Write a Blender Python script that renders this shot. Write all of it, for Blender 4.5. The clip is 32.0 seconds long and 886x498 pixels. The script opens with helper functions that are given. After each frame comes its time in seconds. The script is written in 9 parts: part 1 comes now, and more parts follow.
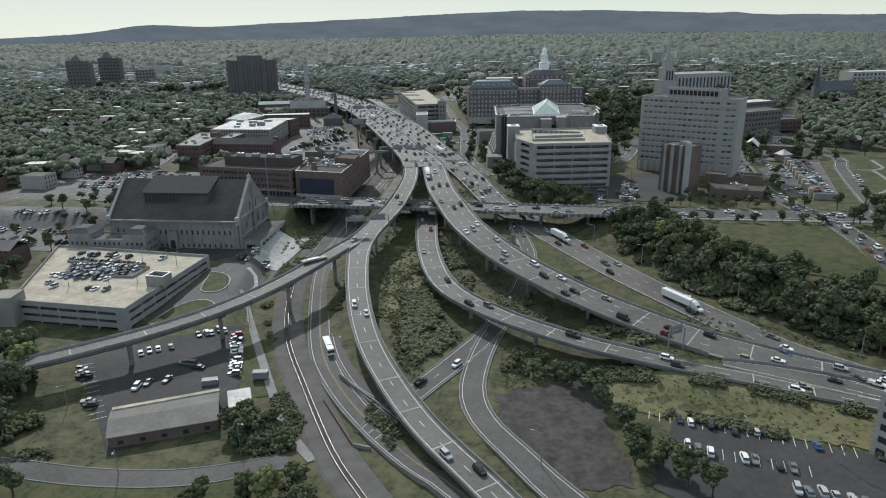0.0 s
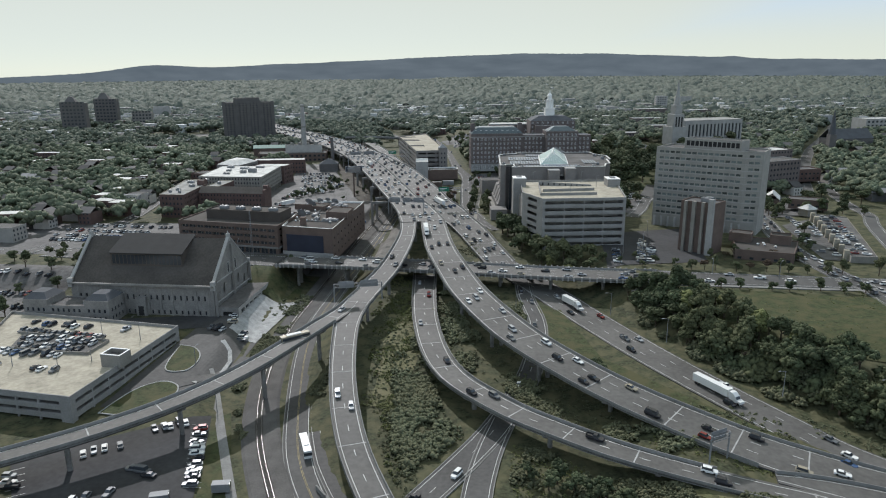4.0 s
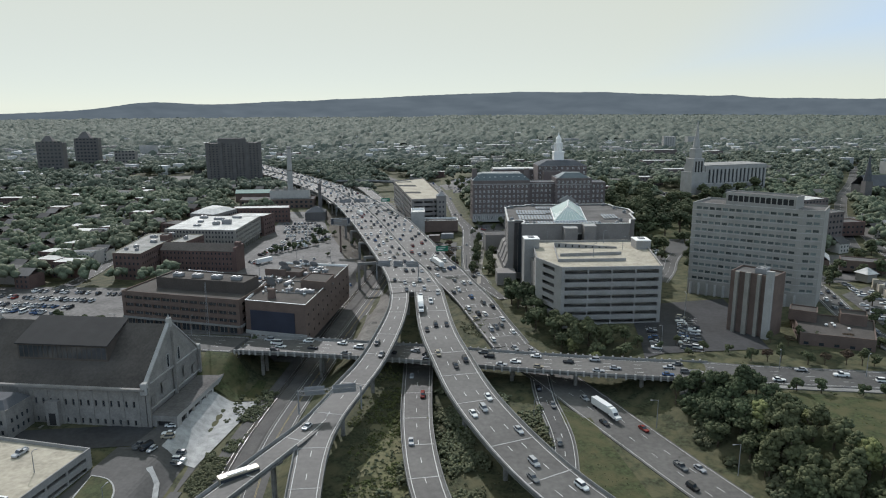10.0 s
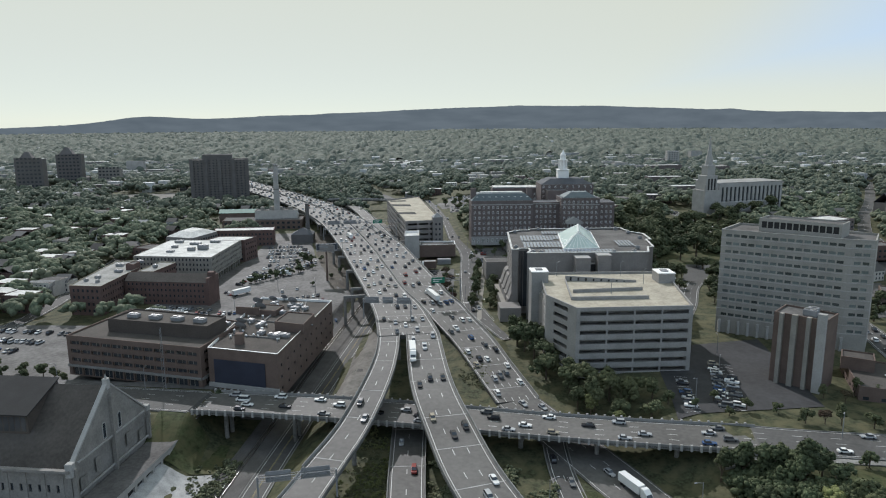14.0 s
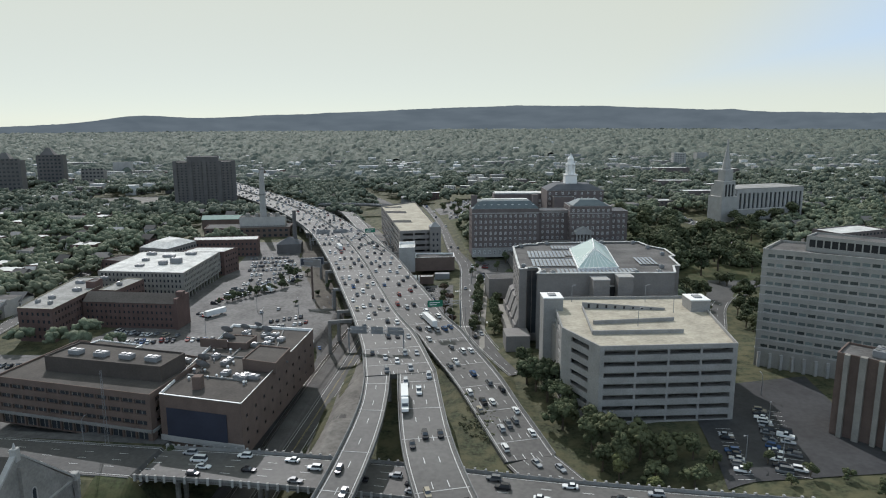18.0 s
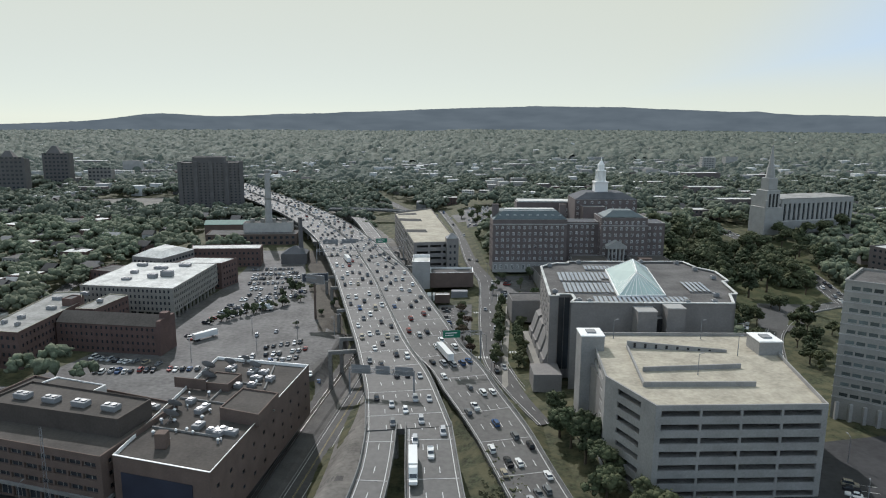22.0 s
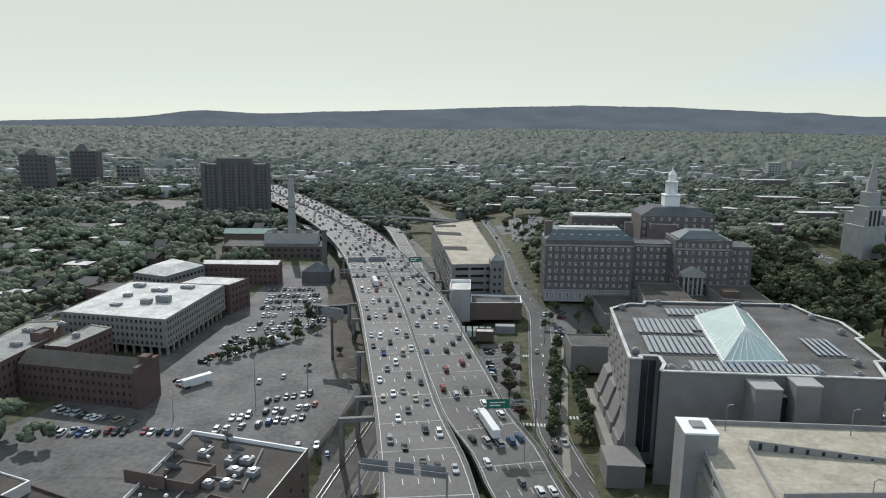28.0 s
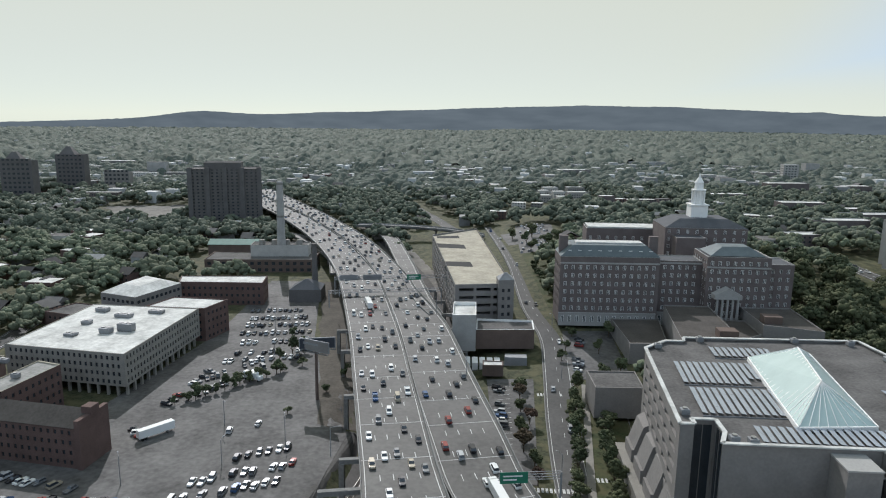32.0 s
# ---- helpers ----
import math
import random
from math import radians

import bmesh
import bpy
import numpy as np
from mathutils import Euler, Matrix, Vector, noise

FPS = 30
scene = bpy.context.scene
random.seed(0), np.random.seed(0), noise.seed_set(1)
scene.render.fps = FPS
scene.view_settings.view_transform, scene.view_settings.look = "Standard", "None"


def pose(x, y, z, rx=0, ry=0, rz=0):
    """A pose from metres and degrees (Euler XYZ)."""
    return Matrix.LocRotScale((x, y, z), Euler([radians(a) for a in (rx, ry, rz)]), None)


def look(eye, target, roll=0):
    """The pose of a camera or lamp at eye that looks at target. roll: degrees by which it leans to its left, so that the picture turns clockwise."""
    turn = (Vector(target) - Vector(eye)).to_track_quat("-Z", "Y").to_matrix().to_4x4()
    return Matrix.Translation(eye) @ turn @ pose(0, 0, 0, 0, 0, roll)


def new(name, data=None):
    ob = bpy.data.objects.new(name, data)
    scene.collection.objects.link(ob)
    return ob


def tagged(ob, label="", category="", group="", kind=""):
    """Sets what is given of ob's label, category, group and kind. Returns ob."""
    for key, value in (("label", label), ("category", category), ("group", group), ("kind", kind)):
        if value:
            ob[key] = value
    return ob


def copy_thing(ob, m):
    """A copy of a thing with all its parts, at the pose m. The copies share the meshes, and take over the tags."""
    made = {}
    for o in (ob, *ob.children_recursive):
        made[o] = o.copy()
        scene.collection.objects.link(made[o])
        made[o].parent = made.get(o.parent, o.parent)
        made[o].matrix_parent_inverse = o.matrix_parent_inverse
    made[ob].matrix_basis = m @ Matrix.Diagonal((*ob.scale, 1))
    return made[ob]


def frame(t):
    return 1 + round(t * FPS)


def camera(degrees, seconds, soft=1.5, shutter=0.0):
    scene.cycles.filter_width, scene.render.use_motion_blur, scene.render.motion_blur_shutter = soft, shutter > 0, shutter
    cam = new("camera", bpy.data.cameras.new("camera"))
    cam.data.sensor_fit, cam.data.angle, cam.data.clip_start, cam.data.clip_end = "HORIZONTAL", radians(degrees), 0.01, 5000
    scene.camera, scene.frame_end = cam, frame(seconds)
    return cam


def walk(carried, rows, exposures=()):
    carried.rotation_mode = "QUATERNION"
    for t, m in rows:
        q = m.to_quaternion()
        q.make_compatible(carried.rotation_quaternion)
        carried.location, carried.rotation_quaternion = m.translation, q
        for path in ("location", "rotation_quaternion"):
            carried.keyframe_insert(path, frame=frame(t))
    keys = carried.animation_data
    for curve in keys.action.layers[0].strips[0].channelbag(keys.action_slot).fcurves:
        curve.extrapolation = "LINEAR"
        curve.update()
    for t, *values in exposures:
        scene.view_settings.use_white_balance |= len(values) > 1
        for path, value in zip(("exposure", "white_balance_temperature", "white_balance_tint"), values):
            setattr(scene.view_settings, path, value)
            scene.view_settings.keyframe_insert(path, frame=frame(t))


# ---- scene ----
cam = camera(66.0, 32.0, soft=1.1)
PATH = [
    (0.00, pose(-0.02, 0.20, 103.68, 71.87, 0.74, -0.88)),
    (0.50, pose(0.13, 4.67, 104.00, 73.16, 0.69, -0.85)),
    (1.00, pose(0.27, 9.06, 104.32, 74.64, 0.64, -0.82)),
    (1.50, pose(0.42, 13.49, 104.65, 74.65, 0.59, -0.79)),
    (2.50, pose(0.72, 22.94, 105.28, 74.66, 0.48, -0.73)),
    (3.60, pose(1.06, 34.71, 105.96, 74.70, 0.40, -0.71)),
    (4.50, pose(1.32, 44.73, 106.49, 76.12, 0.34, -0.70)),
    (5.00, pose(1.44, 50.23, 106.77, 77.09, 0.32, -0.70)),
    (5.50, pose(1.53, 55.76, 107.03, 77.40, 0.29, -0.70)),
    (6.00, pose(1.63, 61.41, 107.27, 77.43, 0.27, -0.70)),
    (8.00, pose(1.92, 85.89, 107.98, 77.43, 0.23, -0.75)),
    (9.50, pose(2.16, 104.76, 108.35, 77.45, 0.20, -0.78)),
    (10.00, pose(2.28, 110.81, 108.46, 78.07, 0.19, -0.79)),
    (10.50, pose(2.41, 116.74, 108.57, 79.10, 0.20, -0.82)),
    (11.00, pose(2.55, 122.59, 108.67, 79.23, 0.21, -0.85)),
    (13.00, pose(3.29, 145.15, 108.94, 79.19, 0.28, -0.98)),
    (14.75, pose(3.93, 165.30, 109.22, 79.18, 0.29, -1.07)),
    (16.50, pose(4.40, 185.55, 109.53, 79.16, 0.30, -1.16)),
    (19.00, pose(4.49, 214.15, 110.01, 79.15, 0.02, -1.19)),
    (20.00, pose(4.43, 225.38, 110.18, 79.13, -0.07, -1.17)),
    (20.50, pose(4.39, 230.97, 110.26, 79.13, -0.12, -1.06)),
    (21.00, pose(4.36, 236.61, 110.33, 79.12, -0.17, -0.88)),
    (21.50, pose(4.34, 242.29, 110.41, 79.14, -0.26, -0.62)),
    (22.00, pose(4.33, 247.99, 110.48, 79.16, -0.34, 0.30)),
    (22.50, pose(4.31, 253.71, 110.56, 79.15, -0.39, 0.85)),
    (23.00, pose(4.30, 259.44, 110.64, 79.14, -0.44, 1.20)),
    (24.00, pose(4.22, 270.91, 110.82, 79.13, -0.53, 1.68)),
    (25.00, pose(3.93, 282.31, 111.03, 79.12, -0.62, 2.15)),
    (26.30, pose(3.06, 297.03, 111.39, 79.06, -0.72, 2.85)),
    (27.50, pose(2.06, 310.42, 111.73, 79.01, -0.80, 3.47)),
    (28.00, pose(1.63, 315.87, 111.86, 79.01, -0.77, 3.75)),
    (28.50, pose(1.15, 321.23, 111.98, 79.01, -0.75, 3.92)),
    (30.00, pose(-0.15, 337.39, 112.31, 79.01, -0.67, 3.92)),
    (32.00, pose(-1.21, 359.79, 112.65, 79.03, -0.66, 3.90)),
]
walk(cam, PATH, [(0.0, 0.0, 6350, 14), (32.0, 0.0, 6350, 14)])

# ---- light, sky and exposure ----
SUN_EL, SUN_AZ = 39.0, -18.5          # degrees above the horizon; from north (+y), positive towards +x
sun_dir = Vector((math.sin(radians(SUN_AZ)) * math.cos(radians(SUN_EL)), math.cos(radians(SUN_AZ)) * math.cos(radians(SUN_EL)), math.sin(radians(SUN_EL))))
world = bpy.data.worlds.new("sky")
scene.world = world
world.use_nodes = True
wn, wl = world.node_tree.nodes, world.node_tree.links
sky = wn.new("ShaderNodeTexSky")
sky.sky_type = "NISHITA"
sky.sun_disc = False
sky.sun_elevation = radians(SUN_EL)
sky.sun_rotation = radians(SUN_AZ)
sky.altitude = 100.0
sky.air_density = 0.4
sky.dust_density = 0.1
sky.ozone_density = 3.0
wn["Background"].inputs["Strength"].default_value = 0.020
wl.new(sky.outputs[0], wn["Background"].inputs["Color"])
# the milky veil of a hazy afternoon: near white round the sun and along the horizon, clearing to blue away from it
direction = wn.new("ShaderNodeTexCoord")
toward = wn.new("ShaderNodeVectorMath")
toward.operation = "DOT_PRODUCT"
wl.new(direction.outputs["Generated"], toward.inputs[0])
toward.inputs[1].default_value = sun_dir
glow = wn.new("ShaderNodeMapRange")
glow.interpolation_type = "SMOOTHSTEP"
glow.inputs["From Min"].default_value, glow.inputs["From Max"].default_value = 0.50, 0.69
wl.new(toward.outputs["Value"], glow.inputs["Value"])
axes = wn.new("ShaderNodeSeparateXYZ")
wl.new(direction.outputs["Generated"], axes.inputs[0])
low = wn.new("ShaderNodeMapRange")
low.interpolation_type = "SMOOTHSTEP"
low.inputs["From Min"].default_value, low.inputs["From Max"].default_value = 0.13, 0.02
wl.new(axes.outputs["Z"], low.inputs["Value"])
veil_share = wn.new("ShaderNodeMath")
veil_share.operation = "MAXIMUM"
wl.new(glow.outputs[0], veil_share.inputs[0])
wl.new(low.outputs[0], veil_share.inputs[1])
veil = wn.new("ShaderNodeMix")
veil.data_type = "RGBA"
veil.inputs["A"].default_value, veil.inputs["B"].default_value = (0.90, 1.16, 1.36, 1), (1.15, 1.20, 0.93, 1)
wl.new(veil_share.outputs[0], veil.inputs["Factor"])
haze = wn.new("ShaderNodeBackground")
haze.inputs["Strength"].default_value = 0.55
wl.new(veil.outputs["Result"], haze.inputs["Color"])
both = wn.new("ShaderNodeAddShader")
wl.new(wn["Background"].outputs[0], both.inputs[0])
wl.new(haze.outputs[0], both.inputs[1])
wl.new(both.outputs[0], wn["World Output"].inputs["Surface"])
sun_data = bpy.data.lights.new("sun", "SUN")
sun_data.energy, sun_data.angle, sun_data.color = 3.3, radians(0.6), (1.0, 0.998, 0.99)
sun = new("sun", sun_data)
sun.matrix_basis = look(sun_dir * 500 + Vector((0, 400, 0)), (0, 400, 0))

# ---- materials ----


def material(name, color, rough=0.85, metal=0.0, var=0.25, scale=0.4, fine=4.0, bump=0.15, per_object=0.0, per_island=0.0, spec=0.3):
    """A surface with variation at two scales and fine relief; sizes are in metres."""
    m = bpy.data.materials.new(name)
    m.use_nodes = True
    n, k = m.node_tree.nodes, m.node_tree.links
    b = n["Principled BSDF"]
    b.inputs["Roughness"].default_value, b.inputs["Metallic"].default_value = rough, metal
    b.inputs["Specular IOR Level"].default_value = spec
    geo = n.new("ShaderNodeNewGeometry")
    big, small = n.new("ShaderNodeTexNoise"), n.new("ShaderNodeTexNoise")
    big.inputs["Scale"].default_value, small.inputs["Scale"].default_value = 1.0 / max(scale, 0.01) * 0.1, fine
    big.inputs["Detail"].default_value, small.inputs["Detail"].default_value = 5, 3
    k.new(geo.outputs["Position"], big.inputs["Vector"])
    k.new(geo.outputs["Position"], small.inputs["Vector"])
    add = n.new("ShaderNodeMath")
    add.operation = "MULTIPLY_ADD"
    k.new(small.outputs["Fac"], add.inputs[0])
    add.inputs[1].default_value = 0.75
    k.new(big.outputs["Fac"], add.inputs[2])
    ramp = n.new("ShaderNodeMapRange")
    ramp.inputs["From Min"].default_value, ramp.inputs["From Max"].default_value = 0.58, 1.17
    ramp.inputs["To Min"].default_value, ramp.inputs["To Max"].default_value = 1 - var, 1 + var
    k.new(add.outputs[0], ramp.inputs["Value"])
    value = ramp.outputs[0]
    for amount, node, out in ((per_object, "ShaderNodeObjectInfo", "Random"), (per_island, "ShaderNodeNewGeometry", "Random Per Island")):
        if amount:
            src = n.new(node)
            r = n.new("ShaderNodeMapRange")
            r.inputs["To Min"].default_value, r.inputs["To Max"].default_value = 1 - amount, 1 + amount
            k.new(src.outputs[out], r.inputs["Value"])
            mul = n.new("ShaderNodeMath")
            mul.operation = "MULTIPLY"
            k.new(value, mul.inputs[0])
            k.new(r.outputs[0], mul.inputs[1])
            value = mul.outputs[0]
    mix = n.new("ShaderNodeVectorMath")
    mix.operation = "SCALE"
    mix.inputs[0].default_value = color
    k.new(value, mix.inputs["Scale"])
    k.new(mix.outputs[0], b.inputs["Base Color"])
    if bump:
        bu = n.new("ShaderNodeBump")
        bu.inputs["Strength"].default_value, bu.inputs["Distance"].default_value = bump, 0.05
        k.new(small.outputs["Fac"], bu.inputs["Height"])
        k.new(bu.outputs[0], b.inputs["Normal"])
    return m


def foliage(name, color, other, scale=0.35, per_object=0.25, bump=0.7, var=0.4, island=0.22, fine=1.1, relief=0.5):
    """Leaves: two greens mixed in patches, different from tree to tree."""
    m = material(name, color, rough=0.7, var=var, scale=0.15, fine=fine, bump=bump, per_object=per_object, per_island=island, spec=0.2)
    n, k = m.node_tree.nodes, m.node_tree.links
    b = n["Principled BSDF"]
    old = b.inputs["Base Color"].links[0].from_socket
    hue = n.new("ShaderNodeMix")
    hue.data_type = "RGBA"
    info = n.new("ShaderNodeNewGeometry")
    no = n.new("ShaderNodeTexNoise")
    no.inputs["Scale"].default_value = scale * 0.1
    k.new(info.outputs["Position"], no.inputs["Vector"])
    mr = n.new("ShaderNodeMapRange")
    mr.inputs["From Min"].default_value, mr.inputs["From Max"].default_value = 0.4, 0.65
    k.new(no.outputs["Fac"], mr.inputs["Value"])
    k.new(mr.outputs[0], hue.inputs["Factor"])
    k.new(old, hue.inputs["A"])
    hue.inputs["B"].default_value = (*other, 1)
    b.inputs["Specular IOR Level"].default_value, b.inputs["Roughness"].default_value = 0.12, 0.8
    leafy = next(x for x in n if x.type == "BUMP")
    leafy.inputs["Distance"].default_value = relief
    k.new(hue.outputs["Result"], b.inputs["Base Color"])
    return m


M = dict(
    asphalt=material("asphalt", (0.074, 0.072, 0.069), 0.78, var=0.3, scale=2.0, fine=0.8, bump=0.1),
    fresh_asphalt=material("fresh_asphalt", (0.042, 0.042, 0.043), 0.85, var=0.3, scale=1.5, fine=0.6),
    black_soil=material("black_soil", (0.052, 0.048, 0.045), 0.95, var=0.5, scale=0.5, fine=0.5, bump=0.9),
    old_asphalt=material("old_asphalt", (0.092, 0.089, 0.086), 0.78, var=0.55, scale=1.5, fine=0.5),
    deck=material("deck_paving", (0.094, 0.090, 0.084), 0.7, var=0.34, scale=2.5, fine=0.6, spec=0.36),
    concrete=material("concrete", (0.205, 0.202, 0.192), 0.9, var=0.25, scale=0.6, fine=1.5),
    dark_concrete=material("stained_concrete", (0.20, 0.19, 0.175), 0.9, var=0.35, scale=0.5, fine=1.2),
    pale_deck=material("pale_parking_deck", (0.350, 0.318, 0.252), 0.9, var=0.28, scale=0.6, fine=0.7),
    paint=material("road_paint", (0.55, 0.55, 0.53), 0.8, var=0.25, scale=0.2),
    joint=material("pale_joint_concrete", (0.34, 0.34, 0.33), 0.9, var=0.35, scale=0.3),
    yellow=material("yellow_paint", (0.36, 0.29, 0.13), 0.8, var=0.25, scale=0.2),
    grass=None,
    lawn=None,
    dirt=material("dark_soil", (0.085, 0.075, 0.062), 0.95, var=0.35, scale=0.8, fine=0.8, bump=0.6),
    gravel=material("pale_gravel", (0.165, 0.155, 0.140), 0.95, var=0.4, scale=1.0, fine=0.6, bump=0.5),
    ballast=material("rail_ballast", (0.10, 0.095, 0.09), 0.95, var=0.3, scale=0.6, fine=2.0, bump=0.8),
    steel=material("steel", (0.32, 0.32, 0.32), 0.4, 0.8, var=0.2),
    rail=material("rail_steel", (0.30, 0.29, 0.28), 0.4, 0.7, var=0.2),
    galv=material("galvanised", (0.235, 0.24, 0.245), 0.65, 0.2, var=0.15),
    brick=material("red_brick", (0.118, 0.076, 0.066), 0.9, var=0.25, scale=0.5, fine=3.0),
    brown_brick=material("brown_brick", (0.132, 0.096, 0.080), 0.9, var=0.2, scale=0.5, fine=3.0),
    tan=material("tan_concrete", (0.240, 0.226, 0.200), 0.9, var=0.18, scale=0.5, fine=2.0),
    # tan lightened: haze over the office slab is put into its colour
    slab_stone=material("pale_tan_stone", (0.30, 0.288, 0.262), 0.9, var=0.15, scale=0.5, fine=2.0),
    taupe=material("taupe_panel", (0.205, 0.192, 0.180), 0.85, var=0.15, scale=0.6, fine=1.5),
    limestone=material("limestone", (0.33, 0.322, 0.305), 0.9, var=0.15, scale=0.5, fine=2.0),
    armory=material("armory_stone", (0.225, 0.214, 0.198), 0.9, var=0.25, scale=0.5, fine=1.5),
    white_roof=material("white_roof", (0.49, 0.488, 0.462), 0.8, var=0.34, scale=0.8, fine=0.6),
    gravel_roof=material("gravel_roof", (0.104, 0.099, 0.095), 0.95, var=0.42, scale=1.0, fine=1.0),
    brown_roof=material("brown_gravel_roof", (0.072, 0.064, 0.057), 0.95, var=0.3, scale=1.0, fine=1.0),
    pale_roof=material("pale_gravel_roof", (0.27, 0.265, 0.25), 0.95, var=0.35, scale=0.8, fine=0.8),
    dark_panel=material("dark_brown_panel", (0.078, 0.065, 0.056), 0.9, var=0.2, scale=0.6, fine=1.5),
    navy=material("navy_panel", (0.030, 0.034, 0.052), 0.6, var=0.2, scale=0.6),
    depot_roof=material("grey_membrane_roof", (0.155, 0.150, 0.138), 0.9, var=0.2, scale=0.8, fine=0.8),
    slate=material("slate_roof", (0.082, 0.086, 0.094), 0.85, var=0.2, scale=0.6, fine=2.5),
    shingle=material("shingle_roof", (0.10, 0.095, 0.092), 0.9, var=0.2, per_object=0.5, scale=0.6, fine=2.0),
    siding=material("house_siding", (0.38, 0.36, 0.33), 0.85, var=0.15, per_object=0.55),
    white=material("white_paint", (0.78, 0.77, 0.74), 0.6, var=0.08),
    glass=material("window_glass", (0.035, 0.042, 0.05), 0.12, 0.0, var=0.25, bump=0.0, spec=0.8),
    pale_glass=material("pale_window_glass", (0.120, 0.140, 0.136), 0.15, 0.0, var=0.25, bump=0.0, spec=0.8, per_object=0.6),
    rose_brick=material("rose_brown_brick", (0.142, 0.118, 0.112), 0.9, var=0.2, scale=0.5, fine=3.0),
    garage_wall=material("garage_concrete", (0.27, 0.262, 0.248), 0.9, var=0.18, scale=0.6, fine=1.5),
    # near-black: openings' and recesses' shade put into colour; also a door and roof lid
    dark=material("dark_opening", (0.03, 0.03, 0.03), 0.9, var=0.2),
    # dark brick raised somewhat to carry the haze on the distant towers
    tower=material("dark_tower_brick", (0.122, 0.114, 0.110), 0.9, var=0.2, scale=0.6, fine=2.0),
    copper=material("green_copper", (0.125, 0.150, 0.155), 0.7, var=0.2),
    teal=material("teal_metal_roof", (0.075, 0.165, 0.135), 0.7, var=0.2),
    skylight=material("skylight_glass", (0.38, 0.48, 0.455), 0.25, 0.0, var=0.08, bump=0.0, spec=0.8),
    solar=material("solar_panel", (0.34, 0.37, 0.41), 0.25, 0.2, var=0.1, bump=0.0, spec=0.9),
    bark=material("bark", (0.09, 0.07, 0.05), 0.95, var=0.3, fine=3.0),
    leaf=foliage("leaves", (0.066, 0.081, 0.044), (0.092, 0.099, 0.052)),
    # these two are paler with distance: aerial haze mixed into the greens
    leaf_mid_haze=foliage("garden_leaves_haze", (0.095, 0.113, 0.074), (0.118, 0.129, 0.086), fine=0.8, relief=0.9),
    leaf_out_haze=foliage("suburb_leaves_haze", (0.100, 0.118, 0.086), (0.120, 0.132, 0.098), fine=0.8, relief=1.1, var=0.5),
    shrub=foliage("shrub_leaves", (0.104, 0.112, 0.067), (0.128, 0.126, 0.074), fine=1.6, relief=0.35),
    leaf_y=foliage("yellow_green_leaves", (0.126, 0.140, 0.056), (0.140, 0.142, 0.064), fine=1.6, relief=0.35),
    leaf_r=foliage("dark_red_leaves", (0.075, 0.045, 0.038), (0.070, 0.060, 0.035)),
    # far canopy: greyed and lifted, the valley's haze put into the leaf colour
    wood_far_haze=foliage("woodland_leaves_haze", (0.096, 0.112, 0.092), (0.118, 0.129, 0.107), scale=0.5, per_object=0.0, fine=0.7, relief=1.6, var=0.55),
    sign=material("sign_green", (0.02, 0.16, 0.10), 0.5, var=0.1),
    screen=material("dark_screen", (0.040, 0.046, 0.058), 0.4, var=0.2),
    tyre=material("tyre_rubber", (0.02, 0.02, 0.02), 0.9, var=0.1),
)

M["grass"] = foliage("grass", (0.049, 0.054, 0.030), (0.098, 0.093, 0.052), scale=2.0, per_object=0.0, bump=1.0, var=0.6, relief=0.1)
M["dry_grass"] = foliage("dry_grass", (0.105, 0.105, 0.052), (0.150, 0.138, 0.078), scale=2.5, per_object=0.0, bump=0.8, var=0.55, relief=0.1)
M["lawn"] = foliage("lawn", (0.046, 0.056, 0.025), (0.080, 0.077, 0.038), scale=1.6, per_object=0.0, bump=0.8, var=0.5, relief=0.08)

# ---- building blocks ----


def part(name, bm, mat, parent=None, label=""):
    me = bpy.data.meshes.new(name)
    bm.to_mesh(me)
    bm.free()
    me.materials.append(mat)
    ob = new(name, me)
    if parent:
        ob.parent = parent
    if label:
        tagged(ob, label)
    return ob


def raw(name, verts, faces, mat, parent=None, label=""):
    me = bpy.data.meshes.new(name)
    me.from_pydata([tuple(v) for v in verts], [], faces)
    me.materials.append(mat)
    me.update()
    ob = new(name, me)
    if parent:
        ob.parent = parent
    if label:
        tagged(ob, label)
    return ob


def thing(name, m, label, category, group="", kind=""):
    ob = new(name)
    ob.empty_display_size = 1.0
    ob.matrix_basis = m
    return tagged(ob, label, category, group, kind)


def add_box(bm, x0, x1, y0, y1, z0, z1, bevel=0.0):
    v = [bm.verts.new(c) for c in ((x0, y0, z0), (x1, y0, z0), (x1, y1, z0), (x0, y1, z0), (x0, y0, z1), (x1, y0, z1), (x1, y1, z1), (x0, y1, z1))]
    f = [bm.faces.new([v[i] for i in q]) for q in ((3, 2, 1, 0), (4, 5, 6, 7), (0, 1, 5, 4), (1, 2, 6, 5), (2, 3, 7, 6), (3, 0, 4, 7))]
    if bevel:
        edges = list({e for q in f for e in q.edges})
        bmesh.ops.bevel(bm, geom=edges, offset=bevel, segments=1, affect="EDGES")
    return v


def box(x0, x1, y0, y1, z0, z1, bevel=0.0):
    bm = bmesh.new()
    add_box(bm, x0, x1, y0, y1, z0, z1, bevel)
    return bm


def add_prism(bm, pts, z0, z1):
    """An upright prism over a polygon given anticlockwise."""
    a = [bm.verts.new((x, y, z0)) for x, y in pts]
    b = [bm.verts.new((x, y, z1)) for x, y in pts]
    n = len(pts)
    bm.faces.new(b)
    bm.faces.new(a[::-1])
    for i in range(n):
        bm.faces.new((a[i], a[(i + 1) % n], b[(i + 1) % n], b[i]))


def prism(pts, z0, z1):
    bm = bmesh.new()
    add_prism(bm, pts, z0, z1)
    return bm


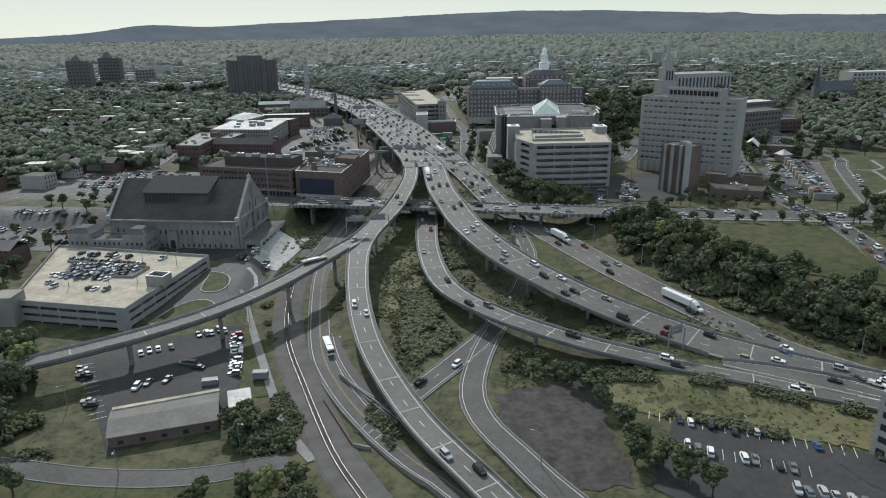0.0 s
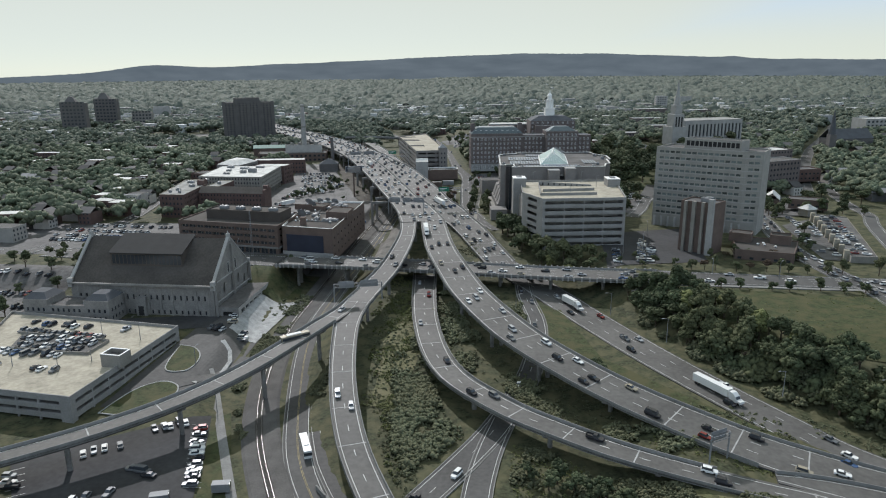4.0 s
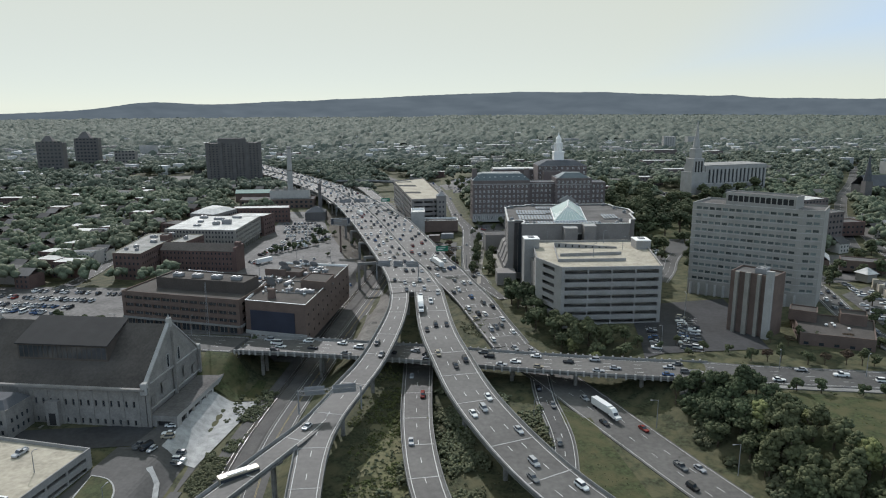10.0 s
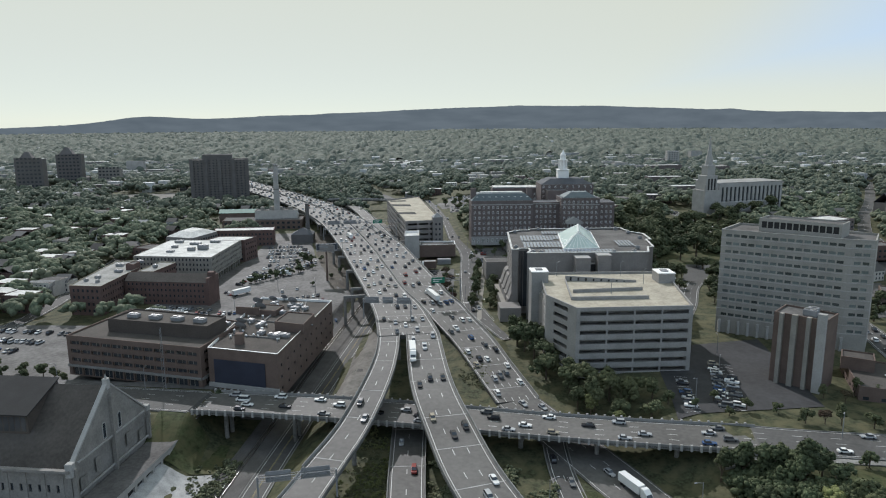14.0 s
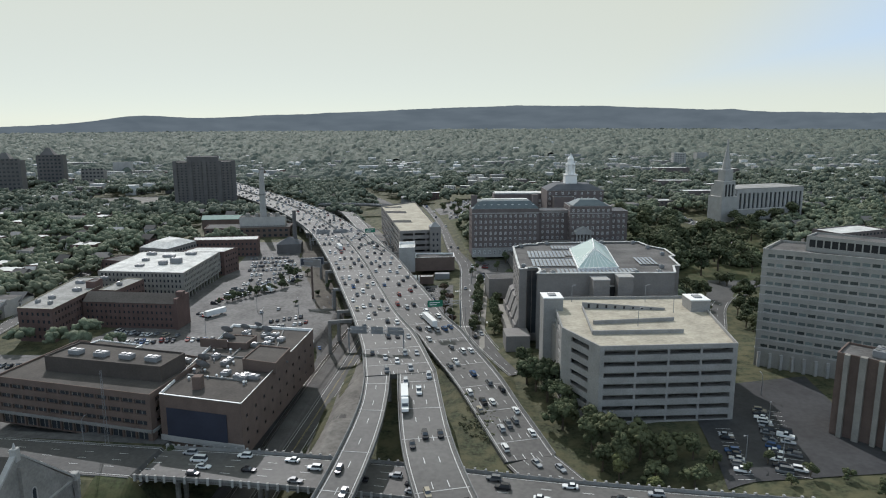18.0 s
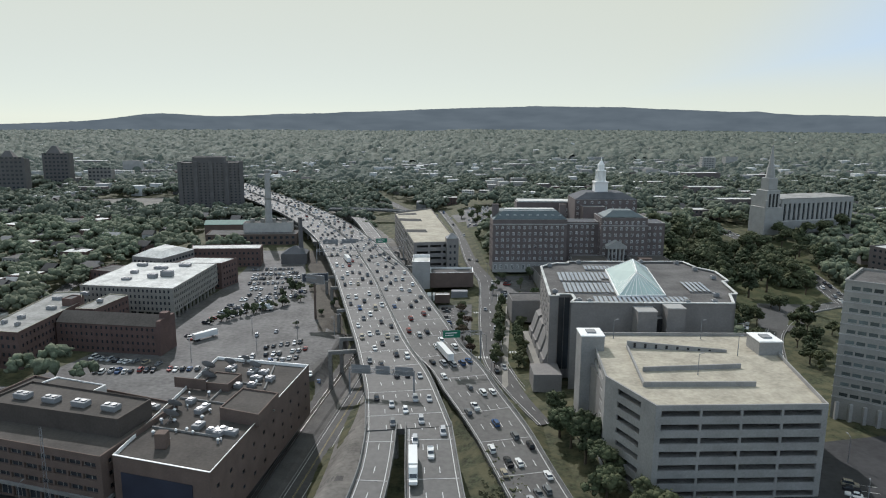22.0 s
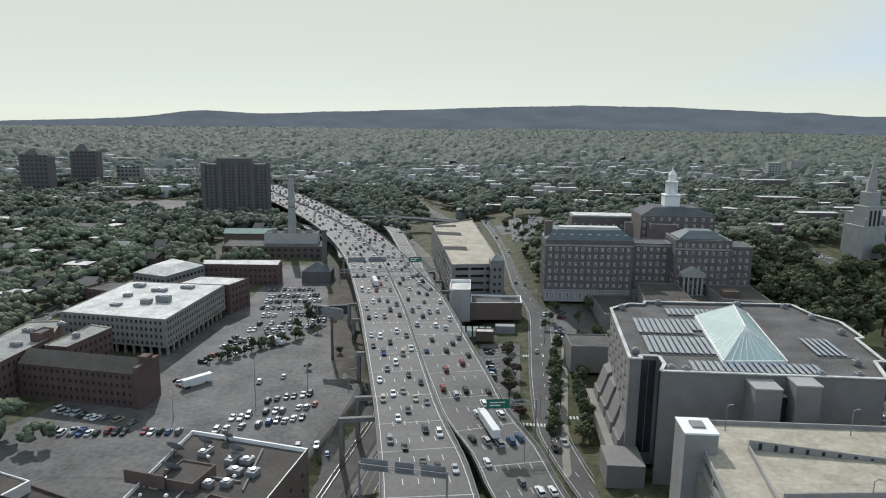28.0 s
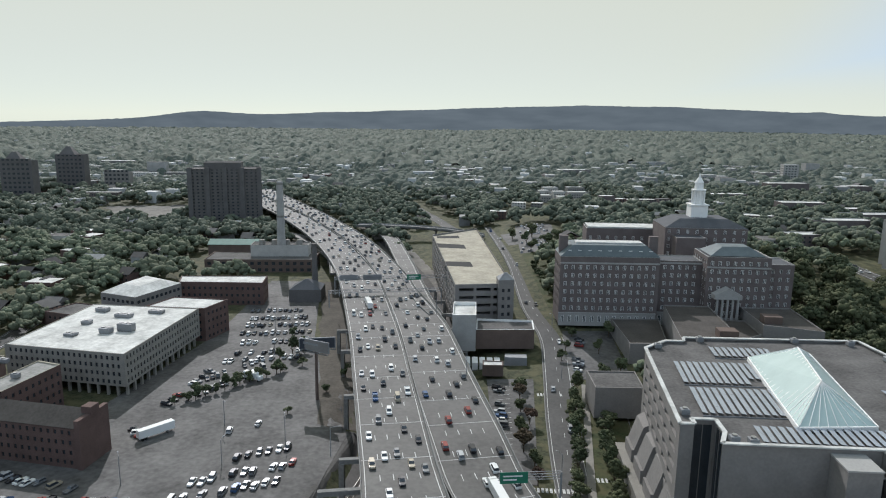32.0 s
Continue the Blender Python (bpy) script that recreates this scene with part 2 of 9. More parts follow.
def add_cyl(bm, x, y, z0, z1, r0, r1=None, n=10):
    r1 = r0 if r1 is None else r1
    a = [bm.verts.new((x + r0 * math.cos(2 * math.pi * i / n), y + r0 * math.sin(2 * math.pi * i / n), z0)) for i in range(n)]
    b = [bm.verts.new((x + r1 * math.cos(2 * math.pi * i / n), y + r1 * math.sin(2 * math.pi * i / n), z1)) for i in range(n)]
    bm.faces.new(b)
    bm.faces.new(a[::-1])
    for i in range(n):
        bm.faces.new((a[i], a[(i + 1) % n], b[(i + 1) % n], b[i]))


def cyl(x, y, z0, z1, r0, r1=None, n=10):
    bm = bmesh.new()
    add_cyl(bm, x, y, z0, z1, r0, r1, n)
    return bm


def add_beam(bm, p, q, w, h):
    """A straight bar from p to q."""
    p, q = Vector(p), Vector(q)
    d = (q - p).normalized()
    s = d.cross(Vector((0, 0, 1)))
    s = s.normalized() if s.length > 1e-3 else Vector((1, 0, 0))
    u = s.cross(d)
    v = [bm.verts.new(e + s * (a * w / 2) + u * (b * h / 2)) for e in (p, q) for a, b in ((-1, -1), (1, -1), (1, 1), (-1, 1))]
    for f in ((0, 1, 2, 3), (7, 6, 5, 4), (0, 4, 5, 1), (1, 5, 6, 2), (2, 6, 7, 3), (3, 7, 4, 0)):
        bm.faces.new([v[i] for i in f])


# ---- the ground ----


def ramp01(x, a, b):
    s = min(max((x - a) / (b - a), 0.0), 1.0)
    return s * s * (3 - 2 * s)


def lerp_table(x, table):
    for (x0, y0), (x1, y1) in zip(table, table[1:]):
        if x <= x1:
            return y0 + (y1 - y0) * max(x - x0, 0) / (x1 - x0)
    return table[-1][1]


VALLEY = ((150, -12.5), (250, -11.5), (300, -9.0), (365, -6.0), (400, -3.0), (440, 0.0), (560, 0.0))
# plan lines: x, y
HIGHWAY_RIGHT = [(220, 150), (154, 208), (147, 219), (128, 245), (107, 281), (92, 318), (76, 360), (56, 412), (35, 453), (14, 523)]
RAIL = [(70, 0, -13), (24, 74, -13), (-8, 128, -13), (-20, 149, -13), (-31, 170, -13), (-45, 206, -13), (-59, 246, -13), (-67, 290, -13), (-68, 339, -12), (-60, 408, -9.5), (-51, 484, -6), (-40, 565, -4), (-31, 640, -3), (-23, 692, -2), (-29, 740, 0), (-42, 800, 1), (-57, 850, 2), (-92, 950, 4)]

RISE = [(50, 386, -3.6), (37.5, 412, -1.5), (29.7, 444, 1.6), (23.4, 470, 4.2), (15, 497, 6.4)]
E_LOW = [(50, 386, -3.6, 9.6), (63, 359, -6.0, 9.8), (72.5, 338, -7.5, 9.4), (88, 300, -8.4, 9.0), (104, 265, -8.9, 8.4), (117, 240, -9.4, 8.2), (129, 220, -10.0, 8.2), (160, 190, -10.8, 8.5), (214, 160, -11.4, 9), (280, 128, -12, 9), (350, 92, -12.2, 9)]


C_LOW = [(49, 270, 0.2), (68, 249, -3), (94, 227, -6.5), (111, 216.5, -8.4), (126, 208, -9.6), (148, 196, -10.6), (190, 172, -11.3), (250, 140, -12)]
D_LOW = [(42, 230, -4.8), (60, 218, -5.8), (86, 205.5, -7.2), (104, 199, -8.4), (116, 194, -9.35), (140, 184, -10.65), (182, 161, -11.6), (240, 131, -12.1)]


def near_line(x, y, line):
    """Distance to a plan line, signed positive on the right of its direction, and the height there if it has one."""
    best = (1e9, 0, 0)
    for p, q in zip(line, line[1:]):
        dx, dy = q[0] - p[0], q[1] - p[1]
        s = min(max(((x - p[0]) * dx + (y - p[1]) * dy) / (dx * dx + dy * dy), 0), 1)
        ex, ey = x - p[0] - s * dx, y - p[1] - s * dy
        d = math.hypot(ex, ey)
        if d < best[0]:
            best = (d, 1 if ex * dy - ey * dx > 0 else -1, p[2] + s * (q[2] - p[2]) if len(p) > 2 else 0)
    return best


def ground(x, y):
    z = lerp_table(y, VALLEY)
    if y > 520:
        right = ramp01(x, -40, 60)
        z += right * 15 * ramp01(y, 540, 900) + (1 - right) * 5 * ramp01(y, 620, 1000)
    if y > 900:
        z += 10 * ramp01(y, 900, 3500)
    if 140 < y < 560 and x > 0:
        d, side, _ = near_line(x, y, HIGHWAY_RIGHT)
        if side > 0:
            z += (4.0 - z) * ramp01(d, 3, 34) * ramp01(y, 190, 300) * (1 - ramp01(y, 470, 560))
    if 40 < x < 230 and 140 < y < 390:
        d, _, ez = near_line(x, y, E_LOW)
        z += (ez - 0.35 - z) * (1 - ramp01(d, 10.5, 24))
    if 44 < x < 250 and 110 < y < 290:
        for line in (C_LOW, D_LOW):
            d, _, ez = near_line(x, y, line)
            if ez - 0.75 > z:
                z += (ez - 0.75 - z) * (1 - ramp01(d, 8, 21)) * ramp01(x, 50, 84)
    if 0 < x < 70 and 395 < y < 515:
        d, _, ez = near_line(x, y, RISE)
        z += (ez - 0.7 - z) * (1 - ramp01(d, 9.5, 17))
    if x < -70 and 300 < y < 430:
        z += (2.6 - z) * ramp01(y, 375, 398)
    if -120 < x < 90 and -20 < y < 960:
        d, side, rz = near_line(x, y, RAIL)
        if z > rz - 0.4 and d < 26:
            walled = ramp01(y, 490, 505) * (1 - ramp01(y, 585, 600)) * (1 if side < 0 else 0)
            z += (rz - 0.4 - z) * (1 - ramp01(d, 15 - 9.5 * walled, 26 - 16 * walled))
    return z


def grid_steps(parts):
    out = [parts[0][0]]
    for a, b, step in parts:
        n = max(1, round((b - a) / step))
        out += [a + (b - a) * (i + 1) / n for i in range(n)]
    return out


gx = grid_steps([(-4200, -1200, 200), (-1200, -300, 50), (-300, 260, 5), (260, 1200, 47), (1200, 4200, 200)])
gy = grid_steps([(-400, 100, 50), (100, 640, 5), (640, 1200, 20), (1200, 2600, 100), (2600, 4900, 230)])
nx = len(gx)
raw_ground = [(x, y, ground(x, y)) for y in gy for x in gx]
faces = [(j * nx + i, j * nx + i + 1, (j + 1) * nx + i + 1, (j + 1) * nx + i) for j in range(len(gy) - 1) for i in range(nx - 1)]
tagged(raw("ground", raw_ground, faces, M["grass"]), "dry green grass and earth over the whole city", "ground", kind="structure")


def smooth_line(pts, step=6.0):
    """A smooth curve through the points, sampled about every step metres."""
    pts = [Vector(p) for p in pts]
    out = []
    for i in range(len(pts) - 1):
        a, b, c, d = pts[max(i - 1, 0)], pts[i], pts[i + 1], pts[min(i + 2, len(pts) - 1)]
        n = max(1, int((Vector(c[:2]) - Vector(b[:2])).length / step))
        for k in range(n):
            s = k / n
            out.append(0.5 * ((2 * b) + (c - a) * s + (2 * a - 5 * b + 4 * c - d) * s * s + (3 * b - a - 3 * c + d) * s ** 3))
    return out + [pts[-1]]


def side_of(line, i):
    a, b = line[max(i - 1, 0)], line[min(i + 1, len(line) - 1)]
    d = Vector((b[0] - a[0], b[1] - a[1], 0)).normalized()
    return Vector((d.y, -d.x, 0))          # to the right of the way


def sweep(line, profile, closed=True):
    """Sweeps a cross section (offset to the right, height) along a line whose points are x, y, z, half width; an offset may be a pair (share of the half width, metres)."""
    verts, faces = [], []
    n = len(profile)
    for i, p in enumerate(line):
        s = side_of(line, i)
        for share, o, h in profile:
            verts.append(Vector(p[:3]) + s * (share * p[3] + o) + Vector((0, 0, h)))
    for i in range(len(line) - 1):
        for k in range(n if closed else n - 1):
            a, b = i * n + k, i * n + (k + 1) % n
            faces.append((a, b, b + n, a + n))
    if closed:
        faces += [tuple(range(n))[::-1], tuple(range((len(line) - 1) * n, len(line) * n))]
    return verts, faces


def smooth4(pts, step=6.0):
    xyz = smooth_line([p[:3] for p in pts], step)
    w = smooth_line([(p[3], 0, 0) for p in pts], 1e9)
    out, k = [], 0
    # half widths follow the same parameter as the line
    n_per = [max(1, int((Vector(c[:2]) - Vector(b[:2])).length / step)) for b, c in zip(pts, pts[1:])]
    for (b, c), n in zip(zip(pts, pts[1:]), n_per):
        for j in range(n):
            out.append(Vector((*xyz[k], b[3] + (c[3] - b[3]) * j / n)))
            k += 1
    out.append(Vector((*xyz[-1], pts[-1][3])))
    return out


def dashes(line, share, off, length, gap, width, lift):
    """Painted dashes along a line, as one list of quads."""
    verts, faces = [], []
    dist, on, start = 0.0, True, None
    for i in range(len(line) - 1):
        p, q = line[i], line[i + 1]
        seg = (Vector(q[:3]) - Vector(p[:3])).length
        s0, s1 = side_of(line, i), side_of(line, i + 1)
        t = 0.0
        while t < seg:
            period = length + gap
            phase = dist % period
            if phase < length:
                e = min(seg - t, length - phase)
                for u in (t, t + e):
                    f = u / seg
                    c = Vector(p[:3]).lerp(Vector(q[:3]), f)
                    s = s0.lerp(s1, f)
                    o = share * (p[3] + (q[3] - p[3]) * f) + off
                    verts += [c + s * (o - width / 2) + Vector((0, 0, lift)), c + s * (o + width / 2) + Vector((0, 0, lift))]
                b = len(verts) - 4
                faces.append((b, b + 1, b + 3, b + 2))
            else:
                e = min(seg - t, period - phase)
            t += e + 1e-6
            dist += e + 1e-6
    return verts, faces


def viaduct(name, label, pts, lanes, thick=1.6, piers=True, pier_step=34.0, dash=True, joint_step=22.0, skip=(), mat="deck", step=6.0, gore=None, gaps=()):
    """An elevated roadway: deck, two barriers, edge lines, lane dashes, cross joints and piers. Every piece is a part."""
    line = smooth4(pts, step)
    root = thing(name, pose(0, 0, 0), label, "viaduct", kind="structure")
    v, f = sweep(line, [(-1, 0, 0), (-1, 0, -0.5), (-0.8, 0, -thick), (0.8, 0, -thick), (1, 0, -0.5), (1, 0, 0)])
    raw("deck", v, f, M[mat], root)
    for sgn in (-1, 1):
        pr = [(sgn, 0.0, -0.75), (sgn, 0.0, 0.95), (sgn, -sgn * 0.25, 0.95), (sgn, -sgn * 0.45, 0.0)]
        walled = line
        if gore and (side_of(line, len(line) - 2).y * sgn < 0) == (gore[1] == "low"):
            walled = [p for p in line if p[1] > gore[0]]
        runs = [[]]
        for i, p in enumerate(walled):
            east = side_of(line, min(i, len(line) - 2)).x * sgn > 0
            if any(e == east and lo < p[1] < hi for e, lo, hi in gaps):
                runs.append([])
            else:
                runs[-1].append(p)
        for run in runs:
            if len(run) > 1:
                v, f = sweep(run, pr if sgn < 0 else pr[::-1])
                raw("barrier", v, f, M["concrete"], root, "pale weathered concrete parapet")
    for sgn, off, m in ((-1, 1.3, "yellow"), (1, -1.3, "paint")):
        v, f = dashes(line, sgn, off, 1e9, 0, 0.22, 0.03)
        raw("edge_line", v, f, M["paint"], root)
    for k in range(1, lanes):
        sh = -1 + 2 * k / lanes
        v, f = dashes(line, sh * 0.84, 0, 3.2, 9.0, 0.22, 0.03)
        if f:
            raw("lane_dashes", v, f, M["paint"], root)
    dist, nextj, nextp = 0.0, joint_step * 0.6, pier_step * 0.4
    jv, jf = [], []
    for i in range(len(line) - 1):
        seg = (Vector(line[i + 1][:3]) - Vector(line[i][:3])).length
        dist += seg
        p, s = line[i], side_of(line, i)
        fw = Vector((-s.y, s.x, 0))
        if dist > nextj:
            nextj += joint_step
            c = Vector(p[:3]) + Vector((0, 0, 0.04))
            b = len(jv)
            h = p[3] - 0.6
            jv += [c - s * h - fw * 0.22, c + s * h - fw * 0.22, c + s * h + fw * 0.22, c - s * h + fw * 0.22]
            jf.append((b, b + 1, b + 2, b + 3))
        if piers and dist > nextp:
            nextp += pier_step
            zg = ground(p[0], p[1])
            if p[2] - thick - zg > 2.0 and not any(a < p[1] < b for a, b in skip):
                ang = math.degrees(math.atan2(s.y, s.x))
                w = p[3] * 0.78
                top = p[2] - thick
                bm = bmesh.new()
                add_prism_y(bm, [(-w, top), (-w, top - 0.7), (-w * 0.45, top - 1.6), (w * 0.45, top - 1.6), (w, top - 0.7), (w, top)], -0.7, 0.7)
                for c in ((-w * 0.32, w * 0.32) if w > 4.6 else (0.0,)):
                    add_cyl(bm, c, 0, zg - 1.0, top - 1.4, 0.85, n=8)
                pier = part("pier", bm, M["dark_concrete"], root, "stained concrete pier with a hammerhead cap")
                pier.matrix_basis = pose(p[0], p[1], 0, 0, 0, ang)
    if jf:
        raw("deck_joints", jv, jf, M["joint"], root)
    return line


def add_prism_y(bm, pts, y0, y1):
    """A prism along y over a polygon in x and z."""
    a = [bm.verts.new((x, y0, z)) for x, z in pts]
    b = [bm.verts.new((x, y1, z)) for x, z in pts]
    n = len(pts)
    bm.faces.new(a)
    bm.faces.new(b[::-1])
    for i in range(n):
        bm.faces.new((a[(i + 1) % n], a[i], b[i], b[(i + 1) % n]))


def road(name, label, pts, lanes=2, mat="asphalt", lift=0.25, dash=True, edge=True, kerb=True, drape=True, centre=""):
    """A road on the ground. Points: x, y, half width, or x, y, z, half width when it keeps its own height."""
    if drape:
        line = smooth4([(x, y, 0, h) for x, y, h in pts], 5.0)
        for p in line:
            p[2] = ground(p[0], p[1]) + lift
    else:
        line = smooth4(pts, 5.0)
    ob = thing(name, pose(0, 0, 0), label, "road", kind="structure")
    v, f = sweep(line, [(-1, 0, -1.2), (-1, 0, 0), (-0.5, 0, 0.03), (0, 0, 0.05), (0.5, 0, 0.03), (1, 0, 0), (1, 0, -1.2)], closed=False)
    raw("paving", v, f, M[mat], ob)
    if kerb:
        for sgn in (-1, 1):
            pr = [(sgn, 0, -1.0), (sgn, 0, 0.15), (sgn, sgn * 0.3, 0.15), (sgn, sgn * 0.3, -1.0)]
            v, f = sweep(line, pr if sgn > 0 else pr[::-1])
            raw("kerb", v, f, M["concrete"], ob)
    if edge:
        for sgn in (-1, 1):
            v, f = dashes(line, sgn, -sgn * 0.9, 1e9, 0, 0.18, 0.09)
            raw("edge_line", v, f, M["paint"], ob)
    if centre:
        for off in (-0.18, 0.18):
            v, f = dashes(line, 0, off, 1e9, 0, 0.11, 0.11)
            raw("centre_line", v, f, M[centre], ob)
    elif dash:
        for k in range(1, lanes):
            v, f = dashes(line, (-1 + 2 * k / lanes) * 0.85, 0, 3.2, 9.0, 0.18, 0.10)
            if f:
                raw("lane_dashes", v, f, M["paint"], ob)
    return line


def patch(name, label, corners, mat, lift=0.2, n=24, category="pavement", ragged=0.0):
    """A sheet of paving laid over the ground between four corners."""
    a, b, c, d = [Vector((*p, 0)) for p in corners]
    verts = []
    for j in range(n + 1):
        for i in range(n + 1):
            u, w = i / n, j / n
            p = a.lerp(b, u).lerp(d.lerp(c, u), w)
            if ragged and (i in (0, n) or j in (0, n)):
                p = p + Vector((noise.noise((p.x * 0.16, p.y * 0.16, 2.0)), noise.noise((p.x * 0.16, p.y * 0.16, 8.0)), 0)) * ragged
            verts.append((p.x, p.y, ground(p.x, p.y) + lift))
    f = [(j * (n + 1) + i, j * (n + 1) + i + 1, (j + 1) * (n + 1) + i + 1, (j + 1) * (n + 1) + i) for j in range(n) for i in range(n)]
    return tagged(raw(name, verts, f, M[mat]), label, category, kind="structure")


# ---- the roads ----
MAIN_L = [(-6.9, 447, 15.2, 13.7), (-11.3, 477, 15.0, 12.8), (-15, 496, 14.9, 12.5), (-19.6, 515, 14.7, 11.6), (-25, 538, 14.5, 11), (-40, 605, 14.5, 11.5), (-56, 674, 14.5, 12), (-88, 790, 14.5, 12.5), (-132, 900, 14.5, 13), (-190, 1010, 14.5, 13), (-250, 1110, 14.5, 13), (-330, 1250, 14.5, 13)]
MAIN_R = [(37.5, 412, -1.5, 9.2), (29.7, 444, 1.6, 9.6), (23.4, 470, 4.2, 10.3), (13.8, 500, 7.2, 11), (9.3, 516, 8.8, 11.3), (0.4, 537, 10.6, 11.9), (-7, 565, 12.8, 12.3), (-16.5, 603, 14.4, 12.3), (-32, 674, 14.5, 12.2), (-50, 735, 14.5, 9.8), (-66, 790, 14.5, 9.4), (-109, 900, 14.5, 10), (-165, 1010, 14.5, 11), (-223, 1110, 14.5, 13), (-303, 1250, 14.5, 13)]
left_line = viaduct("highway_viaduct", "grey concrete elevated highway deck, eastbound, full of traffic", MAIN_L, 5, thick=2.0)
right_line = viaduct("highway_viaduct", "grey concrete elevated highway deck, westbound, full of traffic", MAIN_R, 5, thick=2.0)
viaduct("exit_ramp", "concrete exit lane peeling off the elevated highway", [(-26, 690, 14.3, 3.6), (-34.5, 715, 14.4, 5.0), (-46, 762, 14.4, 5.8), (-63, 838, 14.0, 6.0), (-86, 928, 12.5, 6.0), (-120, 1010, 10.0, 6.0)], 2, thick=1.6)
viaduct("exit_ramp", "concrete slip ramp curving down past the power plant", [(-97, 778, 14.2, 3.8), (-112, 834, 12.0, 4.2), (-139, 890, 10.8, 4.6), (-168, 934, 9.6, 4.8), (-196, 949, 9.0, 5), (-226, 944, 8.4, 5)], 1, thick=1.4)
ramp_line = viaduct("ramp_viaduct", "two-lane concrete ramp splitting off the elevated highway", [(-15.6, 450, 15.15, 4.9), (-15.2, 425, 13.7, 4.7), (-17.5, 400, 11.5, 5.2), (-23, 370, 8.0, 5.6), (-30, 345, 6.0, 6.2), (-36, 322, 4.0, 6.6), (-36, 300, 2.6, 5.2), (-33, 266, 0.3, 4.8), (-28, 237, -3.0, 4.8), (-20.5, 212, -6, 4.8), (-6, 178, -8.2, 4.8), (12, 148, -9.5, 4.8), (30, 118, -11, 4.8), (62, 68, -12, 4.8), (100, 0, -12.2, 4.8)], 2, thick=1.4, gaps=((False, 311, 344),))
FLY = [(-31.5, 345, 5.9, 4.0), (-38.6, 324, 4.1, 4.1), (-46.6, 305, 3.9, 4.2), (-64.7, 270, 2.2, 4.3), (-81.7, 246.5, 1.0, 4.3), (-100.7, 230.7, -0.5, 4.3), (-121.5, 217.3, -1.5, 4.3), (-146.4, 203.5, -2.2, 4.3), (-183, 189, -3, 4.3), (-240, 170, -5, 4.3), (-318, 155, -7.5, 4.3)]
fly_line = viaduct("flyover_ramp", "narrow concrete flyover ramp curving over the car park", FLY, 1, thick=1.6, step=3.0, gaps=((True, 311, 400),))
c_line = viaduct("highway_bridge", "three-lane concrete highway bridge curving down to the ground", [(-0.8, 450, 15.15, 7.4), (3, 400, 12.2, 8.0), (9, 367, 9.5, 8.3), (17, 335, 6.2, 8.6), (32, 297, 3.0, 9.0), (49, 270, 0.2, 9.0), (68, 249, -3, 9.2), (94, 227, -6.5, 9.4), (111, 216.5, -8.4, 9.5), (126, 208, -9.6, 9.6), (148, 196, -10.6, 10), (190, 172, -11.3, 11), (250, 140, -12, 11), (330, 98, -12.2, 11)], 3, thick=1.8, gore=(222, "low"))
d_line = viaduct("loop_ramp", "two-lane ramp on low concrete piers joining the highway", [(-5, 400, -3.3, 6.5), (-4, 331, -4.2, 5.8), (4, 279, -4.2, 5.6), (22, 248, -4.0, 5.4), (42, 230, -4.8, 5.2), (60, 218, -5.8, 5.0), (86, 205.5, -7.2, 4.8), (104, 199, -8.4, 4.7), (116, 194, -9.35, 4.6), (140, 184, -10.65, 4.6), (182, 161, -11.6, 5), (240, 131, -12.1, 5)], 2, thick=1.3, gore=(208, "high"))
viaduct("gore_paving", "worn asphalt gore where the loop ramp joins the highway", [(98, 209.5, -7.75, 2.6), (112, 205.5, -8.75, 4.6), (128, 199, -9.85, 6.0), (150, 188, -10.9, 6.0), (187, 166.5, -11.7, 8)], 1, thick=1.0, gore=(999, "low"), joint_step=900, piers=False)
broad_line = viaduct("street_bridge", "concrete street bridge with a posted railing over the highway and railway", [(-84, 404.5, 2.9, 9.6), (-53, 400, 3.0, 9.6), (-5, 391, 3.0, 9.6), (35, 381.5, 3.0, 9.6), (72, 374, 3.0, 9.6), (98, 369, 3.3, 9.6), (112, 365.3, 4.1, 9.6)], 4, thick=1.3, pier_step=28, joint_step=400)
e_line = road("highway", "three-lane asphalt highway rising from under the bridge", [(37.5, 412, -1.5, 9.2), *E_LOW], 3, drape=False, kerb=False, mat="deck")

road("street", "asphalt city street leading up to the bridge", [(-300, 446, 9.0), (-220, 428, 9.2), (-160, 416.5, 9.4), (-110, 408.5, 9.5), (-83, 404.3, 9.6)], 4)
viaduct("street_bridge", "plain concrete street bridge beyond the garage", [(-118, 959, 16.5, 5), (-75, 957, 16.5, 5), (-34, 952, 15, 5), (-4, 950, 11, 5)], 2, thick=1.5, pier_step=30, joint_step=400)
street_east = road("street", "asphalt city street with pale pavements past the hillside", [(111, 365.6, 9.6), (125, 362.5, 9.4), (150, 358.5, 9.0), (180, 354, 8.7), (205, 350, 8.5), (300, 337, 8.0)], 4)
bus_line = road("busway", "narrow asphalt busway beside the railway", [(104, -10, 4.2), (66, 56, 4.2), (35, 106, 4.2), (5, 150.5, 4.3), (-6, 163, 4.3), (-20, 182.5, 4.3), (-33, 206, 4.4), (-43, 232, 4.6), (-49.5, 266, 4.6), (-55.5, 313, 4.5), (-56, 350, 4.2), (-49, 408, 4.0), (-40, 470, 3.8), (-31, 540, 3.6), (-24, 610, 3.4), (-20, 640, 3.4)], 2, centre="yellow")
road("slip_road", "narrow asphalt branch of the busway below the ramp", [(-40, 247, 2.2), (-34.5, 229, 3.0), (-27, 211, 3.1), (-20, 199, 3.1), (-10, 185, 3.1)], 1, dash=False)
small_line = road("slip_road", "asphalt slip road passing under the bridges", [(47, 385, 4.0), (46, 364, 4.0), (47, 328, 4.0), (38, 286, 4.4), (22, 248, 4.8), (8, 224, 4.8), (-8, 200, 4.6), (-22, 178, 4.4)], 2)
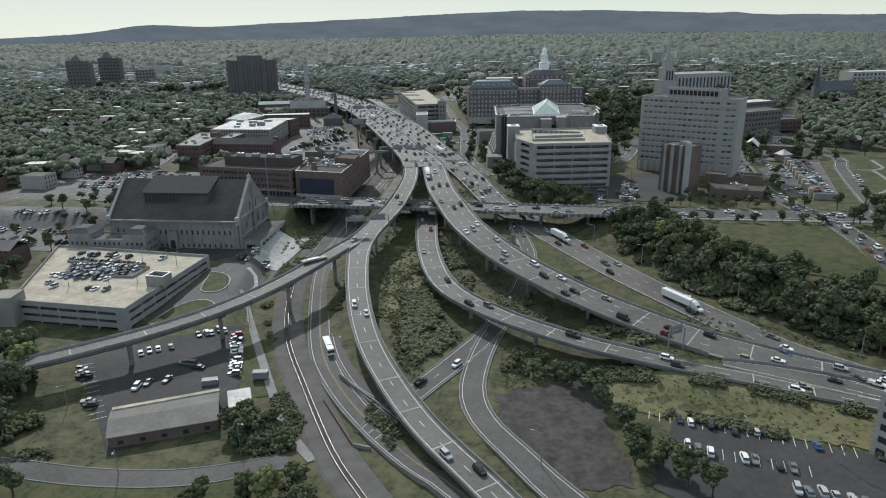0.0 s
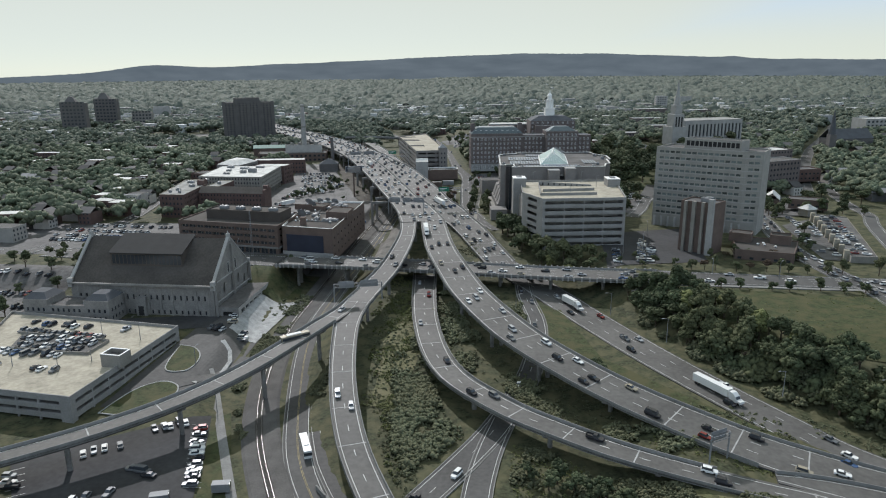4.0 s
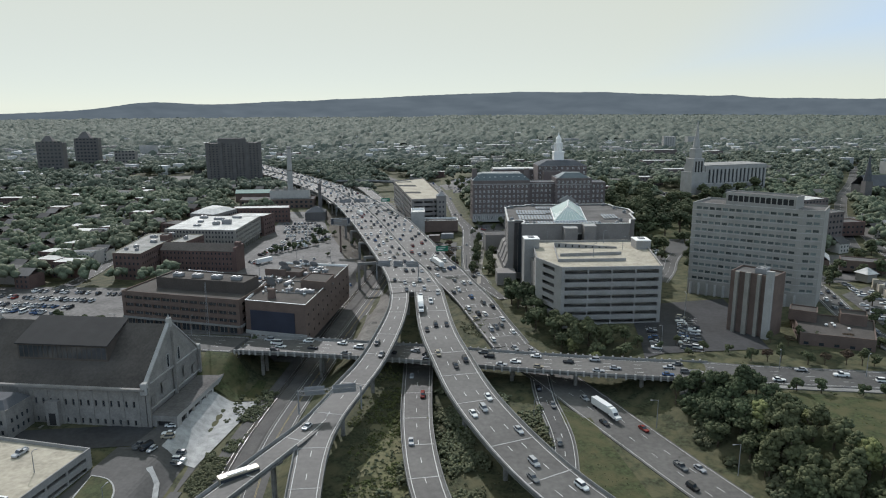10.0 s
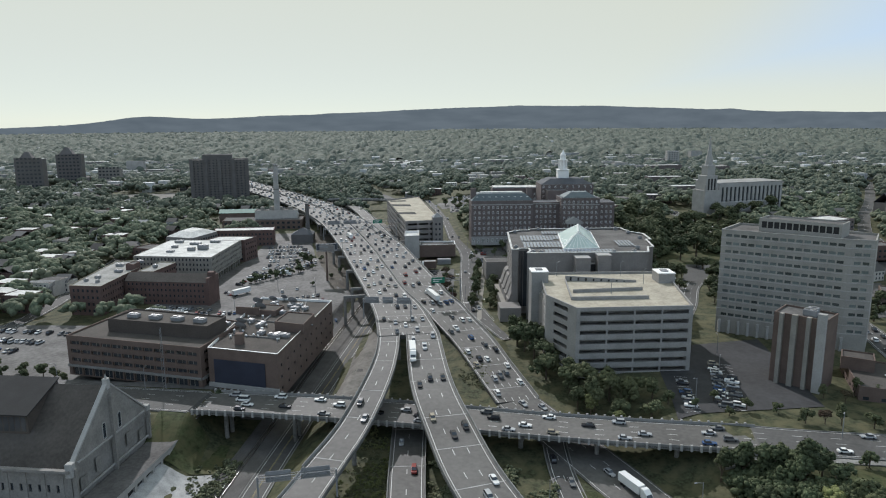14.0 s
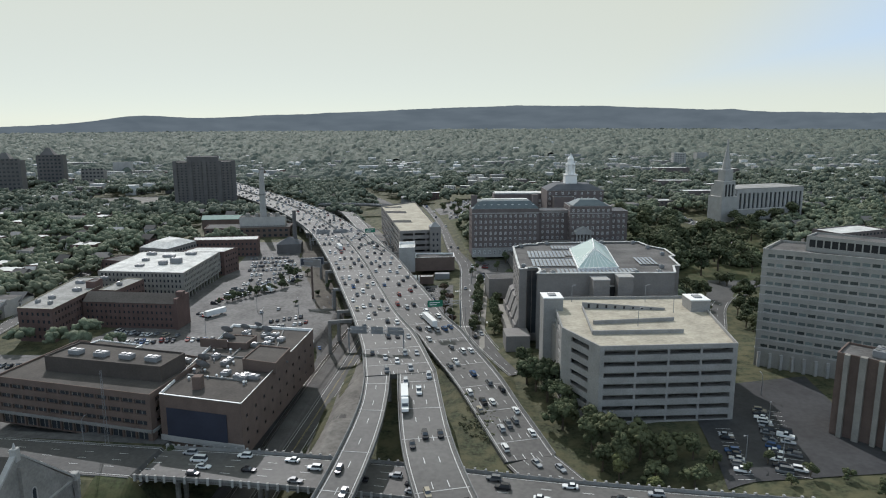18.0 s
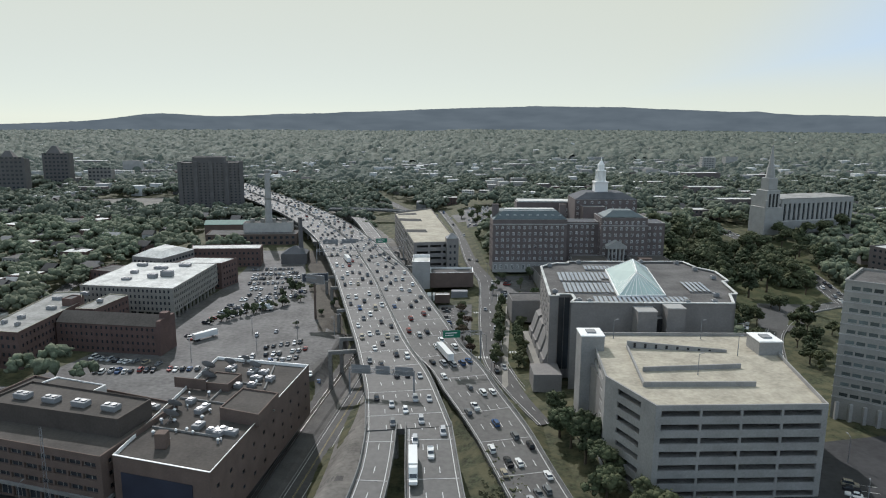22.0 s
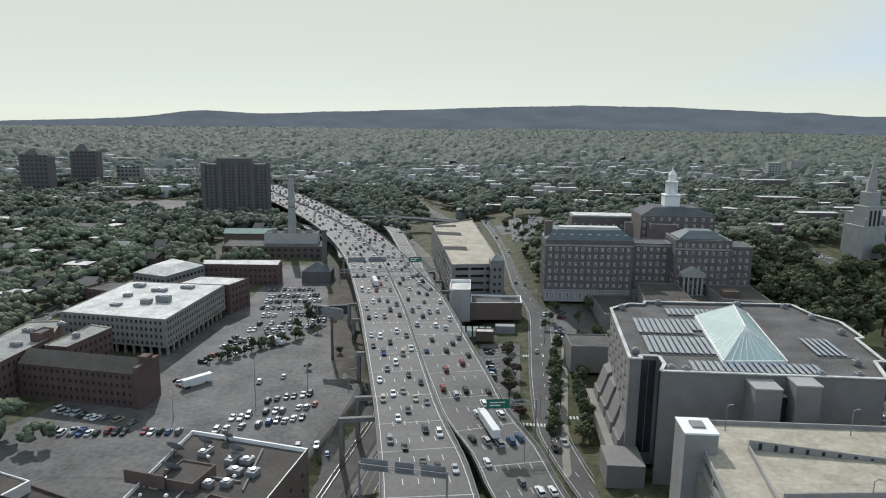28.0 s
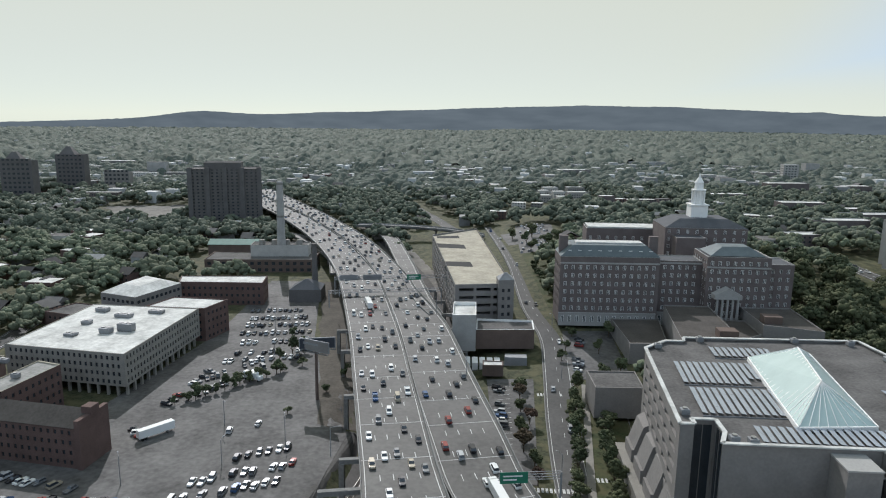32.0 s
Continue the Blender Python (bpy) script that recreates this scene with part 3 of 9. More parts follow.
split_line = road("slip_road", "asphalt slip road curving away below the ramp", [(24, 251, 4.2), (16.5, 228, 4.2), (11.5, 203, 4.3), (13.5, 184, 4.4), (23, 164, 4.6), (32, 147, 4.8), (52, 116, 5.0), (84, 66, 5.0), (120, 0, 5.0)], 1)
road("lane", "narrow asphalt lane along the lawn", [(-330, 214, 3.6), (-230, 186, 3.6), (-160, 171, 3.6), (-124, 165, 3.6), (-97, 159.5, 3.6), (-74, 158, 3.6), (-56, 161, 3.6), (-43, 167, 3.4)], 1, dash=False, edge=False)
road("trail", "pale concrete footpath along the railway", [(-90, 292, 1.5), (-84, 279, 1.5), (-72, 247, 1.5), (-61, 218, 1.5), (-52, 195, 1.5), (-44, 178, 1.5), (-36, 166, 1.5)], 1, mat="concrete", dash=False, edge=False, kerb=False)
road("access_road", "asphalt drive with a pale kerb beside the garage", [(-83, 310, 4.0), (-85, 296, 4.5), (-92, 285, 5.5), (-104, 276, 4.5), (-118, 262, 3.0)], 1, dash=False, edge=False, kerb=False)
town_line = road("street", "asphalt side street with crossings beside the viaduct", [(42, 480, 3.8), (35, 506, 4.4), (30, 530, 5.0), (27.5, 552, 5.6), (28.5, 600, 6.0), (31, 650, 6.0), (32, 690, 6.2), (25, 740, 6.0), (19, 825, 4.5), (12, 900, 4.2), (0, 1010, 4.2)], 2)
road("street", "asphalt lane between the offices and the hillside street", [(140, 512, 4.5), (156, 545, 4.5), (176, 590, 4.5), (205, 625, 4.5), (246, 645, 4.5)], 2)
HILL_STREET = [(186, 222), (190, 245), (197, 280), (205, 330), (203, 362), (204, 409), (212, 446), (222, 482), (236, 540), (241, 600), (245, 650), (252, 700), (256, 760), (250, 830), (240, 920)]
FAR_STREET = [(318, 610), (353, 684), (420, 800), (487, 897), (560, 1010), (640, 1140)]
road("street", "far asphalt street lined with parked cars", [(x, y, 5) for x, y in FAR_STREET], 2, edge=False)
road("street", "asphalt street with queueing traffic climbing the hillside", [(x, y, 6) for x, y in HILL_STREET], 2)
road("street", "curving park road with parked cars beside the lawns", [(226, 318, 4.2), (235, 339, 4.4), (253.6, 388, 4.4), (286.6, 469, 4.4), (312, 518, 4.4), (335, 600, 4.4), (380, 720, 4.4)], 1)
patch("lawn", "sunlit park lawn beside the curving road", [(262, 385), (330, 360), (400, 520), (322, 520)], "lawn", 0.3, 24)
road("footpath", "pale curving footpath across the park lawn", [(292, 465, 1.2), (304, 463, 1.2), (316, 470, 1.2), (322, 486, 1.2), (330, 505, 1.2)], 1, mat="concrete", dash=False, edge=False, kerb=False, lift=0.5)
road("footpath", "pale curving footpath across the park lawn", [(258, 392, 1.2), (275, 402, 1.2), (292, 425, 1.2), (300, 448, 1.2), (304, 463, 1.2)], 1, mat="concrete", dash=False, edge=False, kerb=False, lift=0.5)
patch("car_park", "asphalt car park below the stepped wall", [(211, 392), (222, 388), (257, 494), (229, 474)], "old_asphalt", 0.3)
patch("car_park", "asphalt car park behind the office slab", [(225, 500), (262, 510), (300, 590), (250, 590)], "old_asphalt", 0.3)

road("street", "asphalt street running out into the suburb", [(-20, 960, 5), (-37, 1017, 5.5), (-58, 1081, 5.5), (-89, 1171, 5.5), (-129, 1304, 6), (-170, 1440, 6)], 2, edge=False)

# car parks, lawns, soil
patch("car_park", "worn asphalt car park with painted bays", [(-132, 229), (-95, 169), (-66, 196), (-79, 259)], "fresh_asphalt")
patch("car_park", "wide worn asphalt car park full of cars", [(-178, 500), (-49.5, 506), (-46.5, 582), (-150, 600)], "old_asphalt", 0.22, 30)
patch("car_park", "wide worn asphalt car park below the viaduct", [(-150, 599), (-46.5, 581), (-74, 690), (-140, 690)], "old_asphalt", 0.21, 24)
patch("car_park", "asphalt car park between the mills and the viaduct", [(-140, 688), (-88, 688), (-112, 800), (-146, 800)], "old_asphalt", 0.2)
patch("car_park", "asphalt car park behind the hall", [(-300, 356), (-192, 344), (-190, 398), (-300, 412)], "old_asphalt", 0.22)
patch("car_park", "asphalt yard round the brick offices", [(-290, 442), (-62, 414), (-50, 508), (-290, 520)], "old_asphalt", 0.18, 20)
road("street", "asphalt street behind the brick offices with cars", [(-246, 436, 4.5), (-228, 490, 4.5), (-223, 540, 4.5), (-231, 610, 4.5), (-246, 700, 4.5)], 2)
patch("car_park", "asphalt car park below the office tower", [(92, 385), (148, 390), (160, 468), (104, 456)], "fresh_asphalt", 0.25, 20)
patch("car_park", "dark asphalt car park with white painted bays", [(56, 150), (84, 120), (150, 150), (72, 182)], "fresh_asphalt", 0.22)
patch("car_park", "asphalt car park beside the viaduct", [(4, 556), (16.5, 556), (20, 640), (0, 640)], "old_asphalt", 0.2)
patch("forecourt", "asphalt forecourt of the brick head office", [(36, 640), (62, 640), (62, 698), (38, 698)], "old_asphalt", 0.2)
patch("forecourt", "dark asphalt drive along the front of the hall", [(-186, 322), (-100, 331), (-101, 346), (-190, 338)], "fresh_asphalt", 0.22)
patch("forecourt", "cracked pale concrete apron beside the hall", [(-93, 330), (-80, 324), (-70, 374), (-90, 372)], "joint", 0.42)
patch("lawn", "mown green lawn strip with shrubs", [(25, 538), (44, 538), (56, 628), (32, 620)], "lawn", 0.24)
patch("lawn", "green lawn on the hillside", [(128, 280), (190, 258), (200, 328), (112, 350)], "lawn", 0.3, 24)
patch("lawn", "mown lawn between the car park and the path", [(-78, 256), (-66, 200), (-56, 203), (-73, 262)], "lawn", 0.24)
patch("lawn", "mown verge along the lane", [(-140, 140), (-40, 140), (-42, 160), (-140, 160)], "lawn", 0.24)
patch("forecourt", "worn asphalt drive between the garage and the hall", [(-120, 262), (-84, 274), (-79, 330), (-108, 330)], "asphalt", 0.24)
patch("forecourt", "worn asphalt yard beside the hall", [(-104, 329), (-84, 326), (-84, 362), (-98, 350)], "asphalt", 0.26)


def island(label, pts):
    """A rounded lawn with a pale kerb round it."""
    rim = smooth_line([(x, y, 0) for x, y in pts + pts[:1]], 1.5)[:-1]
    cx, cy = sum(p[0] for p in rim) / len(rim), sum(p[1] for p in rim) / len(rim)
    n, verts, faces = len(rim), [], []
    for k in range(7):
        verts += [(cx + (p[0] - cx) * k / 6, cy + (p[1] - cy) * k / 6, ground(cx + (p[0] - cx) * k / 6, cy + (p[1] - cy) * k / 6) + 0.5) for p in rim]
    for k in range(6):
        faces += [(k * n + i, k * n + (i + 1) % n, (k + 1) * n + (i + 1) % n, (k + 1) * n + i) for i in range(n)]
    tagged(raw("lawn", verts, faces, M["lawn"]), label, "lawn", kind="structure")
    kv = []
    for e, h in ((0.0, 0.3), (0.0, 0.62), (0.5, 0.62), (0.5, 0.3)):
        for p in rim:
            d = math.hypot(p[0] - cx, p[1] - cy)
            kv.append((p[0] + (p[0] - cx) / d * e, p[1] + (p[1] - cy) / d * e, ground(p[0], p[1]) + h))
    tagged(raw("kerb", kv, [(a * n + i, a * n + (i + 1) % n, (a + 1) * n + (i + 1) % n, (a + 1) * n + i) for a in range(3) for i in range(n)], M["joint"]), "pale concrete kerb round the lawn island", "kerb", kind="structure")


island("green lawn island beside the garage drive", [(-108.5, 312), (-102, 309.5), (-97.5, 303), (-96.5, 295), (-99, 289), (-107, 291)])
island("green lawn island below the garage", [(-118, 258), (-112, 274), (-104, 280), (-97, 276), (-97, 267), (-106, 257)])
road("footpath", "pale concrete pavement round the garage drive", [(-92, 317, 1.0), (-87.5, 311, 1.0), (-85.3, 303, 1.0), (-85.5, 294, 1.0), (-88, 286, 1.0), (-92, 279, 1.0)], 1, mat="joint", dash=False, edge=False, kerb=False, lift=0.6)
patch("lawn", "bright green verge between the highways", [(62, 252), (98, 226), (112, 232), (66, 300)], "lawn", 0.25)
patch("lawn", "bright green verge between the highways", [(48, 290), (70, 285), (60, 352), (50, 352)], "lawn", 0.25)
patch("lawn", "green bank beside the street bridge", [(-98, 374), (-70, 374.5), (-72, 394), (-98, 397)], "lawn", 0.34, 30)
patch("lawn", "green lawn and hedges behind the head office", [(34, 736), (62, 736), (66, 880), (22, 900)], "lawn", 0.25)
patch("car_park", "small asphalt car park behind the garage", [(16, 905), (48, 905), (44, 960), (10, 960)], "old_asphalt", 0.3)
patch("car_park", "small asphalt car park among the trees", [(142, 530), (158, 540), (168, 590), (150, 590)], "old_asphalt", 0.25)
patch("car_park", "small asphalt car park with hedges below the big trees", [(172, 600), (190, 592), (222, 640), (190, 642)], "asphalt", 0.42, 16)
patch("lawn", "clipped lawn island in the small car park", [(190, 604), (195, 602), (206, 622), (201, 625)], "lawn", 0.50, 8)
patch("lawn", "shaded lawn under the big trees", [(150, 600), (250, 660), (290, 800), (165, 800)], "lawn", 0.2)
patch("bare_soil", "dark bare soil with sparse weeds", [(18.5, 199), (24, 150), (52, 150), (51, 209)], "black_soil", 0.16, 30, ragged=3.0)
patch("verge", "dry yellow-green grass on the bank below the ramp", [(54, 190), (128, 162), (134, 184), (56, 212)], "dry_grass", 0.2, 30, ragged=4.0)
patch("verge", "rough yellow-green grass on the slope between the ramps", [(-23, 262), (-9, 252), (-7, 345), (-21, 345)], "dry_grass", 0.2, 30, ragged=4.0)
patch("verge", "rough dry grass between the bridge and the highway", [(66, 240), (110, 214), (118, 222), (70, 252)], "dry_grass", 0.28, 30, ragged=3.0)
patch("forecourt", "pale concrete plaza by the stone offices", [(46, 548), (53, 548), (53, 625), (57, 628)], "tan", 0.22)

patch("rail_yard", "trampled gravel between the busway and the viaduct", [(-44, 415), (-22, 415), (-20, 600), (-36, 600)], "gravel", 0.14, 24, ragged=2.0)
patch("rail_yard", "dark trampled ballast and gravel beside the railway", [(-62, 412), (-26, 412), (-33, 600), (-60, 600)], "ballast", 0.12, 30)

road("rail_corridor", "pale gravel corridor with sidings beside the viaduct", [(-24, 655, 7), (-19, 692, 8), (-25, 740, 9), (-38, 800, 10), (-53, 850, 11), (-88, 950, 12), (-125, 1040, 12)], 1, mat="gravel", dash=False, edge=False, kerb=False, lift=0.3)
patch("dirt_strip", "trampled brown dirt and weeds beside the viaduct", [(-62, 592), (-46, 583), (-92, 800), (-112, 800)], "dirt", 0.24, 24, ragged=3.0)
patch("dirt_strip", "trampled gravel below the viaduct", [(-46, 600), (-16, 600), (-60, 800), (-96, 800)], "dirt", 0.16, 24)

# railway
rail_line = smooth4([(x, y, z, 1.0) for x, y, z in RAIL], 5.0)
bed = thing("railway", pose(0, 0, 0), "single-track railway on a wide bed of dark ballast", "railway", kind="structure")
v, f = sweep(rail_line, [(0, -6.0, -0.4), (0, -5.0, 0.05), (0, 6.0, 0.05), (0, 7.0, -0.4)], closed=False)
raw("ballast", v, f, M["ballast"], bed)
for off in (0.0,):
    for r in (-0.75, 0.75):
        v, f = sweep(rail_line, [(0, off + r - 0.045, 0.2), (0, off + r + 0.045, 0.2), (0, off + r + 0.045, 0.42), (0, off + r - 0.045, 0.42)])
        raw("rail", v, f, M["rail"], bed)
    v, f = dashes(rail_line, 0, off, 0.26, 0.38, 2.5, 0.12)
    tagged(raw("sleepers", v, f, M["dirt"], bed), kind="stuff")

# ---- buildings ----


def facade(parent, p, q, z0, z1, rows, cols, mat, depth=0.3, pane="glass", wall_name="wall", panes=True, pane_label="", frame_mat=None):
    """One outer wall from p to q (its outside on the right hand), with real openings: rows are heights, cols are stretches along it.
    Each opening has reveals, and a pane of its own set back in it."""
    p, q = Vector((*p, 0)), Vector((*q, 0))
    d = q - p
    length = d.length
    d.normalize()
    out = Vector((d.y, -d.x, 0))
    verts, faces = [], []

    def quad(*pts):
        b = len(verts)
        for s, z, o in pts:
            verts.append(p + d * s - out * o + Vector((0, 0, z)))
        faces.append((b, b + 1, b + 2, b + 3))

    zs = [z0]
    for a, b in rows:
        zs += [a, b]
    zs.append(z1)
    xs = [0.0]
    for a, b in cols:
        xs += [a, b]
    xs.append(length)
    for j in range(len(zs) - 1):
        if zs[j + 1] - zs[j] < 1e-4:
            continue
        if j % 2 == 0 or not cols:
            quad((0, zs[j], 0), (length, zs[j], 0), (length, zs[j + 1], 0), (0, zs[j + 1], 0))
        else:
            for i in range(0, len(xs) - 1, 2):
                if xs[i + 1] - xs[i] > 1e-4:
                    quad((xs[i], zs[j], 0), (xs[i + 1], zs[j], 0), (xs[i + 1], zs[j + 1], 0), (xs[i], zs[j + 1], 0))
            for a, b in cols:
                z, t = zs[j], zs[j + 1]
                quad((a, z, 0), (b, z, 0), (b, z, depth), (a, z, depth))
                quad((a, t, depth), (b, t, depth), (b, t, 0), (a, t, 0))
                quad((a, z, 0), (a, z, depth), (a, t, depth), (a, t, 0))
                quad((b, z, depth), (b, z, 0), (b, t, 0), (b, t, depth))
    wall = raw(wall_name, verts, faces, mat, parent)
    if panes and cols and rows and p.y > 890:
        bm = bmesh.new()
        for a, b in cols:
            for z, t in rows:
                add_box(bm, a, b, 0.0, 0.06, z, t)
        far = tagged(part("glazing", bm, M[pane], parent), "rows of small dark windows", kind="stuff")
        far.matrix_basis = Matrix.Translation(p - out * depth) @ Matrix.Rotation(math.atan2(d.y, d.x), 4, "Z")
    elif panes and cols and rows:
        meshes = {}
        ang = math.degrees(math.atan2(d.y, d.x))
        for a, b in cols:
            for z, t in rows:
                key = (round(b - a, 2), round(t - z, 2))
                if key not in meshes:
                    w, h = key
                    bm = bmesh.new()
                    add_box(bm, 0, w, 0.0, 0.06, 0, h)
                    if w < 8:
                        fw = 0.24 if frame_mat else 0.1
                        for u in (0.0, w / 2 - fw / 2, w - fw):
                            add_box(bm, u, u + fw, -0.05, -0.002, 0, h)
                        add_box(bm, fw, w - fw, -0.05, -0.002, h - fw, h)
                    me = bpy.data.meshes.new("window")
                    bm.to_mesh(me)
                    bm.free()
                    me.materials.append(M[pane])
                    if frame_mat:
                        me.materials.append(frame_mat)
                        for poly in me.polygons[6:]:
                            poly.material_index = 1
                    meshes[key] = me
                ob = new("window", meshes[key])
                ob.parent = parent
                ob.matrix_basis = Matrix.Translation(p + d * a - out * depth + Vector((0, 0, z))) @ Matrix.Rotation(radians(ang), 4, "Z")
    return wall


def bays(length, pitch, width, margin=1.0):
    n = max(1, int((length - 2 * margin + (pitch - width)) / pitch))
    used = n * pitch - (pitch - width)
    a = (length - used) / 2
    return [(a + i * pitch, a + i * pitch + width) for i in range(n)]


def storeys(z0, n, height, sill, head):
    return [(z0 + i * height + sill, z0 + i * height + head) for i in range(n)]


def block(name, label, category, poly, z0, z1, n=0, first=0.5, height=3.6, sill=1.0, head=2.6, pitch=3.5, width=1.6, wall="brick", roof="gravel_roof", parapet=0.7, plain=(), depth=0.3, pane="glass", frame=None, parent=None, cap=None, margin=1.0, open_deck=False, roof_z=None, levels=None):
    """A building over a polygon given anticlockwise: walls with openings, a roof set below its parapet and a coping."""
    root = parent or thing(name, pose(0, 0, 0), label, category)
    m = len(poly)
    rows = levels or (storeys(z0 + first, n, height, sill, head) if n else [])
    for i in range(m):
        p, q = poly[i], poly[(i + 1) % m]
        ln = math.dist(p, q)
        cols = bays(ln, pitch, width, margin) if n and i not in plain and ln > width + 2 * margin else []
        facade(root, p, q, z0, z1, rows if cols else [], cols, M[wall], depth=depth, pane=pane, frame_mat=frame, panes=not open_deck)
    if open_deck:
        cx, cy = sum(x for x, _ in poly) / m, sum(y for _, y in poly) / m
        part("inner_core", prism([(x + (cx - x) * 0.12, y + (cy - y) * 0.12) for x, y in poly], z0, z1 - parapet - 0.1), M["dark_concrete"], root)
        for a, b in rows:
            part("floor_slab", prism([(x + (cx - x) * 0.02, y + (cy - y) * 0.02) for x, y in poly], a - 0.35, a - 0.1), M["dark_concrete"], root)
    bm = bmesh.new()
    bm.faces.new([bm.verts.new((x, y, z1 - parapet)) for x, y in poly])
    part("roof", bm, M[roof], root)
    if parapet > 0.05:
        cx, cy = sum(x for x, _ in poly) / m, sum(y for _, y in poly) / m
        inner = [(x + (cx - x) / max(math.dist((x, y), (cx, cy)), 1) * 0.6, y + (cy - y) / max(math.dist((x, y), (cx, cy)), 1) * 0.6) for x, y in poly]
        verts, faces = [], []
        for (x, y), (u, w) in zip(poly, inner):
            verts += [(x, y, z1), (x, y, z1 + 0.12), (u, w, z1 + 0.12), (u, w, z1 - parapet)]
        for i in range(m):
            a, b = i * 4, ((i + 1) % m) * 4
            faces += [(a, b, b + 1, a + 1), (a + 1, b + 1, b + 2, a + 2), (a + 2, b + 2, b + 3, a + 3)]
        raw("coping", verts, faces, M[cap or wall], root)
    return root


def rect(x, y, ang, w, d):
    """A rectangle from its front left corner, turned by ang degrees."""
    c, s = math.cos(radians(ang)), math.sin(radians(ang))
    return [(x, y), (x + w * c, y + w * s), (x + w * c - d * s, y + w * s + d * c), (x - d * s, y + d * c)]



block("parking_garage", "beige concrete parking garage with cars on its roof", "parking garage", [(-176, 264), (-124, 252), (-111, 318), (-195, 339)], -13.6, -1.4, 3, 0.6, 3.3, 1.5, 2.8, 9.0, 8.3, "garage_wall", "pale_deck", 1.1, depth=0.6, open_deck=True)
block("parking_garage", "pale concrete seven-level parking garage", "parking garage", [(63, 426), (112, 428), (119.3, 476), (118.5, 492.5), (58, 492), (54, 448)], 2.0, 32.5, 7, 1.0, 4.1, 1.5, 3.35, 11.6, 10.9, "garage_wall", "pale_deck", 1.0, depth=0.6, open_deck=True, plain=(2, 3))
block("parking_garage", "long brown parking garage with a pale roof deck", "parking garage", [(-17, 698), (12, 704), (-10, 880), (-41, 846)], 5.0, 28.5, 5, 1.5, 4.2, 1.6, 3.2, 9.0, 7.6, "taupe", "pale_deck", 1.0, depth=0.6, open_deck=True, plain=(2,))

# ---- small builders for roofs and details ----


def gable_roof(root, poly, z, rise, mat, over=0.4, name="roof"):
    """A pitched roof over a rectangle (front left, front right, back right, back left), ridge along its front."""
    a, b, c, d = [Vector((*p, z)) for p in poly]
    u, w = (b - a).normalized() * over, (d - a).normalized() * over
    a, b, c, d = a - u - w, b + u - w, c + u + w, d - u + w
    e, f = (a + d) / 2 + Vector((0, 0, rise)), (b + c) / 2 + Vector((0, 0, rise))
    t = Vector((0, 0, -0.3))
    v = [a, b, c, d, e, f, a + t, b + t, c + t, d + t, e + t, f + t]
    return raw(name, v, [(0, 1, 5, 4), (2, 3, 4, 5), (6, 10, 11, 7), (8, 11, 10, 9), (0, 6, 7, 1), (2, 8, 9, 3), (0, 4, 10, 6), (4, 3, 9, 10), (1, 7, 11, 5), (5, 11, 8, 2)], mat, root)


def hip_roof(root, poly, z, rise, inset, mat, name="roof"):
    m = len(poly)
    cx, cy = sum(p[0] for p in poly) / m, sum(p[1] for p in poly) / m
    v = [(x, y, z) for x, y in poly]
    for x, y in poly:
        L = math.dist((x, y), (cx, cy))
        k = min(inset * 1.4 / L, 0.96)
        v.append((x + (cx - x) * k, y + (cy - y) * k, z + rise))
    f = [(i, (i + 1) % m, m + (i + 1) % m, m + i) for i in range(m)] + [tuple(range(m, 2 * m))]
    return raw(name, v, f, mat, root)


def roof_unit(x, y, z, w, d, h, ang=0, label="grey metal air-handling unit on the roof"):
    root = thing("rooftop_unit", pose(x, y, z, 0, 0, ang), label, "rooftop unit")
    part("casing", box(-w / 2, w / 2, -d / 2, d / 2, 0.25, h, 0.12), M["galv"], root)
    part("curb", box(-w / 2 + 0.2, w / 2 - 0.2, -d / 2 + 0.2, d / 2 - 0.2, -0.1, 0.26), M["dark_concrete"], root)
    n = max(1, int(w / 2.2))
    for i in range(n):
        part("fan_hood", cyl(-w / 2 + (i + 0.5) * w / n, 0, h - 0.02, h + 0.35, min(d, w / n) * 0.32, n=10), M["steel"], root)
    return root


def vent(x, y, z, r=0.5, h=1.0):
    root = thing("roof_vent", pose(x, y, z), "small pale metal roof vent", "roof vent", "vents on the brick office roof")
    part("pipe", cyl(0, 0, -0.1, h, r * 0.6, n=8), M["galv"], root)
    part("cowl", cyl(0, 0, h - 0.02, h + 0.4, r, r * 0.6, n=8), M["white"], root)


def dish(x, y, z, r, az):
    root = thing("satellite_dish", pose(x, y, z), "large grey satellite dish on a roof stand", "satellite dish", "dishes on the brick office roof")
    bm = bmesh.new()
    rings, seg = 4, 14
    prev = None
    c = bm.verts.new((0, 0, 0))
    for k in range(1, rings + 1):
        ring = [bm.verts.new((r * k / rings * math.cos(2 * math.pi * i / seg), r * k / rings * math.sin(2 * math.pi * i / seg), 0.28 * r * (k / rings) ** 2)) for i in range(seg)]
        for i in range(seg):
            bm.faces.new((prev[i], ring[i], ring[(i + 1) % seg], prev[(i + 1) % seg]) if prev else (c, ring[i], ring[(i + 1) % seg]))
        prev = ring
    d = part("reflector", bm, M["galv"], root)
    d.matrix_basis = pose(0, 0, r * 0.9, 50, 0, az)
    bm = bmesh.new()
    add_cyl(bm, 0, 0, -0.1, r * 0.9, 0.18, n=8)
    for a in (0, 2.1, 4.2):
        add_beam(bm, (0, 0, r * 0.7), (r * 0.5 * math.cos(a), r * 0.5 * math.sin(a), -0.1), 0.12, 0.12)
    part("stand", bm, M["steel"], root)


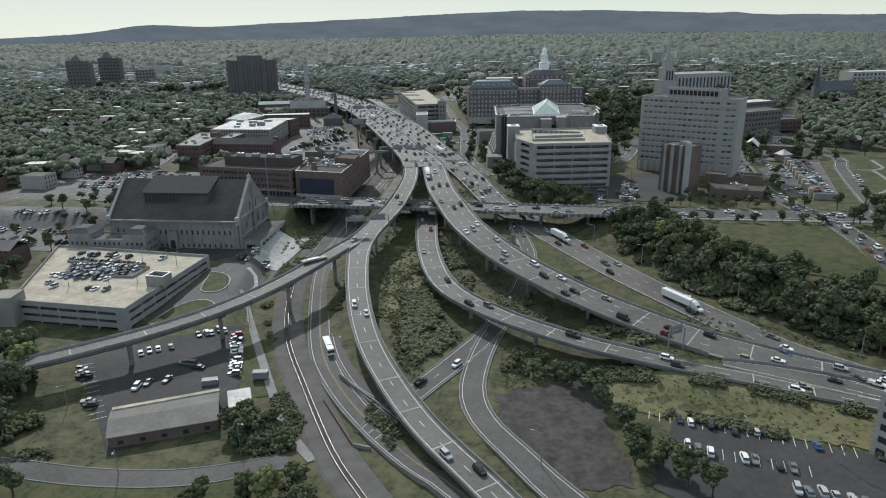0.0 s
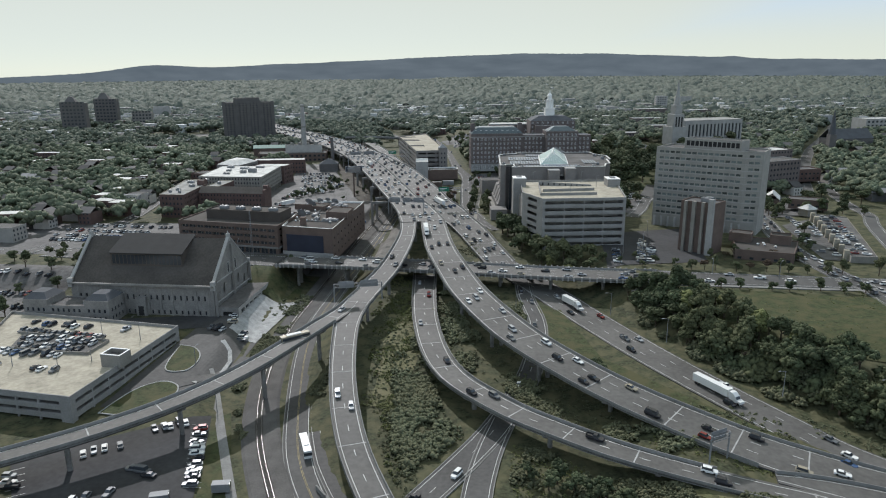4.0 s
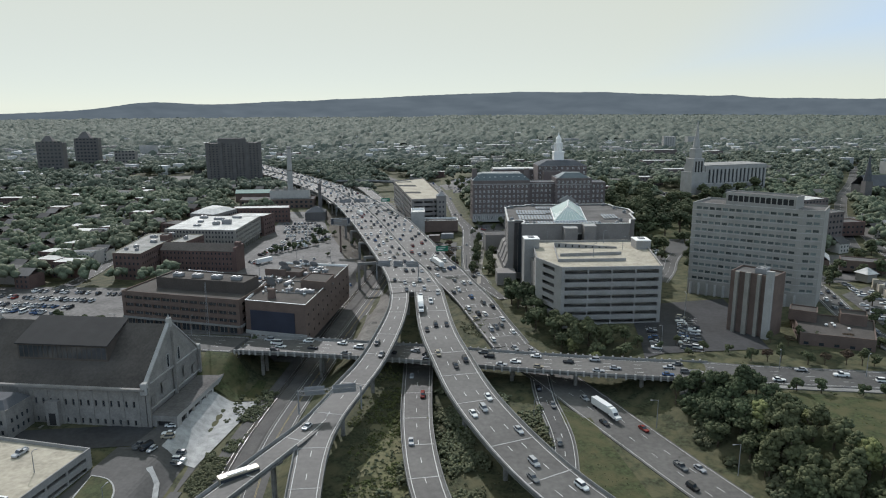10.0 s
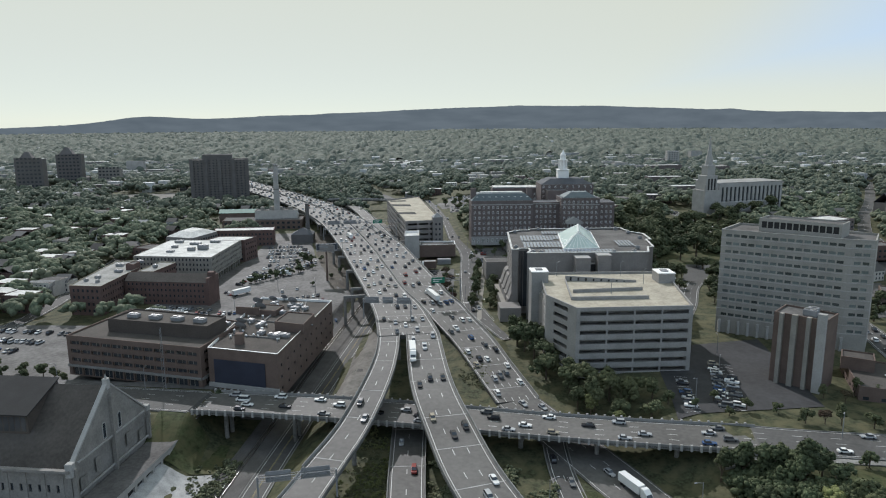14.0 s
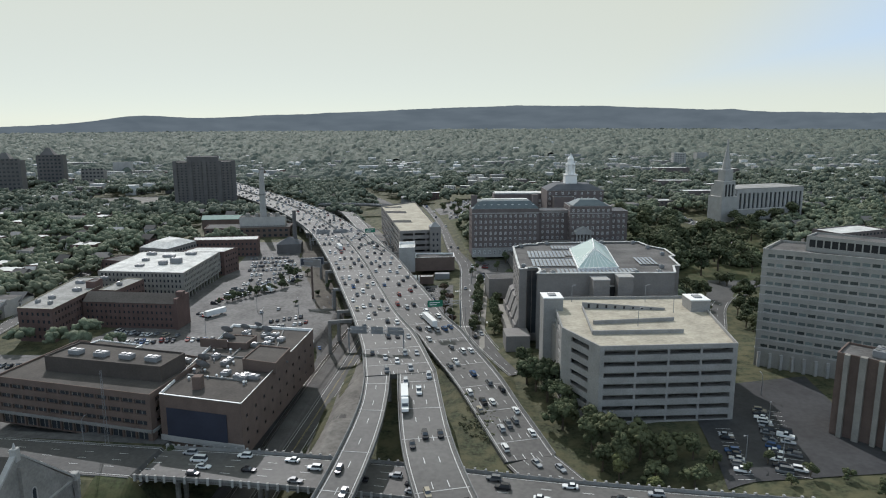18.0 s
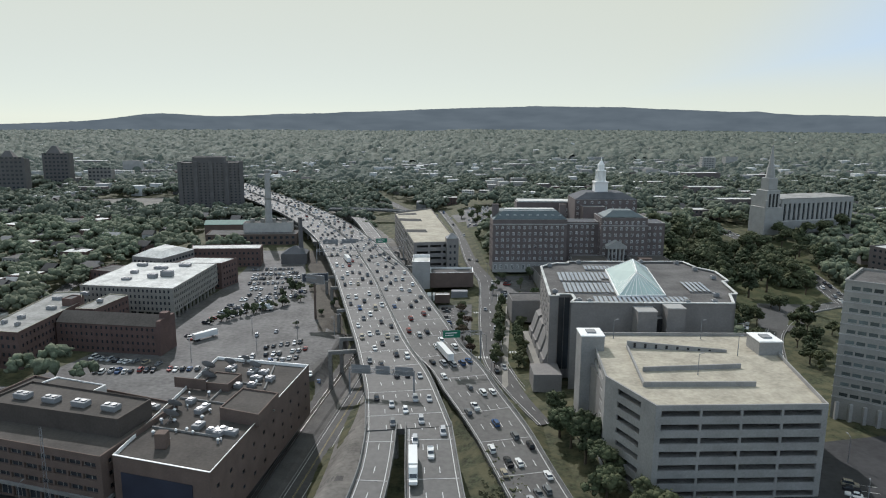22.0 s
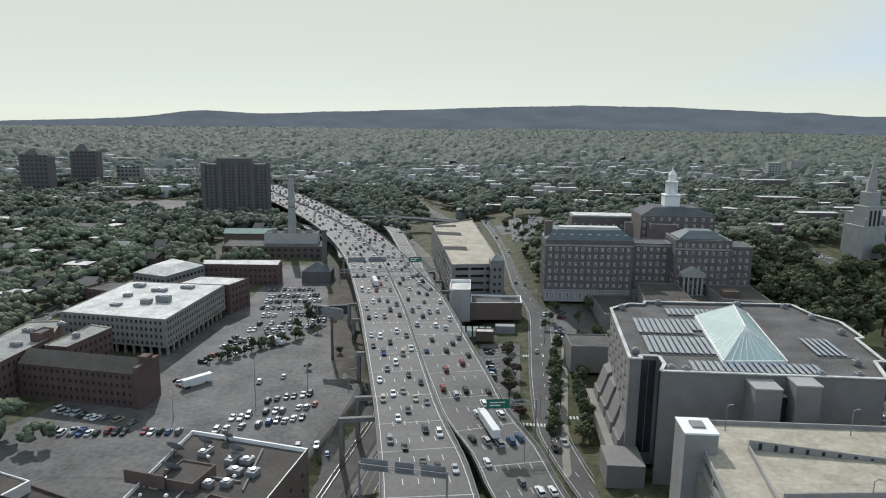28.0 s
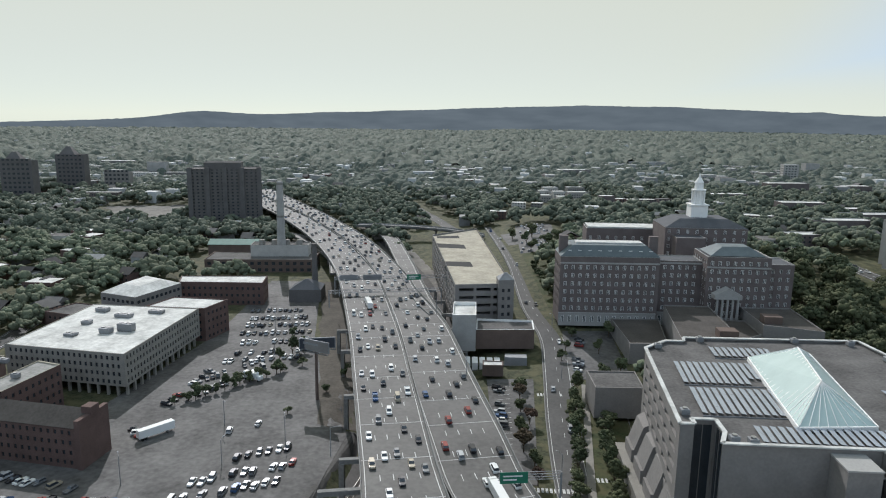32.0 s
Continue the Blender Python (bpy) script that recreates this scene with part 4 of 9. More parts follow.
def lamp_post(x, y, z, h=11.0, az=0.0, arm=2.4, label="tall grey steel street lamp with a single arm"):
    root = thing("street_lamp", pose(x, y, z, 0, 0, az), label, "street lamp", "street lamps")
    part("pole", cyl(0, 0, -0.3, h, 0.16, 0.09, 8), M["galv"], root)
    bm = bmesh.new()
    add_beam(bm, (0, 0, h - 0.2), (arm, 0, h + 0.35), 0.12, 0.12)
    part("arm", bm, M["galv"], root)
    part("lantern", box(arm - 0.1, arm + 0.9, -0.22, 0.22, h + 0.25, h + 0.45, 0.05), M["galv"], root)


def gantry(p, q, z, h, signs, label, ends=(0, 1)):
    """A truss across the carriageway with sign panels: (from, to as shares of its length, green or seen from behind)."""
    root = thing("sign_gantry", pose(0, 0, 0), label, "sign gantry")
    P, Q = Vector((*p, z)), Vector((*q, z))
    d = (Q - P)
    for e in [(P, Q)[k] for k in ends]:
        bm = bmesh.new()
        add_cyl(bm, e.x, e.y, z - 1.0, z + h + 1.6, 0.28, n=8)
        part("post", bm, M["galv"], root)
    bm = bmesh.new()
    for zz, off in ((h, 0.6), (h + 1.5, 0.6), (h, -0.6), (h + 1.5, -0.6)):
        o = Vector((-d.y, d.x, 0)).normalized() * off
        add_beam(bm, P + o + Vector((0, 0, zz)), Q + o + Vector((0, 0, zz)), 0.14, 0.14)
    n = int(d.length / 1.8)
    for i in range(n):
        for off in (0.6, -0.6):
            o = Vector((-d.y, d.x, 0)).normalized() * off
            add_beam(bm, P + d * (i / n) + o + Vector((0, 0, h + (1.5 if i % 2 else 0))), P + d * ((i + 1) / n) + o + Vector((0, 0, h + (0 if i % 2 else 1.5))), 0.08, 0.08)
    part("truss", bm, M["galv"], root)
    ang = math.degrees(math.atan2(d.y, d.x))
    for a, b, kind in signs:
        w = d.length * (b - a)
        board = part("sign_panel", box(0, w, -0.06, 0.06, 0, 3.2, 0.03), M["sign"] if kind == "green" else M["galv"], root, "green sign panel" if kind == "green" else "bare back of a sign panel")
        board.matrix_basis = Matrix.Translation(P + d * a + Vector((0, 0, h - 0.8))) @ Matrix.Rotation(radians(ang), 4, "Z") @ Matrix.Translation((0, -0.9 if kind == "green" else 0.9, 0))
        if kind == "green":
            for k in range(2):
                bar = part("lettering", box(w * 0.12, w * (0.8 - 0.2 * k), -0.08, -0.065, 1.9 - k * 1.0, 2.3 - k * 1.0), M["white"], board, "unreadable white lettering")
    return root


def stripes(name, label, cells, parent=None):
    """White bay lines: (x0, y0, x1, y1) each."""
    verts, faces = [], []
    for x0, y0, x1, y1 in cells:
        d = Vector((x1 - x0, y1 - y0, 0)).normalized()
        s = Vector((-d.y, d.x, 0)) * 0.09
        b = len(verts)
        for x, y, k in ((x0, y0, -1), (x1, y1, -1), (x1, y1, 1), (x0, y0, 1)):
            p = Vector((x, y, ground(x, y) + 0.30)) + s * k
            verts.append(p)
        faces.append((b, b + 1, b + 2, b + 3))
    return tagged(raw(name, verts, faces, M["paint"]), label, "marking", kind="structure")


# ---- foreground garage ----
def garage_roof_things():
    z = -2.5
    box_root = thing("stair_tower", pose(-121, 281, z, 0, 0, -13), "open concrete stair tower with a white rim", "stair tower")
    for x0, x1, y0, y1 in ((-4.2, 4.2, -3.2, -2.7), (-4.2, 4.2, 2.7, 3.2), (-4.2, -3.7, -2.7, 2.7), (3.7, 4.2, -2.7, 2.7)):
        part("wall", box(x0, x1, y0, y1, 0.0, 5.0), M["tan"], box_root)
        part("rim", box(x0, x1, y0, y1, 5.0, 5.25), M["white"], box_root)
    part("floor", box(-3.7, 3.7, -2.7, 2.7, 3.4, 3.6), M["gravel_roof"], box_root)
    court = thing("ramp_court", pose(0, 0, 0), "sunken ramp court with low concrete walls on the garage roof", "ramp")
    for p, q in (((-176, 313), (-134, 303)), ((-134, 303), (-136.5, 290)), ((-136.5, 290), (-150, 292)), ((-172, 297), (-150, 292))):
        bm = bmesh.new()
        add_beam(bm, (*p, z + 0.6), (*q, z + 0.6), 0.3, 1.2)
        part("wall", bm, M["tan"], court)
    part("ramp", prism([(-172, 298), (-137, 290.5), (-135, 302), (-175, 312)], z + 0.004, z + 0.06), M["asphalt"], court, "dark ramp surface")
    for x, y in ((-160, 280), (-140, 275), (-132, 284), (-165, 300), (-140, 310), (-122, 305)):
        lamp_post(x, y, z, 7.0, 40, 0.6, "slim grey lamp post on the garage roof")
    part("wall", box(-181, -172, 258, 268, -13, 1.5), M["tan"], thing("stair_tower", pose(0, 0, 0), "low concrete stair block at the garage corner", "stair tower"))


# ---- the armory hall ----
def armory():
    u, v = Vector((0.9925, -0.122, 0)), Vector((0.122, 0.9925, 0))
    o = Vector((-173.5, 352.0, 0))                       # front left corner

    def P(a, b):
        w = o + u * a + v * b
        return (w.x, w.y)
    L, D, ze, zr, z0 = 71.0, 42.0, 8.0, 26.0, -9.0
    root = thing("armory_hall", pose(0, 0, 0), "weathered stone drill hall with a steep dark roof", "hall")
    poly = [P(0, 0), P(L, 0), P(L, D), P(0, D)]
    for i in (0, 1, 2, 3):
        p, q = poly[i], poly[(i + 1) % 4]
        ln = math.dist(p, q)
        facade(root, p, q, z0, ze, [(z0 + 2.6, z0 + 4.6), (z0 + 9.6, z0 + 12.0)] if i == 0 else [], bays(ln, 2.95, 0.9, 3) if i == 0 else [], M["armory"], 0.5)
    for k in (0, 1):
        base, tip = (P(0, 0), P(0, D)) if k == 0 else (P(L, 0), P(L, D))
        a, b = Vector((*base, ze)), Vector((*tip, ze))
        c = (a + b) / 2 + Vector((0, 0, zr - ze + 0.9))
        off = u * (-0.6 if k == 0 else 0.6)
        inn = u * (0.6 if k == 0 else -0.6)
        vs = [a + off, b + off, c + off, a + inn, b + inn, c + inn]
        raw("gable", vs, [(0, 1, 2) if k else (2, 1, 0), (5, 4, 3), (0, 2, 5, 3), (2, 1, 4, 5)], M["armory"], root)
        bm = bmesh.new()
        add_box(bm, c.x - 0.9, c.x + 0.9, c.y - 0.9, c.y + 0.9, c.z - 2.0, c.z + 1.6, 0.15)
        add_cyl(bm, c.x, c.y, c.z + 1.5, c.z + 3.0, 0.5, 0.1, 8)
        part("finial", bm, M["limestone"], root)
    # arched windows of the gable end
    for s in (-4.2, 4.2):
        w = Vector((*P(L, D / 2 + s), 0)) + u * 0.62
        bm = bmesh.new()
        pts = [(-0.9, 10.0), (0.9, 10.0)] + [(0.9 * math.cos(t), 14.5 + 0.9 * math.sin(t)) for t in [math.pi * i / 8 for i in range(9)]]
        bm.faces.new([bm.verts.new(w + v * a + Vector((0, 0, b))) for a, b in pts])
        part("arched_window", bm, M["glass"], root)
        bm = bmesh.new()
        for (a, b), (c, d) in zip(pts, pts[1:] + pts[:1]):
            add_beam(bm, w + v * a + Vector((0, 0, b)), w + v * c + Vector((0, 0, d)), 0.3, 0.3)
        part("arched_frame", bm, M["limestone"], root)
    for s in (-20.4, 0.0, 20.4):
        w = Vector((*P(L, D / 2 + s), 0)) + u * 0.9
        zt = ze + (zr - ze) * (1 - abs(s) / (D / 2)) * 0.86
        bm = bmesh.new()
        add_prism(bm, [(w.x - 0.6, w.y - 0.6), (w.x + 0.6, w.y - 0.6), (w.x + 0.6, w.y + 0.6), (w.x - 0.6, w.y + 0.6)], z0, zt)
        part("buttress", bm, M["armory"], root)
    for k in range(12):
        w = Vector((*P(3 + k * 5.9, 0.35), 0))
        bm = bmesh.new()
        add_prism(bm, [(w.x - 0.6, w.y - 0.6), (w.x + 0.6, w.y - 0.6), (w.x + 0.6, w.y + 0.6), (w.x - 0.6, w.y + 0.6)], z0, ze - 1.2)
        part("buttress", bm, M["armory"], root)
    gable_roof(root, [P(0.6, 0), P(L - 0.6, 0), P(L - 0.6, D), P(0.6, D)], ze, zr - ze, M["brown_roof"], 0.0)
    bm = bmesh.new()
    a, b = P(-0.5, -0.9), P(L + 0.5, -0.9)
    add_beam(bm, (*a, ze + 0.1), (*b, ze + 0.1), 1.4, 0.8)
    part("cornice", bm, M["armory"], root)
    porch = [P(33, -2.2), P(38, -2.2), P(38, 0), P(33, 0)]
    part("entrance_bay", prism(porch, z0, z0 + 11.5), M["armory"], root, "projecting stone entrance bay")
    part("entrance_door", prism([P(34.2, -2.3), P(36.8, -2.3), P(36.8, -2.22), P(34.2, -2.22)], z0 + 2.4, z0 + 7), M["dark"], root)
    for k in range(6):
        part("entrance_step", prism([P(31 - k * 0.9, -4.4), P(31.9 - k * 0.9, -4.4), P(31.9 - k * 0.9, -2.3), P(31 - k * 0.9, -2.3)], z0 - 1, z0 + 2.2 - k * 0.36), M["dark_concrete"], root)
    # raised monitor on the front slope
    k0, k1 = 17.0, 53.0
    rise = (zr - ze) / (D / 2)
    zf = ze + 8.0 * rise
    vs = []
    for a in (k0, k1):
        for b, z in ((8.0, zf - 0.3), (8.0, zf + 6.2), (D / 2 + 2.0, zr + 0.9), (D / 2 + 2.0, zr - 2.0)):
            vs.append((*P(a, b), z))
    raw("monitor", vs, [(0, 4, 5, 1), (0, 1, 2, 3), (7, 6, 5, 4)], M["dark_panel"], root, "raised dark roof monitor")
    lid = [(*P(a, b), z + e) for e in (0.02, 0.4) for a, b, z in ((k0 - 0.6, 7.2, zf + 6.0), (k1 + 0.6, 7.2, zf + 6.0), (k1 + 0.6, D / 2 + 2.2, zr + 0.95), (k0 - 0.6, D / 2 + 2.2, zr + 0.95))]
    raw("monitor_roof", lid, [(4, 5, 6, 7), (3, 2, 1, 0), (0, 1, 5, 4), (1, 2, 6, 5), (2, 3, 7, 6), (3, 0, 4, 7)], M["dark"], root, "flat dark monitor roof")
    for i in range(18):
        vs = [(*P(k0 + 0.6 + i * 1.95 + e, 7.94), z) for e, z in ((0, zf + 0.8), (1.6, zf + 0.8), (1.6, zf + 5.4), (0, zf + 5.4))]
        raw("monitor_window", vs, [(0, 1, 2, 3)], M["glass"], root)
    # pale copings down both gables, a band across the gable end and corner pinnacles
    for a in (0.0, L):
        for b0, b1 in ((0.0, D / 2), (D, D / 2)):
            bm = bmesh.new()
            add_beam(bm, (*P(a, b0), ze + 1.0), (*P(a, b1), zr + 1.2), 1.5, 0.5)
            part("gable_coping", bm, M["limestone"], root, "pale stone gable coping")
        for b0 in (0.0, D):
            w = P(a, b0)
            part("pinnacle", box(w[0] - 1.1, w[0] + 1.1, w[1] - 1.1, w[1] + 1.1, ze - 2.0, ze + 2.4, 0.2), M["limestone"], root)
    for z in (-0.5, 9.2):
        bm = bmesh.new()
        add_beam(bm, (*P(L + 0.75, 1.0 if z < 0 else 2.6), z), (*P(L + 0.75, D - (1.0 if z < 0 else 2.6)), z), 0.5, 0.5)
        part("string_course", bm, M["limestone"], root)
    for b0, b1, h in ((3.0, 6.5, 1.6), (11, 14, 4), (D - 14, D - 11, 4), (D - 6.5, D - 3, 1.6)):
        bm = bmesh.new()
        w0, w1 = P(L + 0.66, b0), P(L + 0.66, b1)
        add_beam(bm, (*w0, h), (*w1, h), 0.16, 4.4)
        part("recessed_panel", bm, M["dark_concrete"], root)
    # drive-in annex along the gable end
    ax = thing("loading_annex", pose(0, 0, 0), "low concrete annex with large door openings", "annex")
    pa = [P(L + 0.7, 1), P(L + 11, 1), P(L + 11, D + 2), P(L + 0.7, D + 2)]
    facade(ax, pa[0], pa[1], z0, z0 + 6.5, [(z0 + 0.6, z0 + 4.4)], [(2.5, 8)], M["armory"], 0.8, pane="dark")
    facade(ax, pa[1], pa[2], z0, z0 + 6.5, [(z0 + 0.6, z0 + 4.6)], bays(43, 5.4, 4.0, 1.5), M["limestone"], 0.8, pane="dark")
    facade(ax, pa[2], pa[3], z0, z0 + 6.5, [], [], M["armory"])
    bm = bmesh.new()
    bm.faces.new([bm.verts.new((x, y, z0 + 6.5)) for x, y in pa])
    part("roof", bm, M["gravel_roof"], ax)
    # head house with pavilions in front
    for i, (a, w, h) in enumerate(((-15, 12, 15), (-3, 18, 12.5), (15, 12, 15))):
        po = [P(a, -14), P(a + w, -14), P(a + w, -0.8), P(a, -0.8)]
        hh = block("head_house", "pale stone head house with small windows", "hall", po, z0 - 2, z0 + h - 2, 3, 1.0, 3.7, 1.0, 2.7, 2.6, 1.1, "armory", "gravel_roof", 0.5, plain=(2,))
        if i != 1:
            hip_roof(hh, po, z0 + h - 2, 2.6, 3.0, M["slate"], "mansard")


def rail_barriers(line, share=1.0, h=0.9, name="retaining_wall", label="weathered concrete wall beside the busway", a=0, b=None):
    sub = line[a:b]
    root = thing(name, pose(0, 0, 0), label, "wall", kind="structure")
    pr = [(share, 0.4 * share, -1.5), (share, 0.4 * share, h), (share, 0.8 * share, h), (share, 0.8 * share, -1.5)]
    v, f = sweep(sub, pr if share < 0 else pr[::-1])
    raw("wall", v, f, M["concrete"], root)


garage_roof_things()
armory()
rail_barriers(bus_line, 1, 1.0, a=0, b=40)
rail_barriers(bus_line, -1, 1.0, a=0, b=50)
rail_barriers(split_line, 1, 0.9, a=14)

# low depot in the foreground with its yard sheds
depot = [(-96, 172.5), (-67, 181), (-71.5, 197.5), (-101, 187)]
dp = block("depot_building", "low brick depot with a shallow grey roof", "depot", depot, -13, -8.4, 1, 0.4, 4.0, 1.0, 2.4, 6.0, 1.6, "brown_brick", "gravel_roof", 0.0)
gable_roof(dp, depot, -8.4, 1.3, M["depot_roof"], 0.5, "pitched_roof")
bm = bmesh.new()
add_beam(bm, (-71.2, 198.0, -8.1), (-101.2, 187.4, -8.1), 1.6, 0.5)
part("roof_edge", bm, M["pale_deck"], dp, "pale roof edge")
shed = thing("yard_shed", pose(-63.5, 193.5, -12.5, 0, 0, 18), "open yard shed with a pale ribbed metal roof", "shed")
for x in (-3, 3):
    for y in (-4.5, 0, 4.5):
        part("post", box(x - 0.12, x + 0.12, y - 0.12, y + 0.12, -0.2, 4.2), M["steel"], shed)
bm = bmesh.new()
for i in range(14):
    add_box(bm, -3.6 + i * 0.52, -3.6 + i * 0.52 + 0.4, -5.4, 5.4, 4.2, 4.34)
add_box(bm, -3.6, 3.65, -5.4, 5.4, 4.1, 4.2)
part("roof", bm, M["white_roof"], shed)
for x, y, a in ((-78, 209, 12), (-62, 214, 5)):
    root = thing("container", pose(x, y, -12.5, 0, 0, a), "pale grey steel storage container", "container")
    part("body", box(-2.6, 2.6, -1.3, 1.3, 0, 2.6, 0.05), M["galv"], root)
    part("door", box(2.605, 2.66, -1.15, 1.15, 0.1, 2.5), M["steel"], root)

# ---- brick offices beyond the cross street ----
block("brick_office_building", "brown brick office building with ribbon windows and an arcade", "office building", [(-152, 437.5), (-89.3, 419), (-82, 455), (-142, 478)], 2.0, 19.5, 3, 1.2, 3.9, 1.0, 2.3, 5.2, 4.6, "brown_brick", "brown_roof", 0.6, plain=(2,), cap="brown_brick", levels=[(2.2, 5.8), (8.1, 9.8), (11.9, 13.6), (15.7, 17.3)], depth=0.8, frame=M["tan"])
for p, q in (((-152.1, 437.1), (-89.4, 418.6)), ((-88.9, 418.8), (-81.6, 454.8))):
    bm = bmesh.new()
    add_beam(bm, (*p, 6.4), (*q, 6.4), 0.5, 1.0)
    part("stone_band", bm, M["concrete"], thing("stone_band", pose(0, 0, 0), "pale concrete band above the arcade", "band"))
wing = block("brick_office_building", "dark brick office wing crowded with rooftop plant", "office building", [(-87, 421), (-57, 412), (-47, 492), (-84, 500)], -0.5, 19.0, 3, 1.6, 4.8, 1.6, 3.0, 8.0, 1.8, "brown_brick", "brown_roof", 1.0, plain=(0, 2, 3), cap="white")
part("stone_base", prism([(-87.2, 420.6), (-57.1, 411.5), (-56.6, 411.8), (-56.8, 412.2), (-86.9, 421.2)], 2.6, 4.6), M["limestone"], wing, "pale stone band at the foot of the wing")
part("blue_panel", prism([(-84.5, 419.9), (-62.5, 413.3), (-62.4, 413.5), (-84.4, 420.1)], 4.5, 14.5), M["navy"], wing, "dark blue-grey blind panel")
block("brick_penthouse", "dark brown brick penthouse storey on the office roof", "penthouse", [(-137, 444), (-90, 431.5), (-86.5, 446), (-132, 460)], 18.7, 24.6, 0, wall="dark_panel", roof="brown_roof", parapet=0.5)
block("brick_penthouse", "brick plant room on the office roof", "penthouse", [(-65.5, 446), (-52, 441), (-50, 458), (-63, 462)], 18.0, 22.0, 0, wall="brown_brick", roof="brown_roof", parapet=0.4)
block("brick_penthouse", "low brick plant room with a flat roof", "penthouse", [(-80, 470), (-70, 468), (-68, 478), (-78, 480)], 18.0, 20.6, 0, wall="brown_brick", roof="brown_roof", parapet=0.3)
block("white_penthouse", "white painted plant room with a flat roof", "penthouse", [(-134, 462), (-112, 456), (-109.5, 464), (-130, 471)], 18.6, 21.8, 0, wall="siding", roof="brown_roof", parapet=0.3, cap="white")
tw = thing("roof_stack", pose(-76, 428, 18), "square brick stack on the office roof", "stack")
part("shaft", box(-1.6, 1.6, -1.6, 1.6, 0, 4.6, 0.1), M["brown_brick"], tw)
for i in range(4):
    roof_unit(-127 + i * 10.5, 447.5 - i * 2.8, 24.1, 5.0, 3.2, 1.8, -16, "brown louvred hood with a pale top on the penthouse")
for x, y, w in ((-70, 440, 4), (-62, 436, 5), (-73, 452, 6), (-79, 458, 3), (-66, 484, 4), (-58, 478, 3.5), (-75, 488, 4.5)):
    roof_unit(x, y, 18.1, w, 2.6, 1.6, 76)
for x, y, r in ((-83, 486, 2.6), (-76.5, 491, 2.2), (-80, 444, 2.6), (-66, 487, 2.4), (-82, 452, 2.4), (-79, 475, 2.8), (-72, 496, 1.8)):
    dish(x, y, 18.1, r, 170)
random.seed(4)
for i in range(26):
    vent(random.uniform(-83, -58), random.uniform(425, 488), 18.1, random.uniform(0.35, 0.7), random.uniform(0.6, 1.3))
for p, q in (((-84, 462), (-50, 452.5)), ((-60, 492), (-58, 470)), ((-84, 440), (-62, 434)), ((-74, 452), (-72, 474)), ((-82, 478), (-60, 474))):
    bm = bmesh.new()
    add_beam(bm, (*p, 18.35), (*q, 18.35), 0.5, 0.6)
    part("ledge", bm, M["concrete"], thing("roof_ledge", pose(0, 0, 0), "pale raised ledge across the gravel roof", "roof ledge", "roof ledges"))
for x, y, w in ((-66, 486, 3.4), (-62, 484, 3.4), (-63, 478.5, 4.2), (-67.5, 471.5, 2.6), (-63, 472.3, 2.8), (-64, 436.5, 4.6), (-59, 436, 4.2), (-93, 451, 4), (-88.5, 451.5, 4)):
    roof_unit(x, y, 18.1 if x > -85 else 18.9, w, 2.4, 1.5, -14, "white louvred air handler on the roof")
sign_wall = thing("screen_wall", pose(-83.5, 470, 18.0, 0, 0, -12), "brown louvred screen wall on the roof", "screen")
part("panel", box(-6, 6, -0.2, 0.2, 0.4, 4.0), M["brown_brick"], sign_wall)
for x in (-5.5, 0, 5.5):
    part("strut", box(x - 0.1, x + 0.1, 0.2, 1.6, 0, 3.0), M["steel"], sign_wall)
mast = thing("lattice_mast", pose(-104, 418, 2.5), "tall thin lattice radio mast", "mast")
bm = bmesh.new()
for x, y in ((-0.6, -0.5), (0.6, -0.5), (0, 0.6)):
    add_beam(bm, (x, y, 0), (x * 0.4, y * 0.4, 26), 0.1, 0.1)
for k in range(20):
    s = 1 - 0.6 * k / 20
    add_beam(bm, (-0.6 * s, -0.5 * s, k * 1.3), (0.6 * s, -0.5 * s, k * 1.3 + 1.3), 0.06, 0.06)
    add_beam(bm, (0.6 * s, -0.5 * s, k * 1.3), (0, 0.6 * s, k * 1.3 + 1.3), 0.06, 0.06)
part("lattice", bm, M["galv"], mast)

# ---- seven-level garage: stair towers, ramp court ----
for x, y, w, d, z in ((51.5, 474, 8, 9, 36.6), (111.6, 471.0, 7.9, 10, 36.0)):
    st = thing("stair_tower", pose(x, y, 0), "pale concrete stair tower with a white roof", "stair tower")
    part("shaft", box(0, w, 0, d, 2.0, z), M["garage_wall"], st)
    part("roof_rim", box(-0.2, w + 0.2, -0.2, d + 0.2, z, z + 0.5, 0.1), M["white"], st)
    part("plant_box", box(w * 0.3, w * 0.7, d * 0.3, d * 0.7, z + 0.5, z + 1.0), M["galv"], st)
part("wall", box(55, 58.5, 452, 474, 2.0, 27.0), M["taupe"], thing("stair_wing", pose(0, 0, 0), "dark recessed stair wing of the garage", "stair wing"))
rc = thing("ramp_court", pose(0, 0, 0), "sunken ramp between concrete walls in the garage roof", "ramp")
part("sunken_floor", prism([(68.3, 477), (66.5, 461), (100, 464), (101.7, 473.5)], 31.504, 31.53), M["pale_deck"], rc)
for p, q, h in (((68.3, 477.6), (64.3, 442.4), 1.2), ((67.5, 455), (100.2, 458.7), 1.5), ((64.3, 442.4), (98.4, 443.4), 1.5)):
    bm = bmesh.new()
    add_beam(bm, (*p, 31.5 + h / 2), (*q, 31.5 + h / 2), 0.5, h)
    part("wall", bm, M["garage_wall"], rc)
a, b, dy = (68.3, 477.6), (101.7, 473.5), 0.45
